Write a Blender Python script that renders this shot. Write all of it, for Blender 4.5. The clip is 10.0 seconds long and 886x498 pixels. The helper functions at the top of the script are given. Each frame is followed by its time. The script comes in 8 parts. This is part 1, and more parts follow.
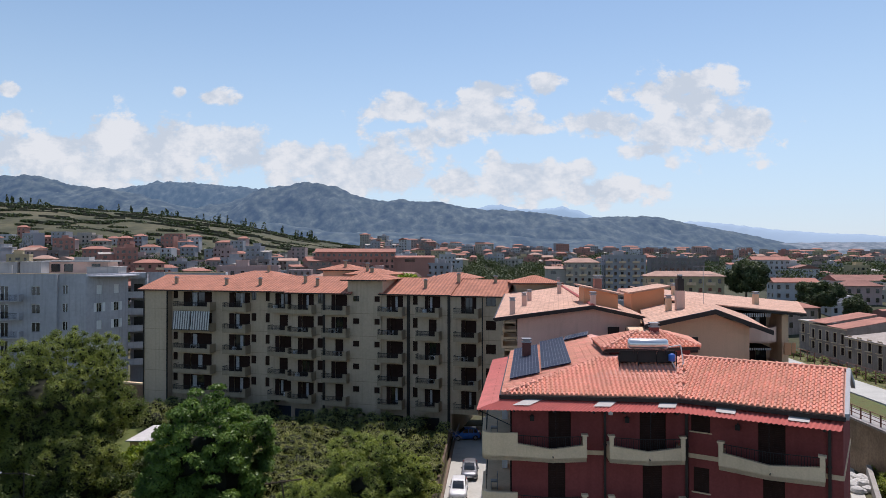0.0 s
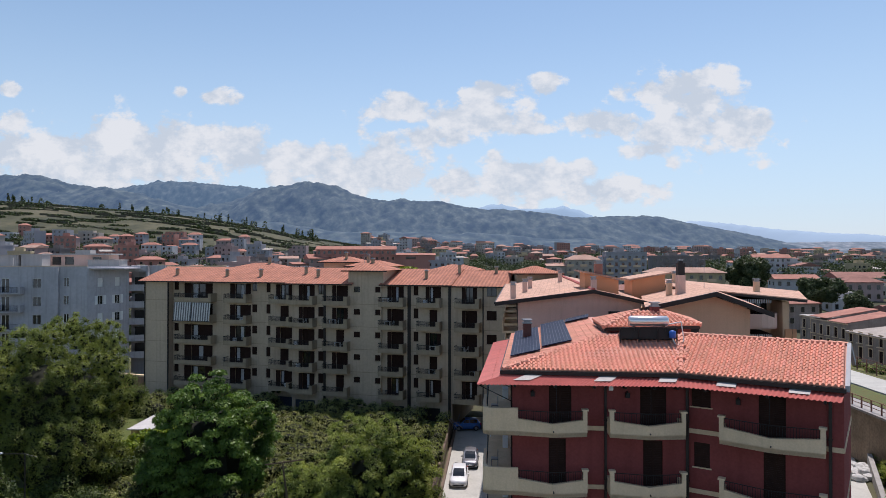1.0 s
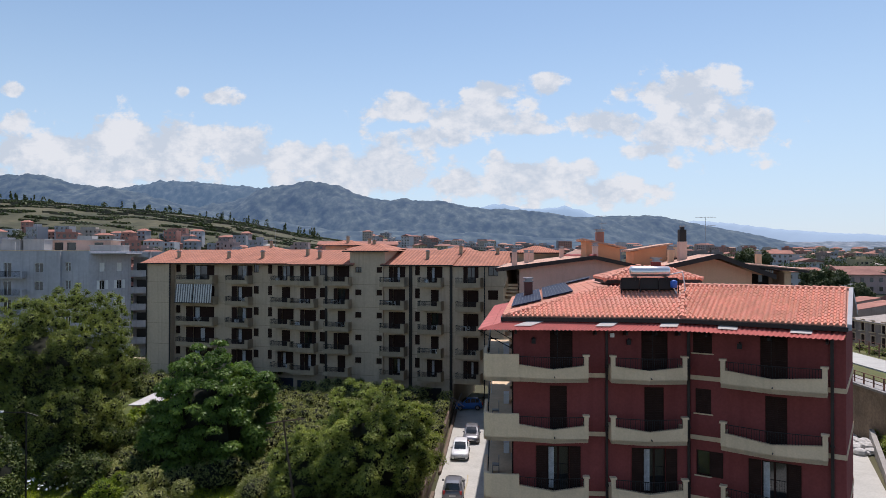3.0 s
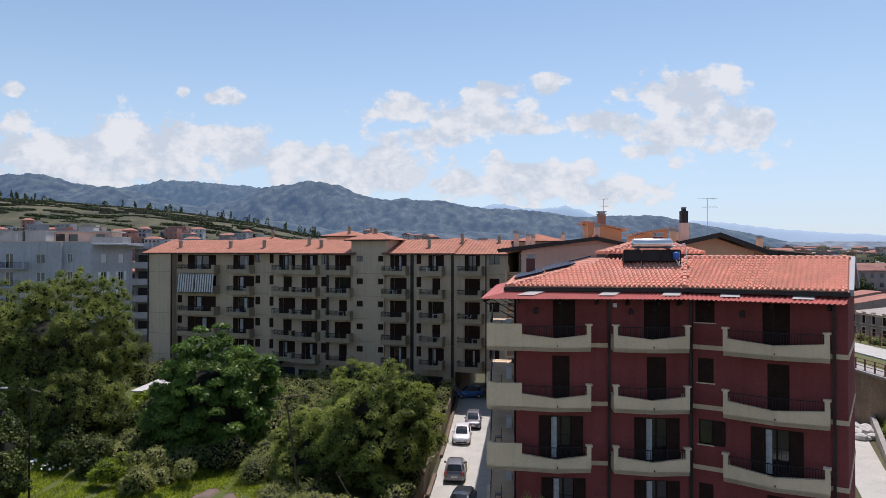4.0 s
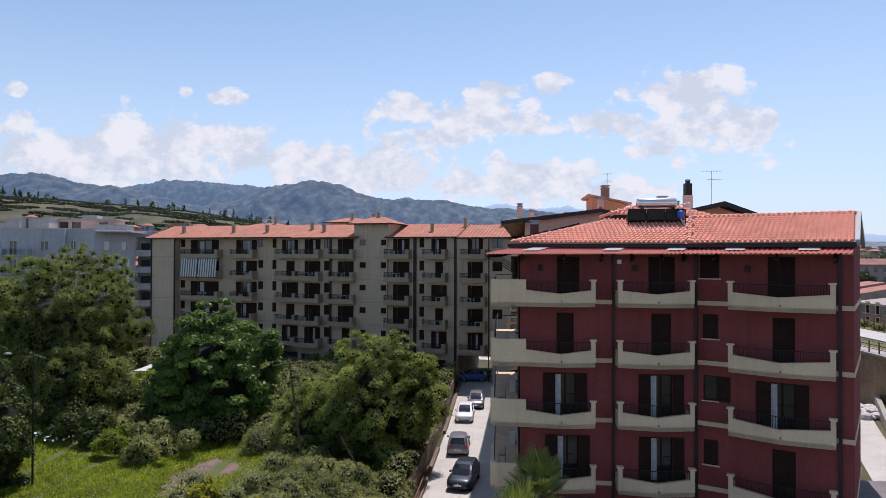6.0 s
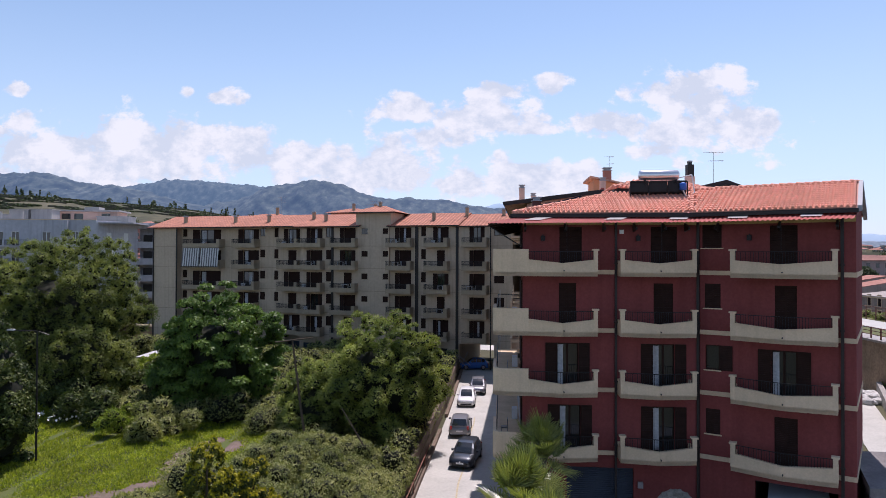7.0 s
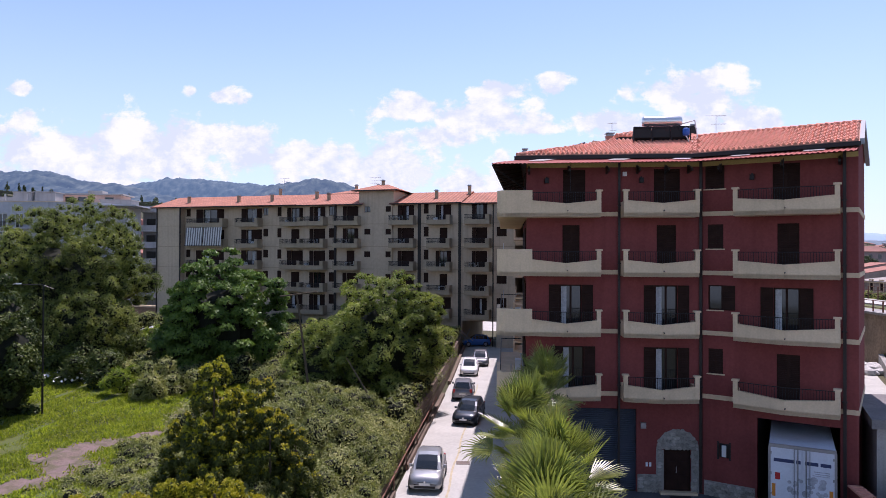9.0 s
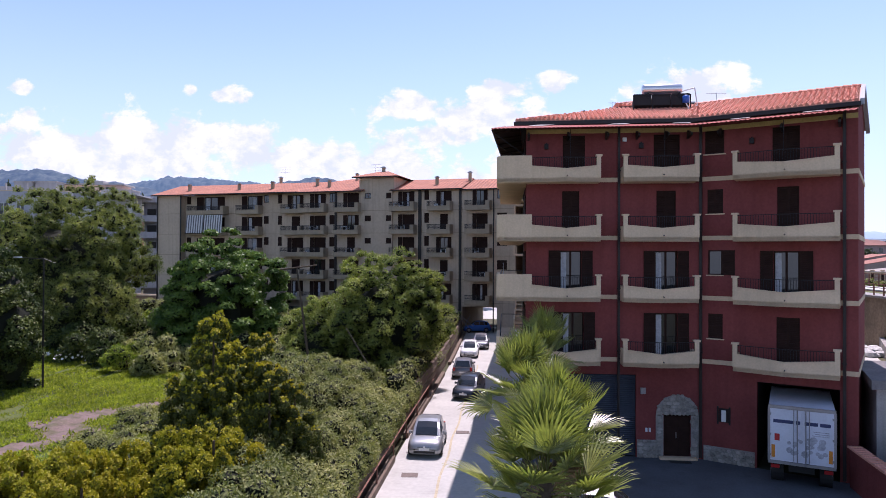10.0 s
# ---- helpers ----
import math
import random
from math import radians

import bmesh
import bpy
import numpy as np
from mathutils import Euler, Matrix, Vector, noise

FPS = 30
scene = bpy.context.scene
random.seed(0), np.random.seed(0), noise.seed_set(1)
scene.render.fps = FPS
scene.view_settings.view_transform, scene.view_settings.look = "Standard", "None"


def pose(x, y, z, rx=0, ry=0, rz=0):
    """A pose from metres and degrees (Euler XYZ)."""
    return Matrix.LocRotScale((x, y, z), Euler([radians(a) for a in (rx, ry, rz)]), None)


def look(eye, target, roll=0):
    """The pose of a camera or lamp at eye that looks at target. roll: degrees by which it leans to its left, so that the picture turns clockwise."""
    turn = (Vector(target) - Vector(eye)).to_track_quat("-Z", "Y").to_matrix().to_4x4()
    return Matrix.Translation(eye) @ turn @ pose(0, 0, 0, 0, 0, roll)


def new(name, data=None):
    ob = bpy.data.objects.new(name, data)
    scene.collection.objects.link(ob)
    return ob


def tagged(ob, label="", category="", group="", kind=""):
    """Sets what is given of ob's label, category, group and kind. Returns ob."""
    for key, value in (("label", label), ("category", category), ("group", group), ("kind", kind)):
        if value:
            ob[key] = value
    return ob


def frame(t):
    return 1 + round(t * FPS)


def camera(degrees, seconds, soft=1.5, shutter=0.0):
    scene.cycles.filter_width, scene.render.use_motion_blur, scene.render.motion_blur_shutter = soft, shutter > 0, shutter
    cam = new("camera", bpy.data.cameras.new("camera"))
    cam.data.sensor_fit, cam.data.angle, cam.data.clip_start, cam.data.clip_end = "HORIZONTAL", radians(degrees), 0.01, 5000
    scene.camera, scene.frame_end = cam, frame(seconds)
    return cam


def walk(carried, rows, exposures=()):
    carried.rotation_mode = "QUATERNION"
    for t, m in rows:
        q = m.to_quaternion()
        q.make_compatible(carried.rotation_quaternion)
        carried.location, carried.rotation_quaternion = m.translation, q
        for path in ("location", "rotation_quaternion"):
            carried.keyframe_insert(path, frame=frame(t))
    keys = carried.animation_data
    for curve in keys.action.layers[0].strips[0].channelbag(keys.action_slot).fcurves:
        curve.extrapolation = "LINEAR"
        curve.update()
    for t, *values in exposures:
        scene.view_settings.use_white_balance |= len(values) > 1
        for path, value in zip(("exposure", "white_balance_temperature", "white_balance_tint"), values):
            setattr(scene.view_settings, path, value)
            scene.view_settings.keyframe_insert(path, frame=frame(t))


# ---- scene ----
cam = camera(68.0, 10.0, soft=0.7)
METRES, EYE, TILT, LEAN, TURN = 13.7, 23.8, 0.6, 0.0, 0.0
ROWS = [
    (0.0, 0.0, 0.0, 0.0, 0.0, 0.0, -0.0),
    (0.5, -0.0002, -0.0007, -0.0637, 0.03, -0.01, -0.02),
    (1.0, 0.0006, -0.0011, -0.0887, 0.07, -0.02, -0.02),
    (1.5, 0.0037, -0.0, -0.1423, 0.11, 0.01, -0.02),
    (2.0, 0.005, 0.0022, -0.2049, 0.15, -0.01, -0.0),
    (3.5, 0.0012, -0.0006, -0.3301, 0.25, -0.0, -0.06),
    (4.0, -0.0059, -0.0065, -0.3933, 0.26, 0.0, -0.07),
    (4.5, -0.0097, -0.0083, -0.4352, 0.31, -0.0, -0.08),
    (5.0, -0.0117, -0.0028, -0.4523, 0.38, 0.01, -0.08),
    (5.5, -0.0115, -0.0012, -0.5003, 0.41, 0.01, -0.11),
    (7.0, -0.0174, -0.0087, -0.6626, 0.56, 0.0, -0.17),
    (7.5, -0.0226, -0.0186, -0.7269, 0.58, -0.01, -0.2),
    (8.0, -0.0265, -0.0245, -0.7906, 0.62, -0.03, -0.22),
    (8.5, -0.0271, -0.0261, -0.8391, 0.66, -0.06, -0.22),
    (9.0, -0.0263, -0.0244, -0.874, 0.7, -0.06, -0.23),
    (9.5, -0.0245, -0.0256, -0.9409, 0.73, -0.11, -0.24),
    (10.0, -0.0212, -0.0246, -0.9957, 0.78, -0.16, -0.22),
]
walk(cam, [(t, pose(0, 0, EYE, TILT, LEAN, TURN) @ pose(METRES * x, METRES * y, METRES * z, 90 + pitch, roll, yaw)) for t, x, y, z, yaw, pitch, roll in ROWS],
     exposures=[(0.0, -.1, 6420, 19), (4.5, -.07, 6440, 20), (7.0, .08, 6300, 27), (8.5, .2, 6220, 31), (10.0, .36, 6150, 34)])

# ---- sky, sun ----
SUN_EL, SUN_AZ = radians(66), radians(19)   # azimuth from +y towards +x
world = bpy.data.worlds.new("sky")
scene.world = world
world.use_nodes = True
wn, wl = world.node_tree.nodes, world.node_tree.links
wn.clear()


def wnode(kind, **kw):
    n = wn.new(kind)
    for k, v in kw.items():
        if k == "operation":
            n.operation = v
        elif k == "sky_type":
            n.sky_type = v
    return n


def wput(sock, v):
    if hasattr(v, "links"):
        wl.new(v, sock)
    else:
        sock.default_value = v


def wmath(op, a, b=0.0, c=0.0):
    n = wnode("ShaderNodeMath", operation=op)
    for i, v in enumerate((a, b, c)):
        wput(n.inputs[i], v)
    return n.outputs[0]


def wvec(op, a, b=(0, 0, 0), c=(0, 0, 0)):
    n = wnode("ShaderNodeVectorMath", operation=op)
    for i, v in enumerate((a, b, c)):
        if i < len(n.inputs):
            wput(n.inputs[i], v)
    return n.outputs["Value"] if op == "LENGTH" else n.outputs[0]


sky = wnode("ShaderNodeTexSky", sky_type="NISHITA")
sky.sun_disc, sky.sun_elevation, sky.sun_rotation = False, SUN_EL, SUN_AZ
sky.altitude, sky.air_density, sky.dust_density, sky.ozone_density = 20, 1.0, .5, 2.0
way = wnode("ShaderNodeTexCoord").outputs["Generated"]
sep = wnode("ShaderNodeSeparateXYZ")
wl.new(way, sep.inputs[0])
ahead = wmath("MAXIMUM", sep.outputs[1], 0.02)
comb = wnode("ShaderNodeCombineXYZ")
wl.new(wmath("DIVIDE", sep.outputs[0], ahead), comb.inputs[0])
wl.new(wmath("DIVIDE", sep.outputs[2], ahead), comb.inputs[1])
flat = comb.outputs[0]
# cumulus banks over the hills: bearing, height (as slopes), half width, half height
CLOUDS = [
    (.375, .245, .085, .04), (.44, .197, .075, .042), (.355, .185, .075, .04), (.25, .205, .065, .022),
    (-.07, .222, .068, .022), (.05, .212, .085, .032), (.085, .252, .036, .018), (.157, .263, .027, .016),
    (.12, .192, .045, .012), (-.02, .183, .1, .016), (-.6, .16, .13, .045), (-.46, .155, .15, .055),
    (-.33, .16, .07, .045), (-.21, .142, .075, .04), (-.08, .13, .065, .042), (-.14, .12, .1, .04),
    (.13, .115, .13, .038), (.03, .11, .07, .028), (.24, .1, .09, .022), (-.66, .202, .026, .016), (-.53, .13, .16, .04),
    (-.4, .25, .012, .011), (-.35, .242, .036, .014), (-.665, .257, .02, .011), (.3, .16, .03, .016),
]
nz = wnode("ShaderNodeTexNoise")
wl.new(wvec("MULTIPLY", flat, (1, 1.35, 1)), nz.inputs["Vector"])
nz.inputs["Scale"].default_value, nz.inputs["Detail"].default_value, nz.inputs["Roughness"].default_value = 17, 11, .64
warp = wvec("ADD", wvec("MULTIPLY", flat, (1, 1.2, 1)), wvec("MULTIPLY", nz.outputs["Color"], (.03, .03, 0)))
puff = wnode("ShaderNodeTexVoronoi")
puff.feature = "SMOOTH_F1"
wl.new(warp, puff.inputs["Vector"])
puff.inputs["Scale"].default_value, puff.inputs["Smoothness"].default_value = 30, .5
reach = 9.0
for cx, cy, rx, ry in CLOUDS:
    d = wvec("LENGTH", wvec("MULTIPLY_ADD", flat, (1 / rx, 1 / ry, 0), (-cx / rx, -cy / ry, 0)))
    reach = wmath("MINIMUM", d, reach)
billow = wmath("MULTIPLY_ADD", puff.outputs["Distance"], -.9, .42)
dens = wmath("ADD", wmath("SUBTRACT", 1.2, reach), wmath("ADD", wmath("MULTIPLY_ADD", nz.outputs["Fac"], 3.2, -1.6), billow))
soft_edge = wnode("ShaderNodeMapRange")
soft_edge.interpolation_type = "SMOOTHSTEP"
wl.new(dens, soft_edge.inputs["Value"])
soft_edge.inputs["From Min"].default_value, soft_edge.inputs["From Max"].default_value = .0, .5
soft_edge.inputs["To Max"].default_value = .95
nz2 = wnode("ShaderNodeTexNoise")
wl.new(wvec("MULTIPLY", wvec("ADD", flat, (-.006, .016, 0)), (1, 1.35, 1)), nz2.inputs["Vector"])
nz2.inputs["Scale"].default_value, nz2.inputs["Detail"].default_value, nz2.inputs["Roughness"].default_value = 15, 8, .6
shade = wnode("ShaderNodeMapRange")
wl.new(wmath("SUBTRACT", nz.outputs["Fac"], nz2.outputs["Fac"]), shade.inputs["Value"])
shade.inputs["From Min"].default_value, shade.inputs["From Max"].default_value = -.10, .10
shade.inputs["To Min"].default_value, shade.inputs["To Max"].default_value = 0.0, 1.0
bright = wnode("ShaderNodeMix")
bright.data_type = "RGBA"
wl.new(shade.outputs[0], bright.inputs["Factor"])
bright.inputs["A"].default_value, bright.inputs["B"].default_value = (5.9, 6.85, 7.5, 1), (8.0, 8.55, 8.6, 1)
# the haze whitens the sky low down
low = wnode("ShaderNodeMapRange")
low.interpolation_type = "SMOOTHSTEP"
wl.new(sep.outputs[2], low.inputs["Value"])
low.inputs["From Min"].default_value, low.inputs["From Max"].default_value = 0.0, .42
low.inputs["To Min"].default_value, low.inputs["To Max"].default_value = .66, 0.0
hz = wnode("ShaderNodeMix")
hz.data_type = "RGBA"
wl.new(low.outputs[0], hz.inputs["Factor"])
hue = wnode("ShaderNodeHueSaturation")
hue.inputs["Hue"].default_value, hue.inputs["Saturation"].default_value, hue.inputs["Value"].default_value = .487, 1.0, 1.36
wl.new(sky.outputs[0], hue.inputs["Color"])
wl.new(hue.outputs[0], hz.inputs["A"])
hz.inputs["B"].default_value = (5.7, 7.7, 9.3, 1)
allsky = wnode("ShaderNodeMix")
allsky.data_type = "RGBA"
wl.new(soft_edge.outputs[0], allsky.inputs["Factor"])
wl.new(hz.outputs["Result"], allsky.inputs["A"])
wl.new(bright.outputs["Result"], allsky.inputs["B"])
bg = wnode("ShaderNodeBackground")
bg.inputs["Strength"].default_value = 0.1
wl.new(allsky.outputs["Result"], bg.inputs["Color"])
wo = wnode("ShaderNodeOutputWorld")
wl.new(bg.outputs[0], wo.inputs["Surface"])

sun = new("sun", bpy.data.lights.new("sun", "SUN"))
sun.data.energy, sun.data.angle, sun.data.color = 4.8, radians(0.5), (1.0, .96, .9)
sun_dir = Vector((math.sin(SUN_AZ) * math.cos(SUN_EL), math.cos(SUN_AZ) * math.cos(SUN_EL), math.sin(SUN_EL)))
sun.matrix_world = look(sun_dir * 300, (0, 0, 0))

# ---- building tools ----
class Geo:
    """Vertices and faces of one mesh."""

    def __init__(self):
        self.v, self.f = [], []

    def poly(self, *pts):
        n = len(self.v)
        self.v += [tuple(p) for p in pts]
        self.f.append(tuple(range(n, n + len(pts))))
        return self

    def box(self, x0, y0, z0, x1, y1, z1):
        n = len(self.v)
        self.v += [(x, y, z) for z in (z0, z1) for x, y in ((x0, y0), (x1, y0), (x1, y1), (x0, y1))]
        self.f += [tuple(n + i for i in q) for q in ((3, 2, 1, 0), (4, 5, 6, 7), (0, 1, 5, 4), (1, 2, 6, 5), (2, 3, 7, 6), (3, 0, 4, 7))]
        return self

    def prism(self, pts, z0, z1):
        """A flat outline (anticlockwise) raised from z0 to z1; z0, z1 may be lists."""
        k, n = len(pts), len(self.v)
        a = z0 if isinstance(z0, (list, tuple)) else [z0] * k
        b = z1 if isinstance(z1, (list, tuple)) else [z1] * k
        self.v += [(x, y, a[i]) for i, (x, y) in enumerate(pts)] + [(x, y, b[i]) for i, (x, y) in enumerate(pts)]
        self.f += [tuple(n + i for i in reversed(range(k))), tuple(n + k + i for i in range(k))]
        self.f += [(n + i, n + (i + 1) % k, n + k + (i + 1) % k, n + k + i) for i in range(k)]
        return self

    def tube(self, p, q, r, r2=None, k=8):
        p, q = Vector(p), Vector(q)
        r2 = r if r2 is None else r2
        z = (q - p).normalized()
        x = z.orthogonal().normalized()
        y = z.cross(x)
        n = len(self.v)
        for c, rr in ((p, r), (q, r2)):
            self.v += [tuple(c + (x * math.cos(2 * math.pi * i / k) + y * math.sin(2 * math.pi * i / k)) * rr) for i in range(k)]
        self.f += [(n + i, n + (i + 1) % k, n + k + (i + 1) % k, n + k + i) for i in range(k)]
        self.f += [tuple(n + i for i in reversed(range(k))), tuple(n + k + i for i in range(k))]
        return self

    def loft(self, rings, close=True, caps=True):
        n, k = len(self.v), len(rings[0])
        for r in rings:
            self.v += [tuple(p) for p in r]
        for j in range(len(rings) - 1):
            for i in range(k if close else k - 1):
                a, b = n + j * k + i, n + j * k + (i + 1) % k
                self.f.append((a, b, b + k, a + k))
        if caps:
            self.f += [tuple(n + i for i in reversed(range(k))), tuple(n + (len(rings) - 1) * k + i for i in range(k))]
        return self

    def mesh(self, name, mat, smooth=False):
        me = bpy.data.meshes.new(name)
        me.from_pydata(self.v, [], self.f)
        if mat:
            me.materials.append(mat)
        if smooth:
            me.polygons.foreach_set("use_smooth", [True] * len(me.polygons))
        me.update()
        return me


def fast_mesh(name, verts, quads, mat):
    """A mesh from numpy arrays of points and four-sided faces."""
    me = bpy.data.meshes.new(name)
    nv, nq = len(verts), len(quads)
    me.vertices.add(nv)
    me.vertices.foreach_set("co", np.asarray(verts, np.float32).ravel())
    me.loops.add(nq * 4)
    me.loops.foreach_set("vertex_index", np.asarray(quads, np.int32).ravel())
    me.polygons.add(nq)
    me.polygons.foreach_set("loop_start", np.arange(0, nq * 4, 4, dtype=np.int32))
    me.update(calc_edges=True)
    me.validate()
    if mat:
        me.materials.append(mat)
    return me


def thing(name, m, label, category, group="", kind=""):
    ob = new(name)
    ob.matrix_basis = m if isinstance(m, Matrix) else Matrix.Translation(m)
    ob.empty_display_size = .2
    return tagged(ob, label, category, group, kind)


def part(name, geo, material, parent, label="", m=None, smooth=False):
    ob = new(name, geo if isinstance(geo, bpy.types.Mesh) else geo.mesh(name, material, smooth))
    ob.parent = parent
    if m is not None:
        ob.matrix_basis = m
    return tagged(ob, label)


def solid(name, geo, material, label, category, group="", kind="", m=None, smooth=False):
    ob = new(name, geo if isinstance(geo, bpy.types.Mesh) else geo.mesh(name, material, smooth))
    if m is not None:
        ob.matrix_basis = m
    return tagged(ob, label, category, group, kind)


def frame_at(a, b, z=0.0):
    """The frame of a wall from a to b (plan): x along it, y into the house, z up."""
    ang = math.atan2(b[1] - a[1], b[0] - a[0])
    return Matrix.Translation((a[0], a[1], z)) @ Matrix.Rotation(ang, 4, "Z"), math.hypot(b[0] - a[0], b[1] - a[1])


def pierced(length, z0, z1, thick, holes, geo=None, y=0.0, x0=0.0):
    """A wall along x, in one piece, with openings (x0, x1, z0, z1) that go right through it."""
    g = geo or Geo()
    xs = sorted({x0, length, *[min(max(h[i], x0), length) for h in holes for i in (0, 1)]})
    zs = sorted({z0, z1, *[min(max(h[i], z0), z1) for h in holes for i in (2, 3)]})
    nx, nz, n = len(xs), len(zs), len(g.v)
    g.v += [(x, yy, z) for yy in (y, y + thick) for z in zs for x in xs]

    def at(i, j, k):
        return n + k * nx * nz + j * nx + i

    def full(i, j):
        if not (0 <= i < nx - 1 and 0 <= j < nz - 1):
            return False
        mx, mz = (xs[i] + xs[i + 1]) / 2, (zs[j] + zs[j + 1]) / 2
        return not any(h[0] < mx < h[1] and h[2] < mz < h[3] for h in holes)

    for j in range(nz - 1):
        for i in range(nx - 1):
            if not full(i, j):
                continue
            g.f.append((at(i, j, 0), at(i + 1, j, 0), at(i + 1, j + 1, 0), at(i, j + 1, 0)))
            g.f.append((at(i, j + 1, 1), at(i + 1, j + 1, 1), at(i + 1, j, 1), at(i, j, 1)))
            for di, dj, p, q in ((-1, 0, (i, j + 1), (i, j)), (1, 0, (i + 1, j), (i + 1, j + 1)), (0, -1, (i, j), (i + 1, j)), (0, 1, (i + 1, j + 1), (i, j + 1))):
                if not full(i + di, j + dj):
                    g.f.append((at(*q, 0), at(*p, 0), at(*p, 1), at(*q, 1)))
    return g


# ---- materials ----
def mat(name, col, rough=.8, metal=0.0, var=.12, scale=1.2, fine=14.0, bump=.0, bump_scale=30.0, col2=None, stain=0.0,
        per_object=0.0, per_island=0.0, translucent=0.0, coat=0.0, spec=.35, emit=None, streak=0.0, squeeze=None, edge=.12):
    m = bpy.data.materials.new(name)
    m.use_nodes = True
    nt = m.node_tree
    N, L = nt.nodes, nt.links
    bsdf = N["Principled BSDF"]
    bsdf.inputs["Roughness"].default_value, bsdf.inputs["Metallic"].default_value = rough, metal
    bsdf.inputs["Specular IOR Level"].default_value = spec
    if coat:
        bsdf.inputs["Coat Weight"].default_value, bsdf.inputs["Coat Roughness"].default_value = coat, .06
    geo = N.new("ShaderNodeNewGeometry")
    pos = geo.outputs["Position"]
    if squeeze:
        sq = N.new("ShaderNodeVectorMath")
        sq.operation = "MULTIPLY"
        sq.inputs[1].default_value = squeeze
        L.new(pos, sq.inputs[0])
        pos = sq.outputs[0]

    def noise_tex(s, detail=4, stretch=None):
        t = N.new("ShaderNodeTexNoise")
        t.inputs["Scale"].default_value, t.inputs["Detail"].default_value = s, detail
        if stretch:
            v = N.new("ShaderNodeVectorMath")
            v.operation = "MULTIPLY"
            v.inputs[1].default_value = stretch
            L.new(pos, v.inputs[0])
            L.new(v.outputs[0], t.inputs["Vector"])
        else:
            L.new(pos, t.inputs["Vector"])
        return t.outputs["Fac"]

    def mix(fac, a, b, blend="MIX"):
        x = N.new("ShaderNodeMix")
        x.data_type, x.blend_type = "RGBA", blend
        for s, v in (("Factor", fac), ("A", a), ("B", b)):
            if hasattr(v, "links"):
                L.new(v, x.inputs[s])
            else:
                x.inputs[s].default_value = v
        return x.outputs["Result"]

    def rng(v, a, b, c, d):
        r = N.new("ShaderNodeMapRange")
        L.new(v, r.inputs["Value"])
        for i, k in enumerate((a, b, c, d)):
            r.inputs[i + 1].default_value = k
        return r.outputs[0]

    c = (*col, 1)
    big = noise_tex(scale, 5)
    if col2:
        c = mix(rng(big, .5 - edge, .5 + edge, 0, 1), c, (*col2, 1))
    if var:
        def k(v):
            return (v, v, v, 1)
        g1 = N.new("ShaderNodeMix")
        g1.data_type = "RGBA"
        c = mix(1.0, c, mix(rng(big, .3, .7, 0, 1), k(1 - var), k(1 + var * .6)), "MULTIPLY")
        c = mix(1.0, c, mix(rng(noise_tex(fine, 3), .3, .7, 0, 1), k(1 - var * .7), k(1 + var * .5)), "MULTIPLY")
        N.remove(g1)
    if stain:
        c = mix(rng(noise_tex(scale * 2.3, 6), .55, .75, 0, stain), c, (col[0] * .35, col[1] * .33, col[2] * .3, 1))
    if streak:
        c = mix(rng(noise_tex(1.0, 4, (2.6, 2.6, .12)), .5, .75, 0, streak), c, (col[0] * .45, col[1] * .43, col[2] * .4, 1))
    if per_object or per_island:
        src = N.new("ShaderNodeObjectInfo").outputs["Random"] if per_object else geo.outputs["Random Per Island"]
        a = per_object or per_island
        hsv = N.new("ShaderNodeHueSaturation")
        L.new(rng(src, 0, 1, 1 - a, 1 + a), hsv.inputs["Value"])
        L.new(rng(src, 0, 1, .5 + a * .05, .5 - a * .05), hsv.inputs["Hue"])
        if hasattr(c, "links"):
            L.new(c, hsv.inputs["Color"])
        else:
            hsv.inputs["Color"].default_value = c
        c = hsv.outputs[0]
    if hasattr(c, "links"):
        L.new(c, bsdf.inputs["Base Color"])
    else:
        bsdf.inputs["Base Color"].default_value = c
    if bump:
        b = N.new("ShaderNodeBump")
        b.inputs["Strength"].default_value, b.inputs["Distance"].default_value = bump, .02
        L.new(noise_tex(bump_scale, 5), b.inputs["Height"])
        L.new(b.outputs[0], bsdf.inputs["Normal"])
    # glow colour and strength; only the far hills use it, as haze
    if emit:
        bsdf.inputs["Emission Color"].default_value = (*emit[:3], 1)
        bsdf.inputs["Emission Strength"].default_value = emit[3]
    if translucent:
        tr = N.new("ShaderNodeBsdfTranslucent")
        if hasattr(c, "links"):
            L.new(mix(1.0, c, (1.5, 1.7, .7, 1), "MULTIPLY"), tr.inputs["Color"])
        mx = N.new("ShaderNodeMixShader")
        mx.inputs[0].default_value = translucent
        L.new(bsdf.outputs[0], mx.inputs[1])
        L.new(tr.outputs[0], mx.inputs[2])
        L.new(mx.outputs[0], N["Material Output"].inputs["Surface"])
    return m


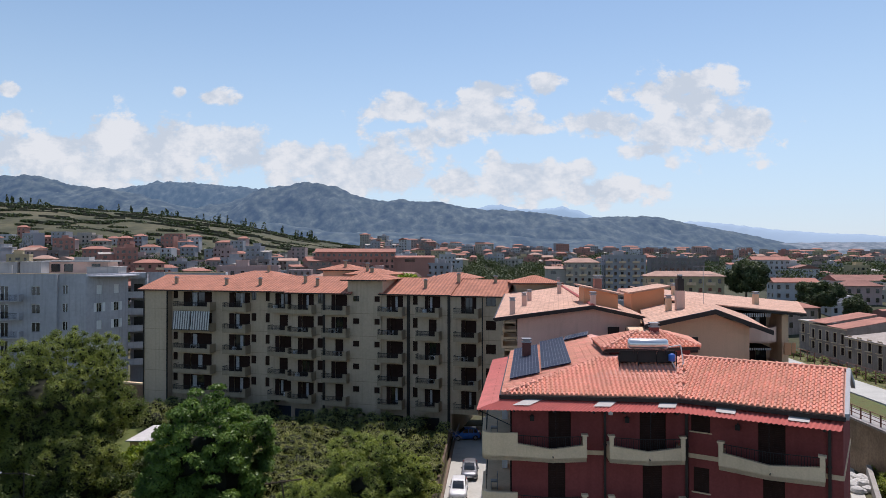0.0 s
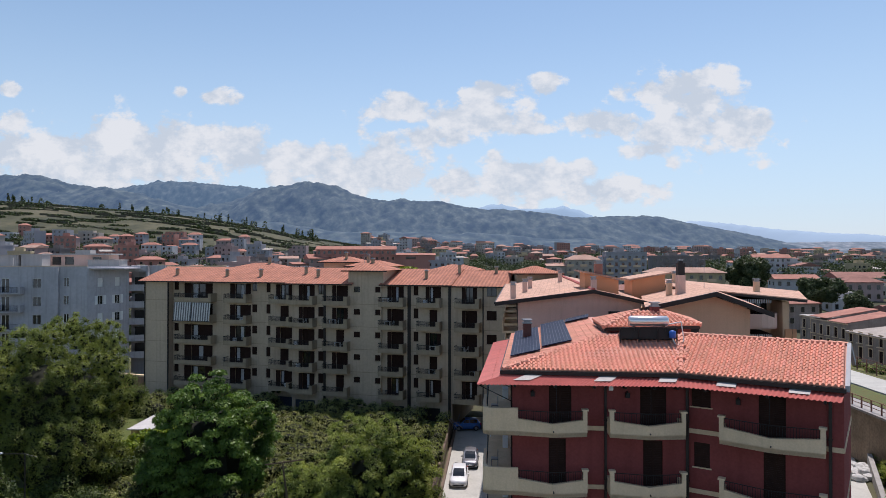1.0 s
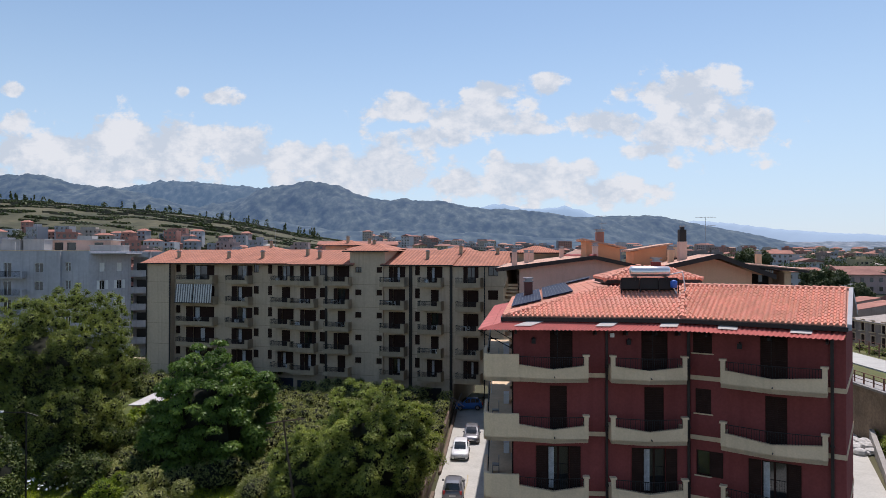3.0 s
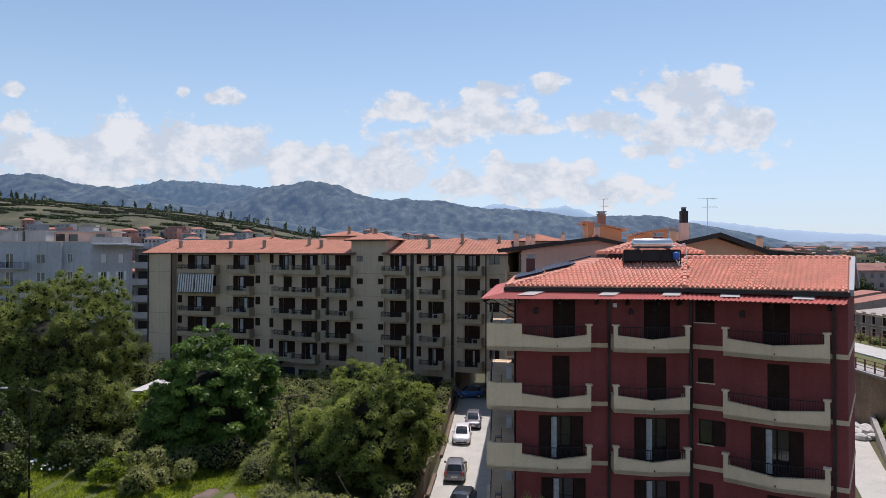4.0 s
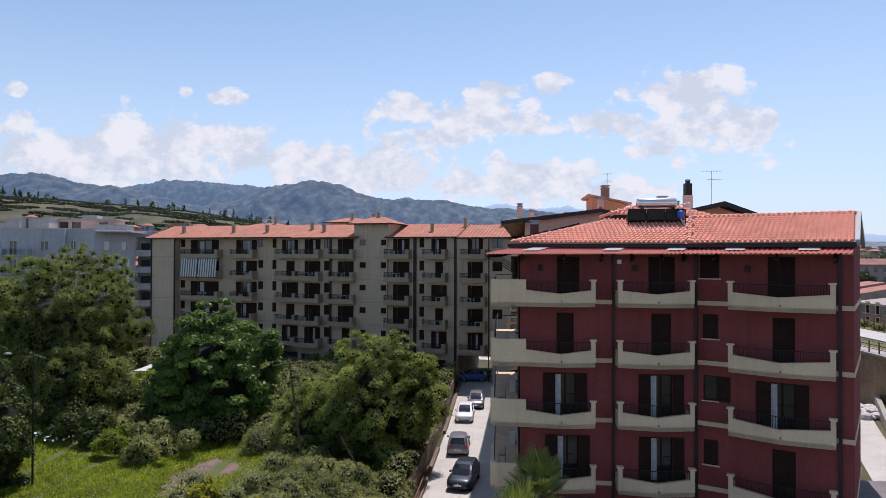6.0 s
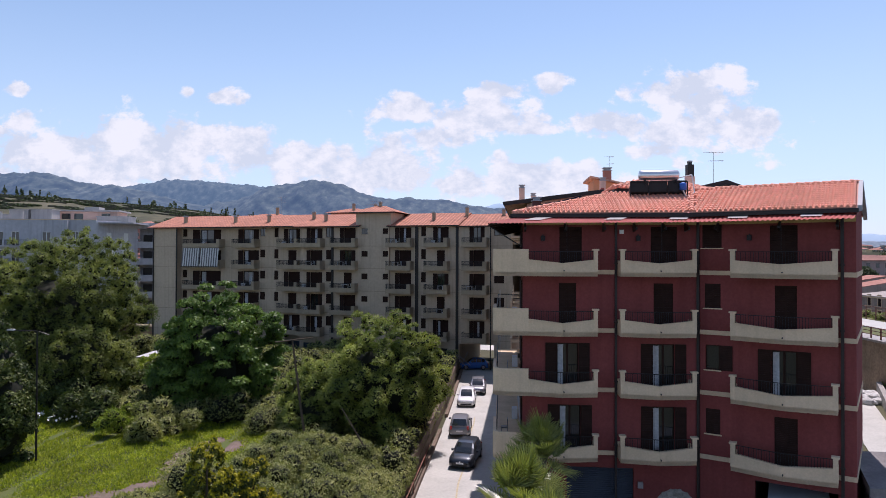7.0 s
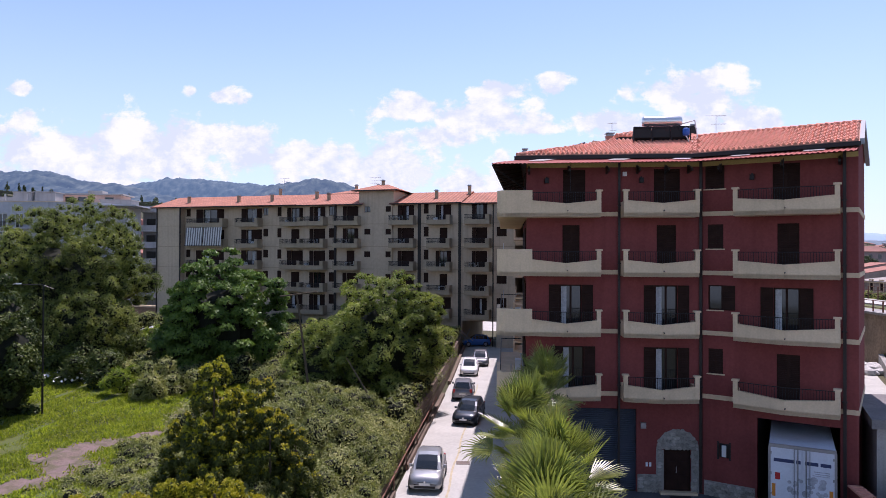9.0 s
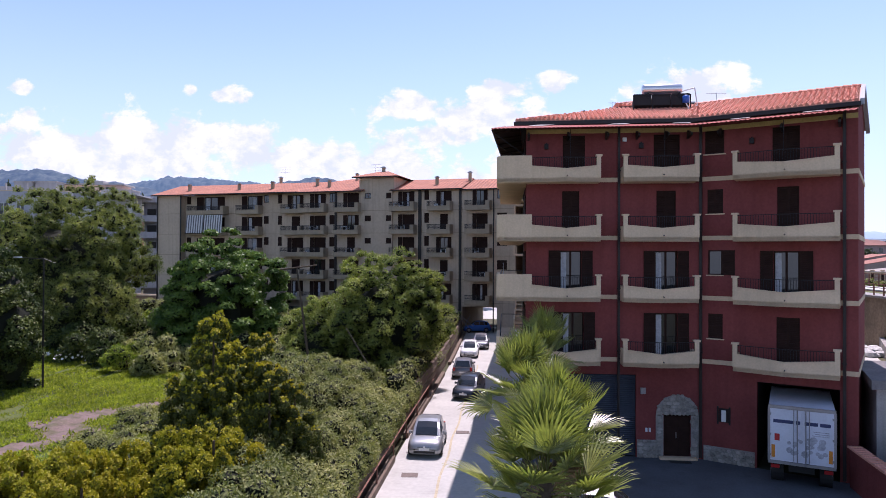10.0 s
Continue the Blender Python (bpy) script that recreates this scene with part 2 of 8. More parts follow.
def tile_sheet(name, col, pitch=.24, course=.36, along=0.0, depth=.6):
    """Barrel tiles seen from afar: relief of rolls and courses; along: bearing of the eaves in degrees."""
    m = mat(name, col, .85, var=.22, scale=.9, fine=6, stain=.3)
    N, L = m.node_tree.nodes, m.node_tree.links
    pos = N.new("ShaderNodeNewGeometry").outputs["Position"]
    rot = N.new("ShaderNodeVectorRotate")
    rot.rotation_type = "Z_AXIS"
    rot.inputs["Angle"].default_value = -radians(along)
    L.new(pos, rot.inputs["Vector"])
    sx = N.new("ShaderNodeSeparateXYZ")
    L.new(rot.outputs[0], sx.inputs[0])

    def mth(op, a, b):
        n = N.new("ShaderNodeMath")
        n.operation = op
        for i, v in enumerate((a, b)):
            if hasattr(v, "links"):
                L.new(v, n.inputs[i])
            else:
                n.inputs[i].default_value = v
        return n.outputs[0]

    roll = mth("SINE", mth("MULTIPLY", sx.outputs[0], 2 * math.pi / pitch), 0.0)
    step = mth("FRACT", mth("DIVIDE", sx.outputs[1], course), 0.0)
    b = N.new("ShaderNodeBump")
    b.inputs["Strength"].default_value, b.inputs["Distance"].default_value = depth, .05
    L.new(mth("ADD", roll, mth("MULTIPLY", step, .5)), b.inputs["Height"])
    bs = N["Principled BSDF"].inputs["Base Color"]
    src = bs.links[0].from_socket
    # colour goes darker in the troughs and along each lap
    roll_tone = mth("MULTIPLY", mth("ADD", roll, 1.0), .5)
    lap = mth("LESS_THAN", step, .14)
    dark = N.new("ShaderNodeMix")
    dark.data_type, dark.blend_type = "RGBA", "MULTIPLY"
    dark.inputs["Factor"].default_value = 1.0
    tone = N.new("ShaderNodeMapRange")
    L.new(mth("SUBTRACT", roll_tone, mth("MULTIPLY", lap, .5)), tone.inputs["Value"])
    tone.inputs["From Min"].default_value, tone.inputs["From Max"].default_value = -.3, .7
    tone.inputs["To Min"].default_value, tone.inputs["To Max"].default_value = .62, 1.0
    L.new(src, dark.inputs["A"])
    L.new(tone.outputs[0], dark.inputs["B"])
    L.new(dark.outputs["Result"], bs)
    L.new(b.outputs[0], N["Principled BSDF"].inputs["Normal"])
    return m


RED_WALL = mat("red_plaster", (.228, .060, .055), .92, spec=.12, var=.14, scale=.5, fine=9, bump=.25, bump_scale=60, streak=.25, stain=.1)
CREAM = mat("cream_concrete", (.69, .52, .345), .9, var=.1, scale=.8, fine=12, bump=.2, bump_scale=50, streak=.22, spec=.15)
SOFFIT = mat("yellow_beam", (.5, .36, .13), .85, var=.15)
STONE = mat("rubble_stone", (.34, .31, .27), .9, var=.25, scale=2, fine=10, per_object=.25, bump=.5)
MORTAR = mat("mortar", (.3, .28, .25), .95, var=.1)
TILE = mat("clay_tile", (.70, .31, .215), .8, var=.12, scale=.9, fine=20, per_object=.08, stain=.08)
TILE_ROW = mat("clay_tile_rows", (.70, .31, .215), .8, var=.12, scale=.9, fine=20, per_island=.08, stain=.08)
TILE_PALE = mat("pale_clay_tile", (.62, .32, .25), .8, var=.2, scale=1.0, fine=16, per_island=.12, stain=.2)
CANOPY = mat("red_canopy_sheet", (.46, .10, .08), .6, var=.15, scale=1.2, stain=.25)
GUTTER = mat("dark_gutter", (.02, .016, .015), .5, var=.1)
PIPE = mat("brown_pipe", (.025, .018, .016), .5, var=.1)
IRON = mat("black_iron", (.018, .016, .017), .55, metal=.3, var=.1)
SHUTTER = mat("dark_wood_shutter", (.034, .017, .013), .75, var=.2, scale=3, fine=30, spec=.1)
GLASS = mat("window_glass", (.015, .018, .02), .06, var=0, spec=.8)
CURTAIN = mat("pale_curtain", (.45, .45, .46), .95, var=.2, scale=5)
WHITE = mat("white_paint", (.75, .75, .73), .6, var=.06)
GREY_METAL = mat("grey_metal", (.3, .3, .31), .4, metal=.7, var=.1)
SILVER = mat("polished_steel", (.75, .73, .72), .3, metal=.85, var=.05)
BLACK = mat("black_rubber", (.02, .02, .02), .7, var=.1)
PANEL = mat("solar_cell", (.014, .022, .05), .5, var=.25, scale=4, spec=.12)
BLUE_PAINT = mat("blue_plastic", (.03, .12, .45), .4, var=.05)
GARAGE = mat("blue_grey_shutter", (.042, .05, .07), .6, metal=.1, var=.1)
YELLOW_WALL = mat("ochre_plaster", (.55, .425, .305), .9, var=.1, scale=.25, fine=3, streak=.3, bump=.1)
YELLOW_BALCONY = mat("beige_concrete", (.38, .295, .20), .9, var=.12, scale=.6, streak=.3)
GREY_WALL = mat("grey_concrete_wall", (.46, .45, .47), .9, var=.12, scale=.2, fine=2, streak=.35)
PEACH_WALL = mat("peach_plaster", (.70, .47, .38), .9, var=.08, scale=.4, streak=.2)
TAN_WALL = mat("tan_plaster", (.68, .47, .31), .9, var=.08, scale=.4, streak=.2)
ORANGE_WALL = mat("orange_plaster", (.62, .30, .16), .9, var=.08, scale=.4)
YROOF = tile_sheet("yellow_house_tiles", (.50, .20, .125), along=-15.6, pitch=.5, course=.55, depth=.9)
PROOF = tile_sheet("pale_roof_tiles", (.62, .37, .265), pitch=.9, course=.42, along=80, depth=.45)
ROAD_MAT = mat("concrete_road", (.44, .43, .39), .9, var=.12, scale=.35, fine=5, stain=.25, bump=.2)
YARD = mat("asphalt_yard", (.10, .105, .115), .9, var=.18, scale=.6, fine=12, stain=.3, bump=.2)
WALL_GARDEN = mat("garden_wall_concrete", (.17, .125, .095), .95, var=.2, scale=.9, streak=.4, bump=.4)
SOIL = mat("garden_soil", (.11, .125, .03), .95, var=.3, scale=.5, col2=(.07, .095, .022))
GRASS_MAT = mat("grass_blades", (.235, .275, .026), .8, var=.3, scale=.5, per_island=.4, translucent=.4)
PATH_MAT = mat("worn_concrete", (.235, .165, .145), .95, var=.3, scale=1.2, stain=.6, bump=.4, col2=(.10, .085, .05))
BARK = mat("bark", (.10, .075, .05), .95, var=.3, scale=4, bump=.6)
YLINE = mat("yellow_line", (.45, .385, .26), .9, var=.2, scale=3)
DRAIN = mat("worn_cast_iron", (.17, .135, .115), .8, var=.25, scale=5)
RUST = mat("rusty_iron", (.22, .10, .07), .8, var=.3, scale=5)

# ---- ground, road, garden ----
def ease(v):
    v = min(max(v, 0), 1)
    return v * v * (3 - 2 * v)


def rise(x, y):
    """Height of the land: flat near, terraces far off to the left, a low rise to the right."""
    u = x / max(y, 60.0)
    left = np.interp(u, [-1.2, -.67, -.42, -.3, -.22, -.14, -.05, .1, .6], [122, 101, 82, 66, 50, 38, 30, 24, 19])
    return float(left * ease((y - 160) / 850)) + 7.5 * ease((u - .26) / .14) * ease((y - 170) / 60) * (1 - ease((y - 300) / 500)) - .03


ys = [-80, -20, 20, 60, 95, 110, 125, 140, 155, 170, 190, 220, 260] + [260 + 40 * i for i in range(1, 26)] + [1350, 1500, 1800, 2300, 3000, 4000, 4900]
us = np.linspace(-1.5, 1.5, 61)
gv = [(u * max(y, 160), y, rise(u * max(y, 160), y) + (noise.noise((u * max(y, 160) / 60, y / 60, 0)) * 3 if y > 300 else 0)) for y in ys for u in us]
gq = [(j * 61 + i, j * 61 + i + 1, (j + 1) * 61 + i + 1, (j + 1) * 61 + i) for j in range(len(ys) - 1) for i in range(60)]
LAND = mat("dry_fields", (.060, .066, .028), .95, var=.4, scale=.03, fine=.3, col2=(.088, .078, .042), stain=.5, squeeze=(1, .35, 1), edge=.2)
solid("ground", fast_mesh("ground", gv, gq, LAND), None, "dry green and straw-coloured land rising to the hills", "ground", kind="structure")


def along_road(y):
    """The foot of the garden wall beside the road."""
    return float(np.interp(y, [0, 27.1, 36.1, 49, 62, 91, 120], [-5.9, -3.55, -2.75, -1.5, -.25, 1.95, 4.2]))


st = [-10, 10, 20, 30, 40, 50, 60, 70, 80, 92]
g = Geo()
for a, b in zip(st, st[1:]):
    g.poly((along_road(a), a, .005), (along_road(a) + 7.6, a, .005), (along_road(b) + 7.6, b, .005), (along_road(b), b, .005))
road = solid("road", g, ROAD_MAT, "pale worn concrete lane with a faded yellow line", "road", kind="structure")
g = Geo()
for a, b in zip(st[2:-3], st[3:-3]):
    for k in range(10):
        c, d = a + (b - a) * k / 10, a + (b - a) * (k + .97) / 10
        w = .06
        xc, xd = along_road(c) + 2.55 + .05 * math.sin(c), along_road(d) + 2.55 + .05 * math.sin(d)
        g.poly((xc - w, c, .011), (xc + w, c, .011), (xd + w, d, .011), (xd - w, d, .011))
part("lane_line", g, YLINE, road, "faded yellow painted line")
for y, dx in ((30.0, 1.1), (37.3, 3.0)):
    g = Geo().box(-.38, -.3, 0, .38, .3, .014)
    for i in range(7):
        g.box(-.34 + i * .1, -.26, .014, -.28 + i * .1, .26, .02)
    part("drain_cover", g, DRAIN, road, "rusty square drain cover", m=Matrix.Translation((along_road(y) + dx, y, .004)))
g = Geo().prism([(4.6, 8), (30, 8), (30, 27), (17.9, 29.1), (12.15, 32.8), (3.4, 33.5), (3.0, 30)], -.02, .012)
solid("yard", g, YARD, "dark asphalt yard in the shade of the red house", "yard", kind="structure")

# garden behind its wall
g = Geo()
ring = [(along_road(y) - .35, y) for y in (5, 15, 27.1, 36.1, 49, 62, 80, 88)]
gx = np.linspace(0, 1, 24)
rows_ = []
for x, y in ring:
    rows_.append([(x - 62 * f, y + 8 * f, .95 + .5 * f + .25 * noise.noise((x - 62 * f, y / 9, 3))) for f in gx])
for r, q in zip(rows_, rows_[1:]):
    for i in range(23):
        g.poly(r[i], q[i], q[i + 1], r[i + 1])
solid("garden_soil", g, SOIL, "overgrown garden soil behind a concrete wall", "soil", kind="structure")
g = Geo()
wst = [8, 16, 20, 24, 28, 32, 36, 40, 45, 50, 55, 60, 65, 70, 75, 80, 84]
for a, b in zip(wst, wst[1:]):
    xa, xb = along_road(a), along_road(b)
    ha, hb = 1.75 + .06 * math.sin(a), 1.75 + .06 * math.sin(b)
    g.prism([(xa - .62, a), (xa - .38, a), (xb - .38, b), (xb - .62, b)], -.02, [ha, ha, hb, hb])
gwall = solid("garden_wall", g, WALL_GARDEN, "stained concrete garden wall overgrown with creepers", "wall", kind="structure")
g = Geo()
for a, b in zip(wst[1:], wst[2:]):
    if int(a) in (32, 55):
        continue
    xa, xb = along_road(a), along_road(b)
    g.prism([(xa - .18, a), (xa + .1, a), (xb + .1, b), (xb - .18, b)], -.02, .3)
solid("kerb", g, WALL_GARDEN, "low broken concrete kerb along the lane", "kerb", kind="structure")
g = Geo()
for a, b in zip(wst[1:10], wst[2:10]):
    g.tube((along_road(a), a, 1.0), (along_road(b), b, 1.0), .04)
    g.tube((along_road(a), a, .02), (along_road(a), a, 1.0), .035)
rail = solid("guard_rail", g, RUST, "rusty red tube guard rail beside the lane", "railing")

# ---- red apartment house ----
A0, K0, C0 = (3.5, 33.4), (12.15, 32.7), (17.75, 29.2)
F1, L1 = frame_at(A0, K0)
F2, L2 = frame_at(K0, C0)
BACK = [(21.75, 35.2), (14.4, 41.0), (13.0, 47.0), (4.9, 47.4)]
SLAB = [4.70, 7.84, 10.81, 13.74]
red = thing("red_apartment_house", (0, 0, 0), "dark red plastered apartment house with cream balconies and clay roof", "house")
WALL_TOP = 16.75

holes1, holes2 = [], []
DOORS1 = [[(1.34, 3.37), (5.92, 8.0)], [(1.10, 3.37), (5.91, 8.0)], [(1.76, 2.72), (6.43, 7.48)], [(1.78, 3.0), (6.29, 7.67)]]
TOPS = [7.25, 10.36, 13.38, 16.2]
for lev in range(4):
    for a, b in DOORS1[lev]:
        wide = b - a > 1.6
        c = (a + b) / 2
        h = (c - .55, c + .55) if wide else (a + .05, b - .05)
        holes1.append((*h, SLAB[lev] + .22, TOPS[lev], lev, wide))
DOORS2 = [(3.29, 4.36), (2.71, 4.8), (3.32, 4.34), (3.12, 4.37)]
for lev, (a, b) in enumerate(DOORS2):
    wide = b - a > 1.6
    c = (a + b) / 2
    h = (c - .55, c + .55) if wide else (a + .05, b - .05)
    holes2.append((*h, SLAB[lev] + .22, TOPS[lev], lev, wide))
WINS2 = [(.31, .98, 6.05, 7.27), (.30, .95, 9.18, 10.4), (.27, 1.0, 12.2, 13.4), (.16, 1.05, 15.15, 16.3)]
GARAGE1 = (2.2, 5.5, .0, 4.15)
ENTRY = (6.85, 8.15, .12, 2.2)
GATE2 = (2.5, 5.9, .0, 4.13)
SMALL2 = (.8, 1.26, 1.96, 2.67)
wall1 = pierced(L1, 0, WALL_TOP, .35, [h[:4] for h in holes1] + [GARAGE1, ENTRY])
part("front_wall", wall1, RED_WALL, red, m=F1)
part("front_wall", pierced(L2, 0, WALL_TOP, .35, [h[:4] for h in holes2] + [w[:4] for w in WINS2] + [GATE2, SMALL2]), RED_WALL, red, m=F2)
outer = [C0] + BACK + [A0]
for p, q in zip(outer, outer[1:]):
    d = Vector((q[0] - p[0], q[1] - p[1])).normalized()
    n = Vector((-d.y, d.x)) * .3
    part("side_wall", Geo().prism([p, q, (q[0] + n.x, q[1] + n.y), (p[0] + n.x, p[1] + n.y)], 0, WALL_TOP), RED_WALL, red)
g = Geo()
mid = ((C0[0] + BACK[0][0]) / 2, (C0[1] + BACK[0][1]) / 2)
g.poly((*C0, WALL_TOP), (*BACK[0], WALL_TOP), (*mid, 18.2))
g.poly((C0[0] - .2, C0[1] + .1, WALL_TOP), (mid[0] - .2, mid[1] + .1, 18.2), (BACK[0][0] - .2, BACK[0][1] + .1, WALL_TOP))
part("gable", g, RED_WALL, red)
for lev in range(1, 5):
    z = SLAB[lev - 1] + (.05 if lev else 0)
    g = Geo().prism([A0, K0, C0] + BACK, z, z + .2)
    # inset so that the floor stays behind the walls
    g.v = [(x + (9 - x) * .03, y + (38 - y) * .05, zz) for x, y, zz in g.v]
    part("storey_floor", g, CREAM, red)
part("inner_wall", Geo().box(.4, 4.2, 4.9, L1 + 4, 4.4, 16.6), CURTAIN, red, m=F1)

# cream string courses, and the ochre beam under the eaves
for F, L in ((F1, L1), (F2, L2)):
    for z in SLAB:
        part("string_course", Geo().box(0, -.035, z + .08, L, 0, z + .3), CREAM, red, m=F)
    part("eaves_beam", Geo().box(0, -.05, 16.3, L, 0, 16.52), SOFFIT, red, m=F)
F3, L3 = frame_at(C0, BACK[0])
for z in SLAB:
    part("string_course", Geo().box(0, -.035, z + .08, L3, 0, z + .3), CREAM, red, m=F3)


def louvres(g, x0, w, y, h):
    """A slatted shutter leaf: a frame with two fields of slats."""
    fields = ((.08, h * .45), (h * .45 + .08, h - .08))
    pierced(x0 + w, 0, h, .035, [(x0 + .05, x0 + w - .05, a, b) for a, b in fields], geo=g, y=y, x0=x0)
    for a, b in fields:
        n = max(3, int((b - a) / .085))
        prof = [(y + .034, b), (y + .034, a)] + [p for k in range(n) for p in ((y + .002, a + (b - a) * (k + .1) / n), (y + .028, a + (b - a) * (k + .95) / n))]
        g.loft([[(x, yy, zz) for yy, zz in prof] for x in (x0 + .05, x0 + w - .05)])


def french_door(F, s0, s1, z0, z1, open_shutters, curtain, parent=red, recess=.12):
    w, h = s1 - s0, z1 - z0
    g = Geo().box(0, 0, 0, .07, .06, h).box(w - .07, 0, 0, w, .06, h).box(.07, 0, h - .07, w - .07, .06, h).box(.07, 0, 0, w - .07, .06, .1).box(w / 2 - .05, 0, .1, w / 2 + .05, .06, h - .07)
    ob = part("french_door", g, SHUTTER, parent, m=F @ Matrix.Translation((s0, recess, z0)))
    for i in (0, 1):
        a = .07 + i * (w / 2 - .02)
        part("pane", Geo().box(a, .02, .1, a + w / 2 - .12, .03, h - .07), GLASS, ob)
        if curtain and (i == 0 or int(z0) % 2):
            gg = Geo()
            n = 9
            for k in range(n):
                x0, x1 = a + (w / 4) * k / n, a + (w / 4) * (k + 1) / n
                y0, y1 = .012 - .008 * (k % 2), .012 - .008 * ((k + 1) % 2)
                gg.poly((x0, y0, .15), (x1, y1, .15), (x1, y1, h - .1), (x0, y0, h - .1))
            part("curtain", gg, CURTAIN, ob)
    lw = w / 2
    for i in (0, 1):
        g = Geo()
        if open_shutters:
            x0 = -lw if i == 0 else w
            y = -recess - .05
        else:
            x0, y = (0.0 if i == 0 else lw), -.06
        louvres(g, x0, lw, y, h)
        part("shutter", g, SHUTTER, ob, "dark slatted shutter")
    return ob


for F, hs in ((F1, holes1), (F2, holes2)):
    for i, (a, b, z0, z1, lev, wide) in enumerate(hs):
        french_door(F, a, b, z0, z1, wide, wide)
for k, (a, b, z0, z1) in enumerate(WINS2):
    w, h = b - a, z1 - z0
    g = Geo().box(0, .1, 0, .06, .16, h).box(w - .06, .1, 0, w, .16, h).box(.06, .1, h - .06, w - .06, .16, h).box(.06, .1, 0, w - .06, .16, .06)
    ob = part("window", g, SHUTTER, red, m=F2 @ Matrix.Translation((a, 0, z0)))
    part("pane", Geo().box(.06, .12, .06, w - .06, .13, h - .06), GLASS, ob)
    part("sill", Geo().box(-.08, -.08, -.05, w + .08, .1, 0), CREAM, ob)
    for i in (0, 1):
        x0 = (0 if i == 0 else w / 2) if k != 1 else (0 if i == 0 else w)
        y = .02 if k != 1 else -.05
        if k == 1 and i == 0:
            continue
        lw = w / 2 if k != 1 else w * .9
        g = Geo()
        louvres(g, x0, lw, y, h)
        part("shutter", g, SHUTTER, ob)


BAR = Geo().box(-.009, -.009, 0, .009, .009, 1).mesh("railing_bar", IRON)


def balcony(F, s0, s1, z, out=.95, bow=.28, left_post=True, wrap=0.0):
    """A bowed cream parapet with end pillars and an iron rail; z is the slab's underside."""
    mid, t = (s0 + s1) / 2, .14
    pl = [(s0, 0), (s0, -out), (mid, -out - bow), (s1, -out), (s1, 0)]
    ob = part("balcony", Geo().prism([(s0, 0), (s0, -out), (mid, -out - bow), (s1, -out), (s1, 0)], z, z + .2), CREAM, red, m=F)
    for (xa, ya, ha), (xb, yb, hb) in (((s0, -out, .78), (mid, -out - bow, .6)), ((mid, -out - bow, .6), (s1, -out, .78))):
        part("parapet", Geo().prism([(xa, ya), (xb, yb), (xb, yb + t), (xa, ya + t)], z - .003, [z + ha, z + hb, z + hb, z + ha]), CREAM, ob)
        part("coping", Geo().prism([(xa, ya - .03), (xb, yb - .03), (xb, yb + t + .03), (xa, ya + t + .03)], [z + ha, z + hb, z + hb, z + ha], [z + ha + .05, z + hb + .05, z + hb + .05, z + ha + .05]), CREAM, ob)
    for s, on in ((s0, left_post), (s1 - t, True)):
        if on:
            part("end_wall", Geo().box(s, -out + t, z + .2, s + t, 0, z + .78), CREAM, ob)
    for s, on in ((s0 + .09, left_post), (s1 - .09, True)):
        if on:
            p = Geo().box(s - .1, -out - .04, z + .2, s + .1, -out + .18, z + 1.26)
            p.prism([(s - .16, -out - .09), (s + .16, -out - .09), (s + .16, -out + .22), (s - .16, -out + .22)], z + 1.26, z + 1.34)
            part("pillar", p, CREAM, ob)
    n = int((s1 - s0) / .11)
    top = z + 1.2

    def front(s):
        return -out + .07 - bow * (1 - abs(s - mid) / ((s1 - s0) / 2)), z + .62 + .18 * abs(s - mid) / ((s1 - s0) / 2)
    for k in range(n + 1):
        s = s0 + (s1 - s0) * k / n
        y, zz = front(s)
        part("railing_bar", BAR, None, ob, m=Matrix.Translation((s, y, zz)) @ Matrix.Diagonal((1, 1, top - zz, 1)))
    for a, b in ((s0, mid), (mid, s1)):
        ya, yb = front(a)[0], front(b)[0]
        part("handrail", Geo().prism([(a, ya - .02), (b, yb - .02), (b, yb + .02), (a, ya + .02)], top, top + .03), IRON, ob)
    part("drain_spout", Geo().tube((mid + .05, -out - bow + .1, z + .3), (mid + .05, -out - bow - .12, z + .28), .03), IRON, ob)
    return ob


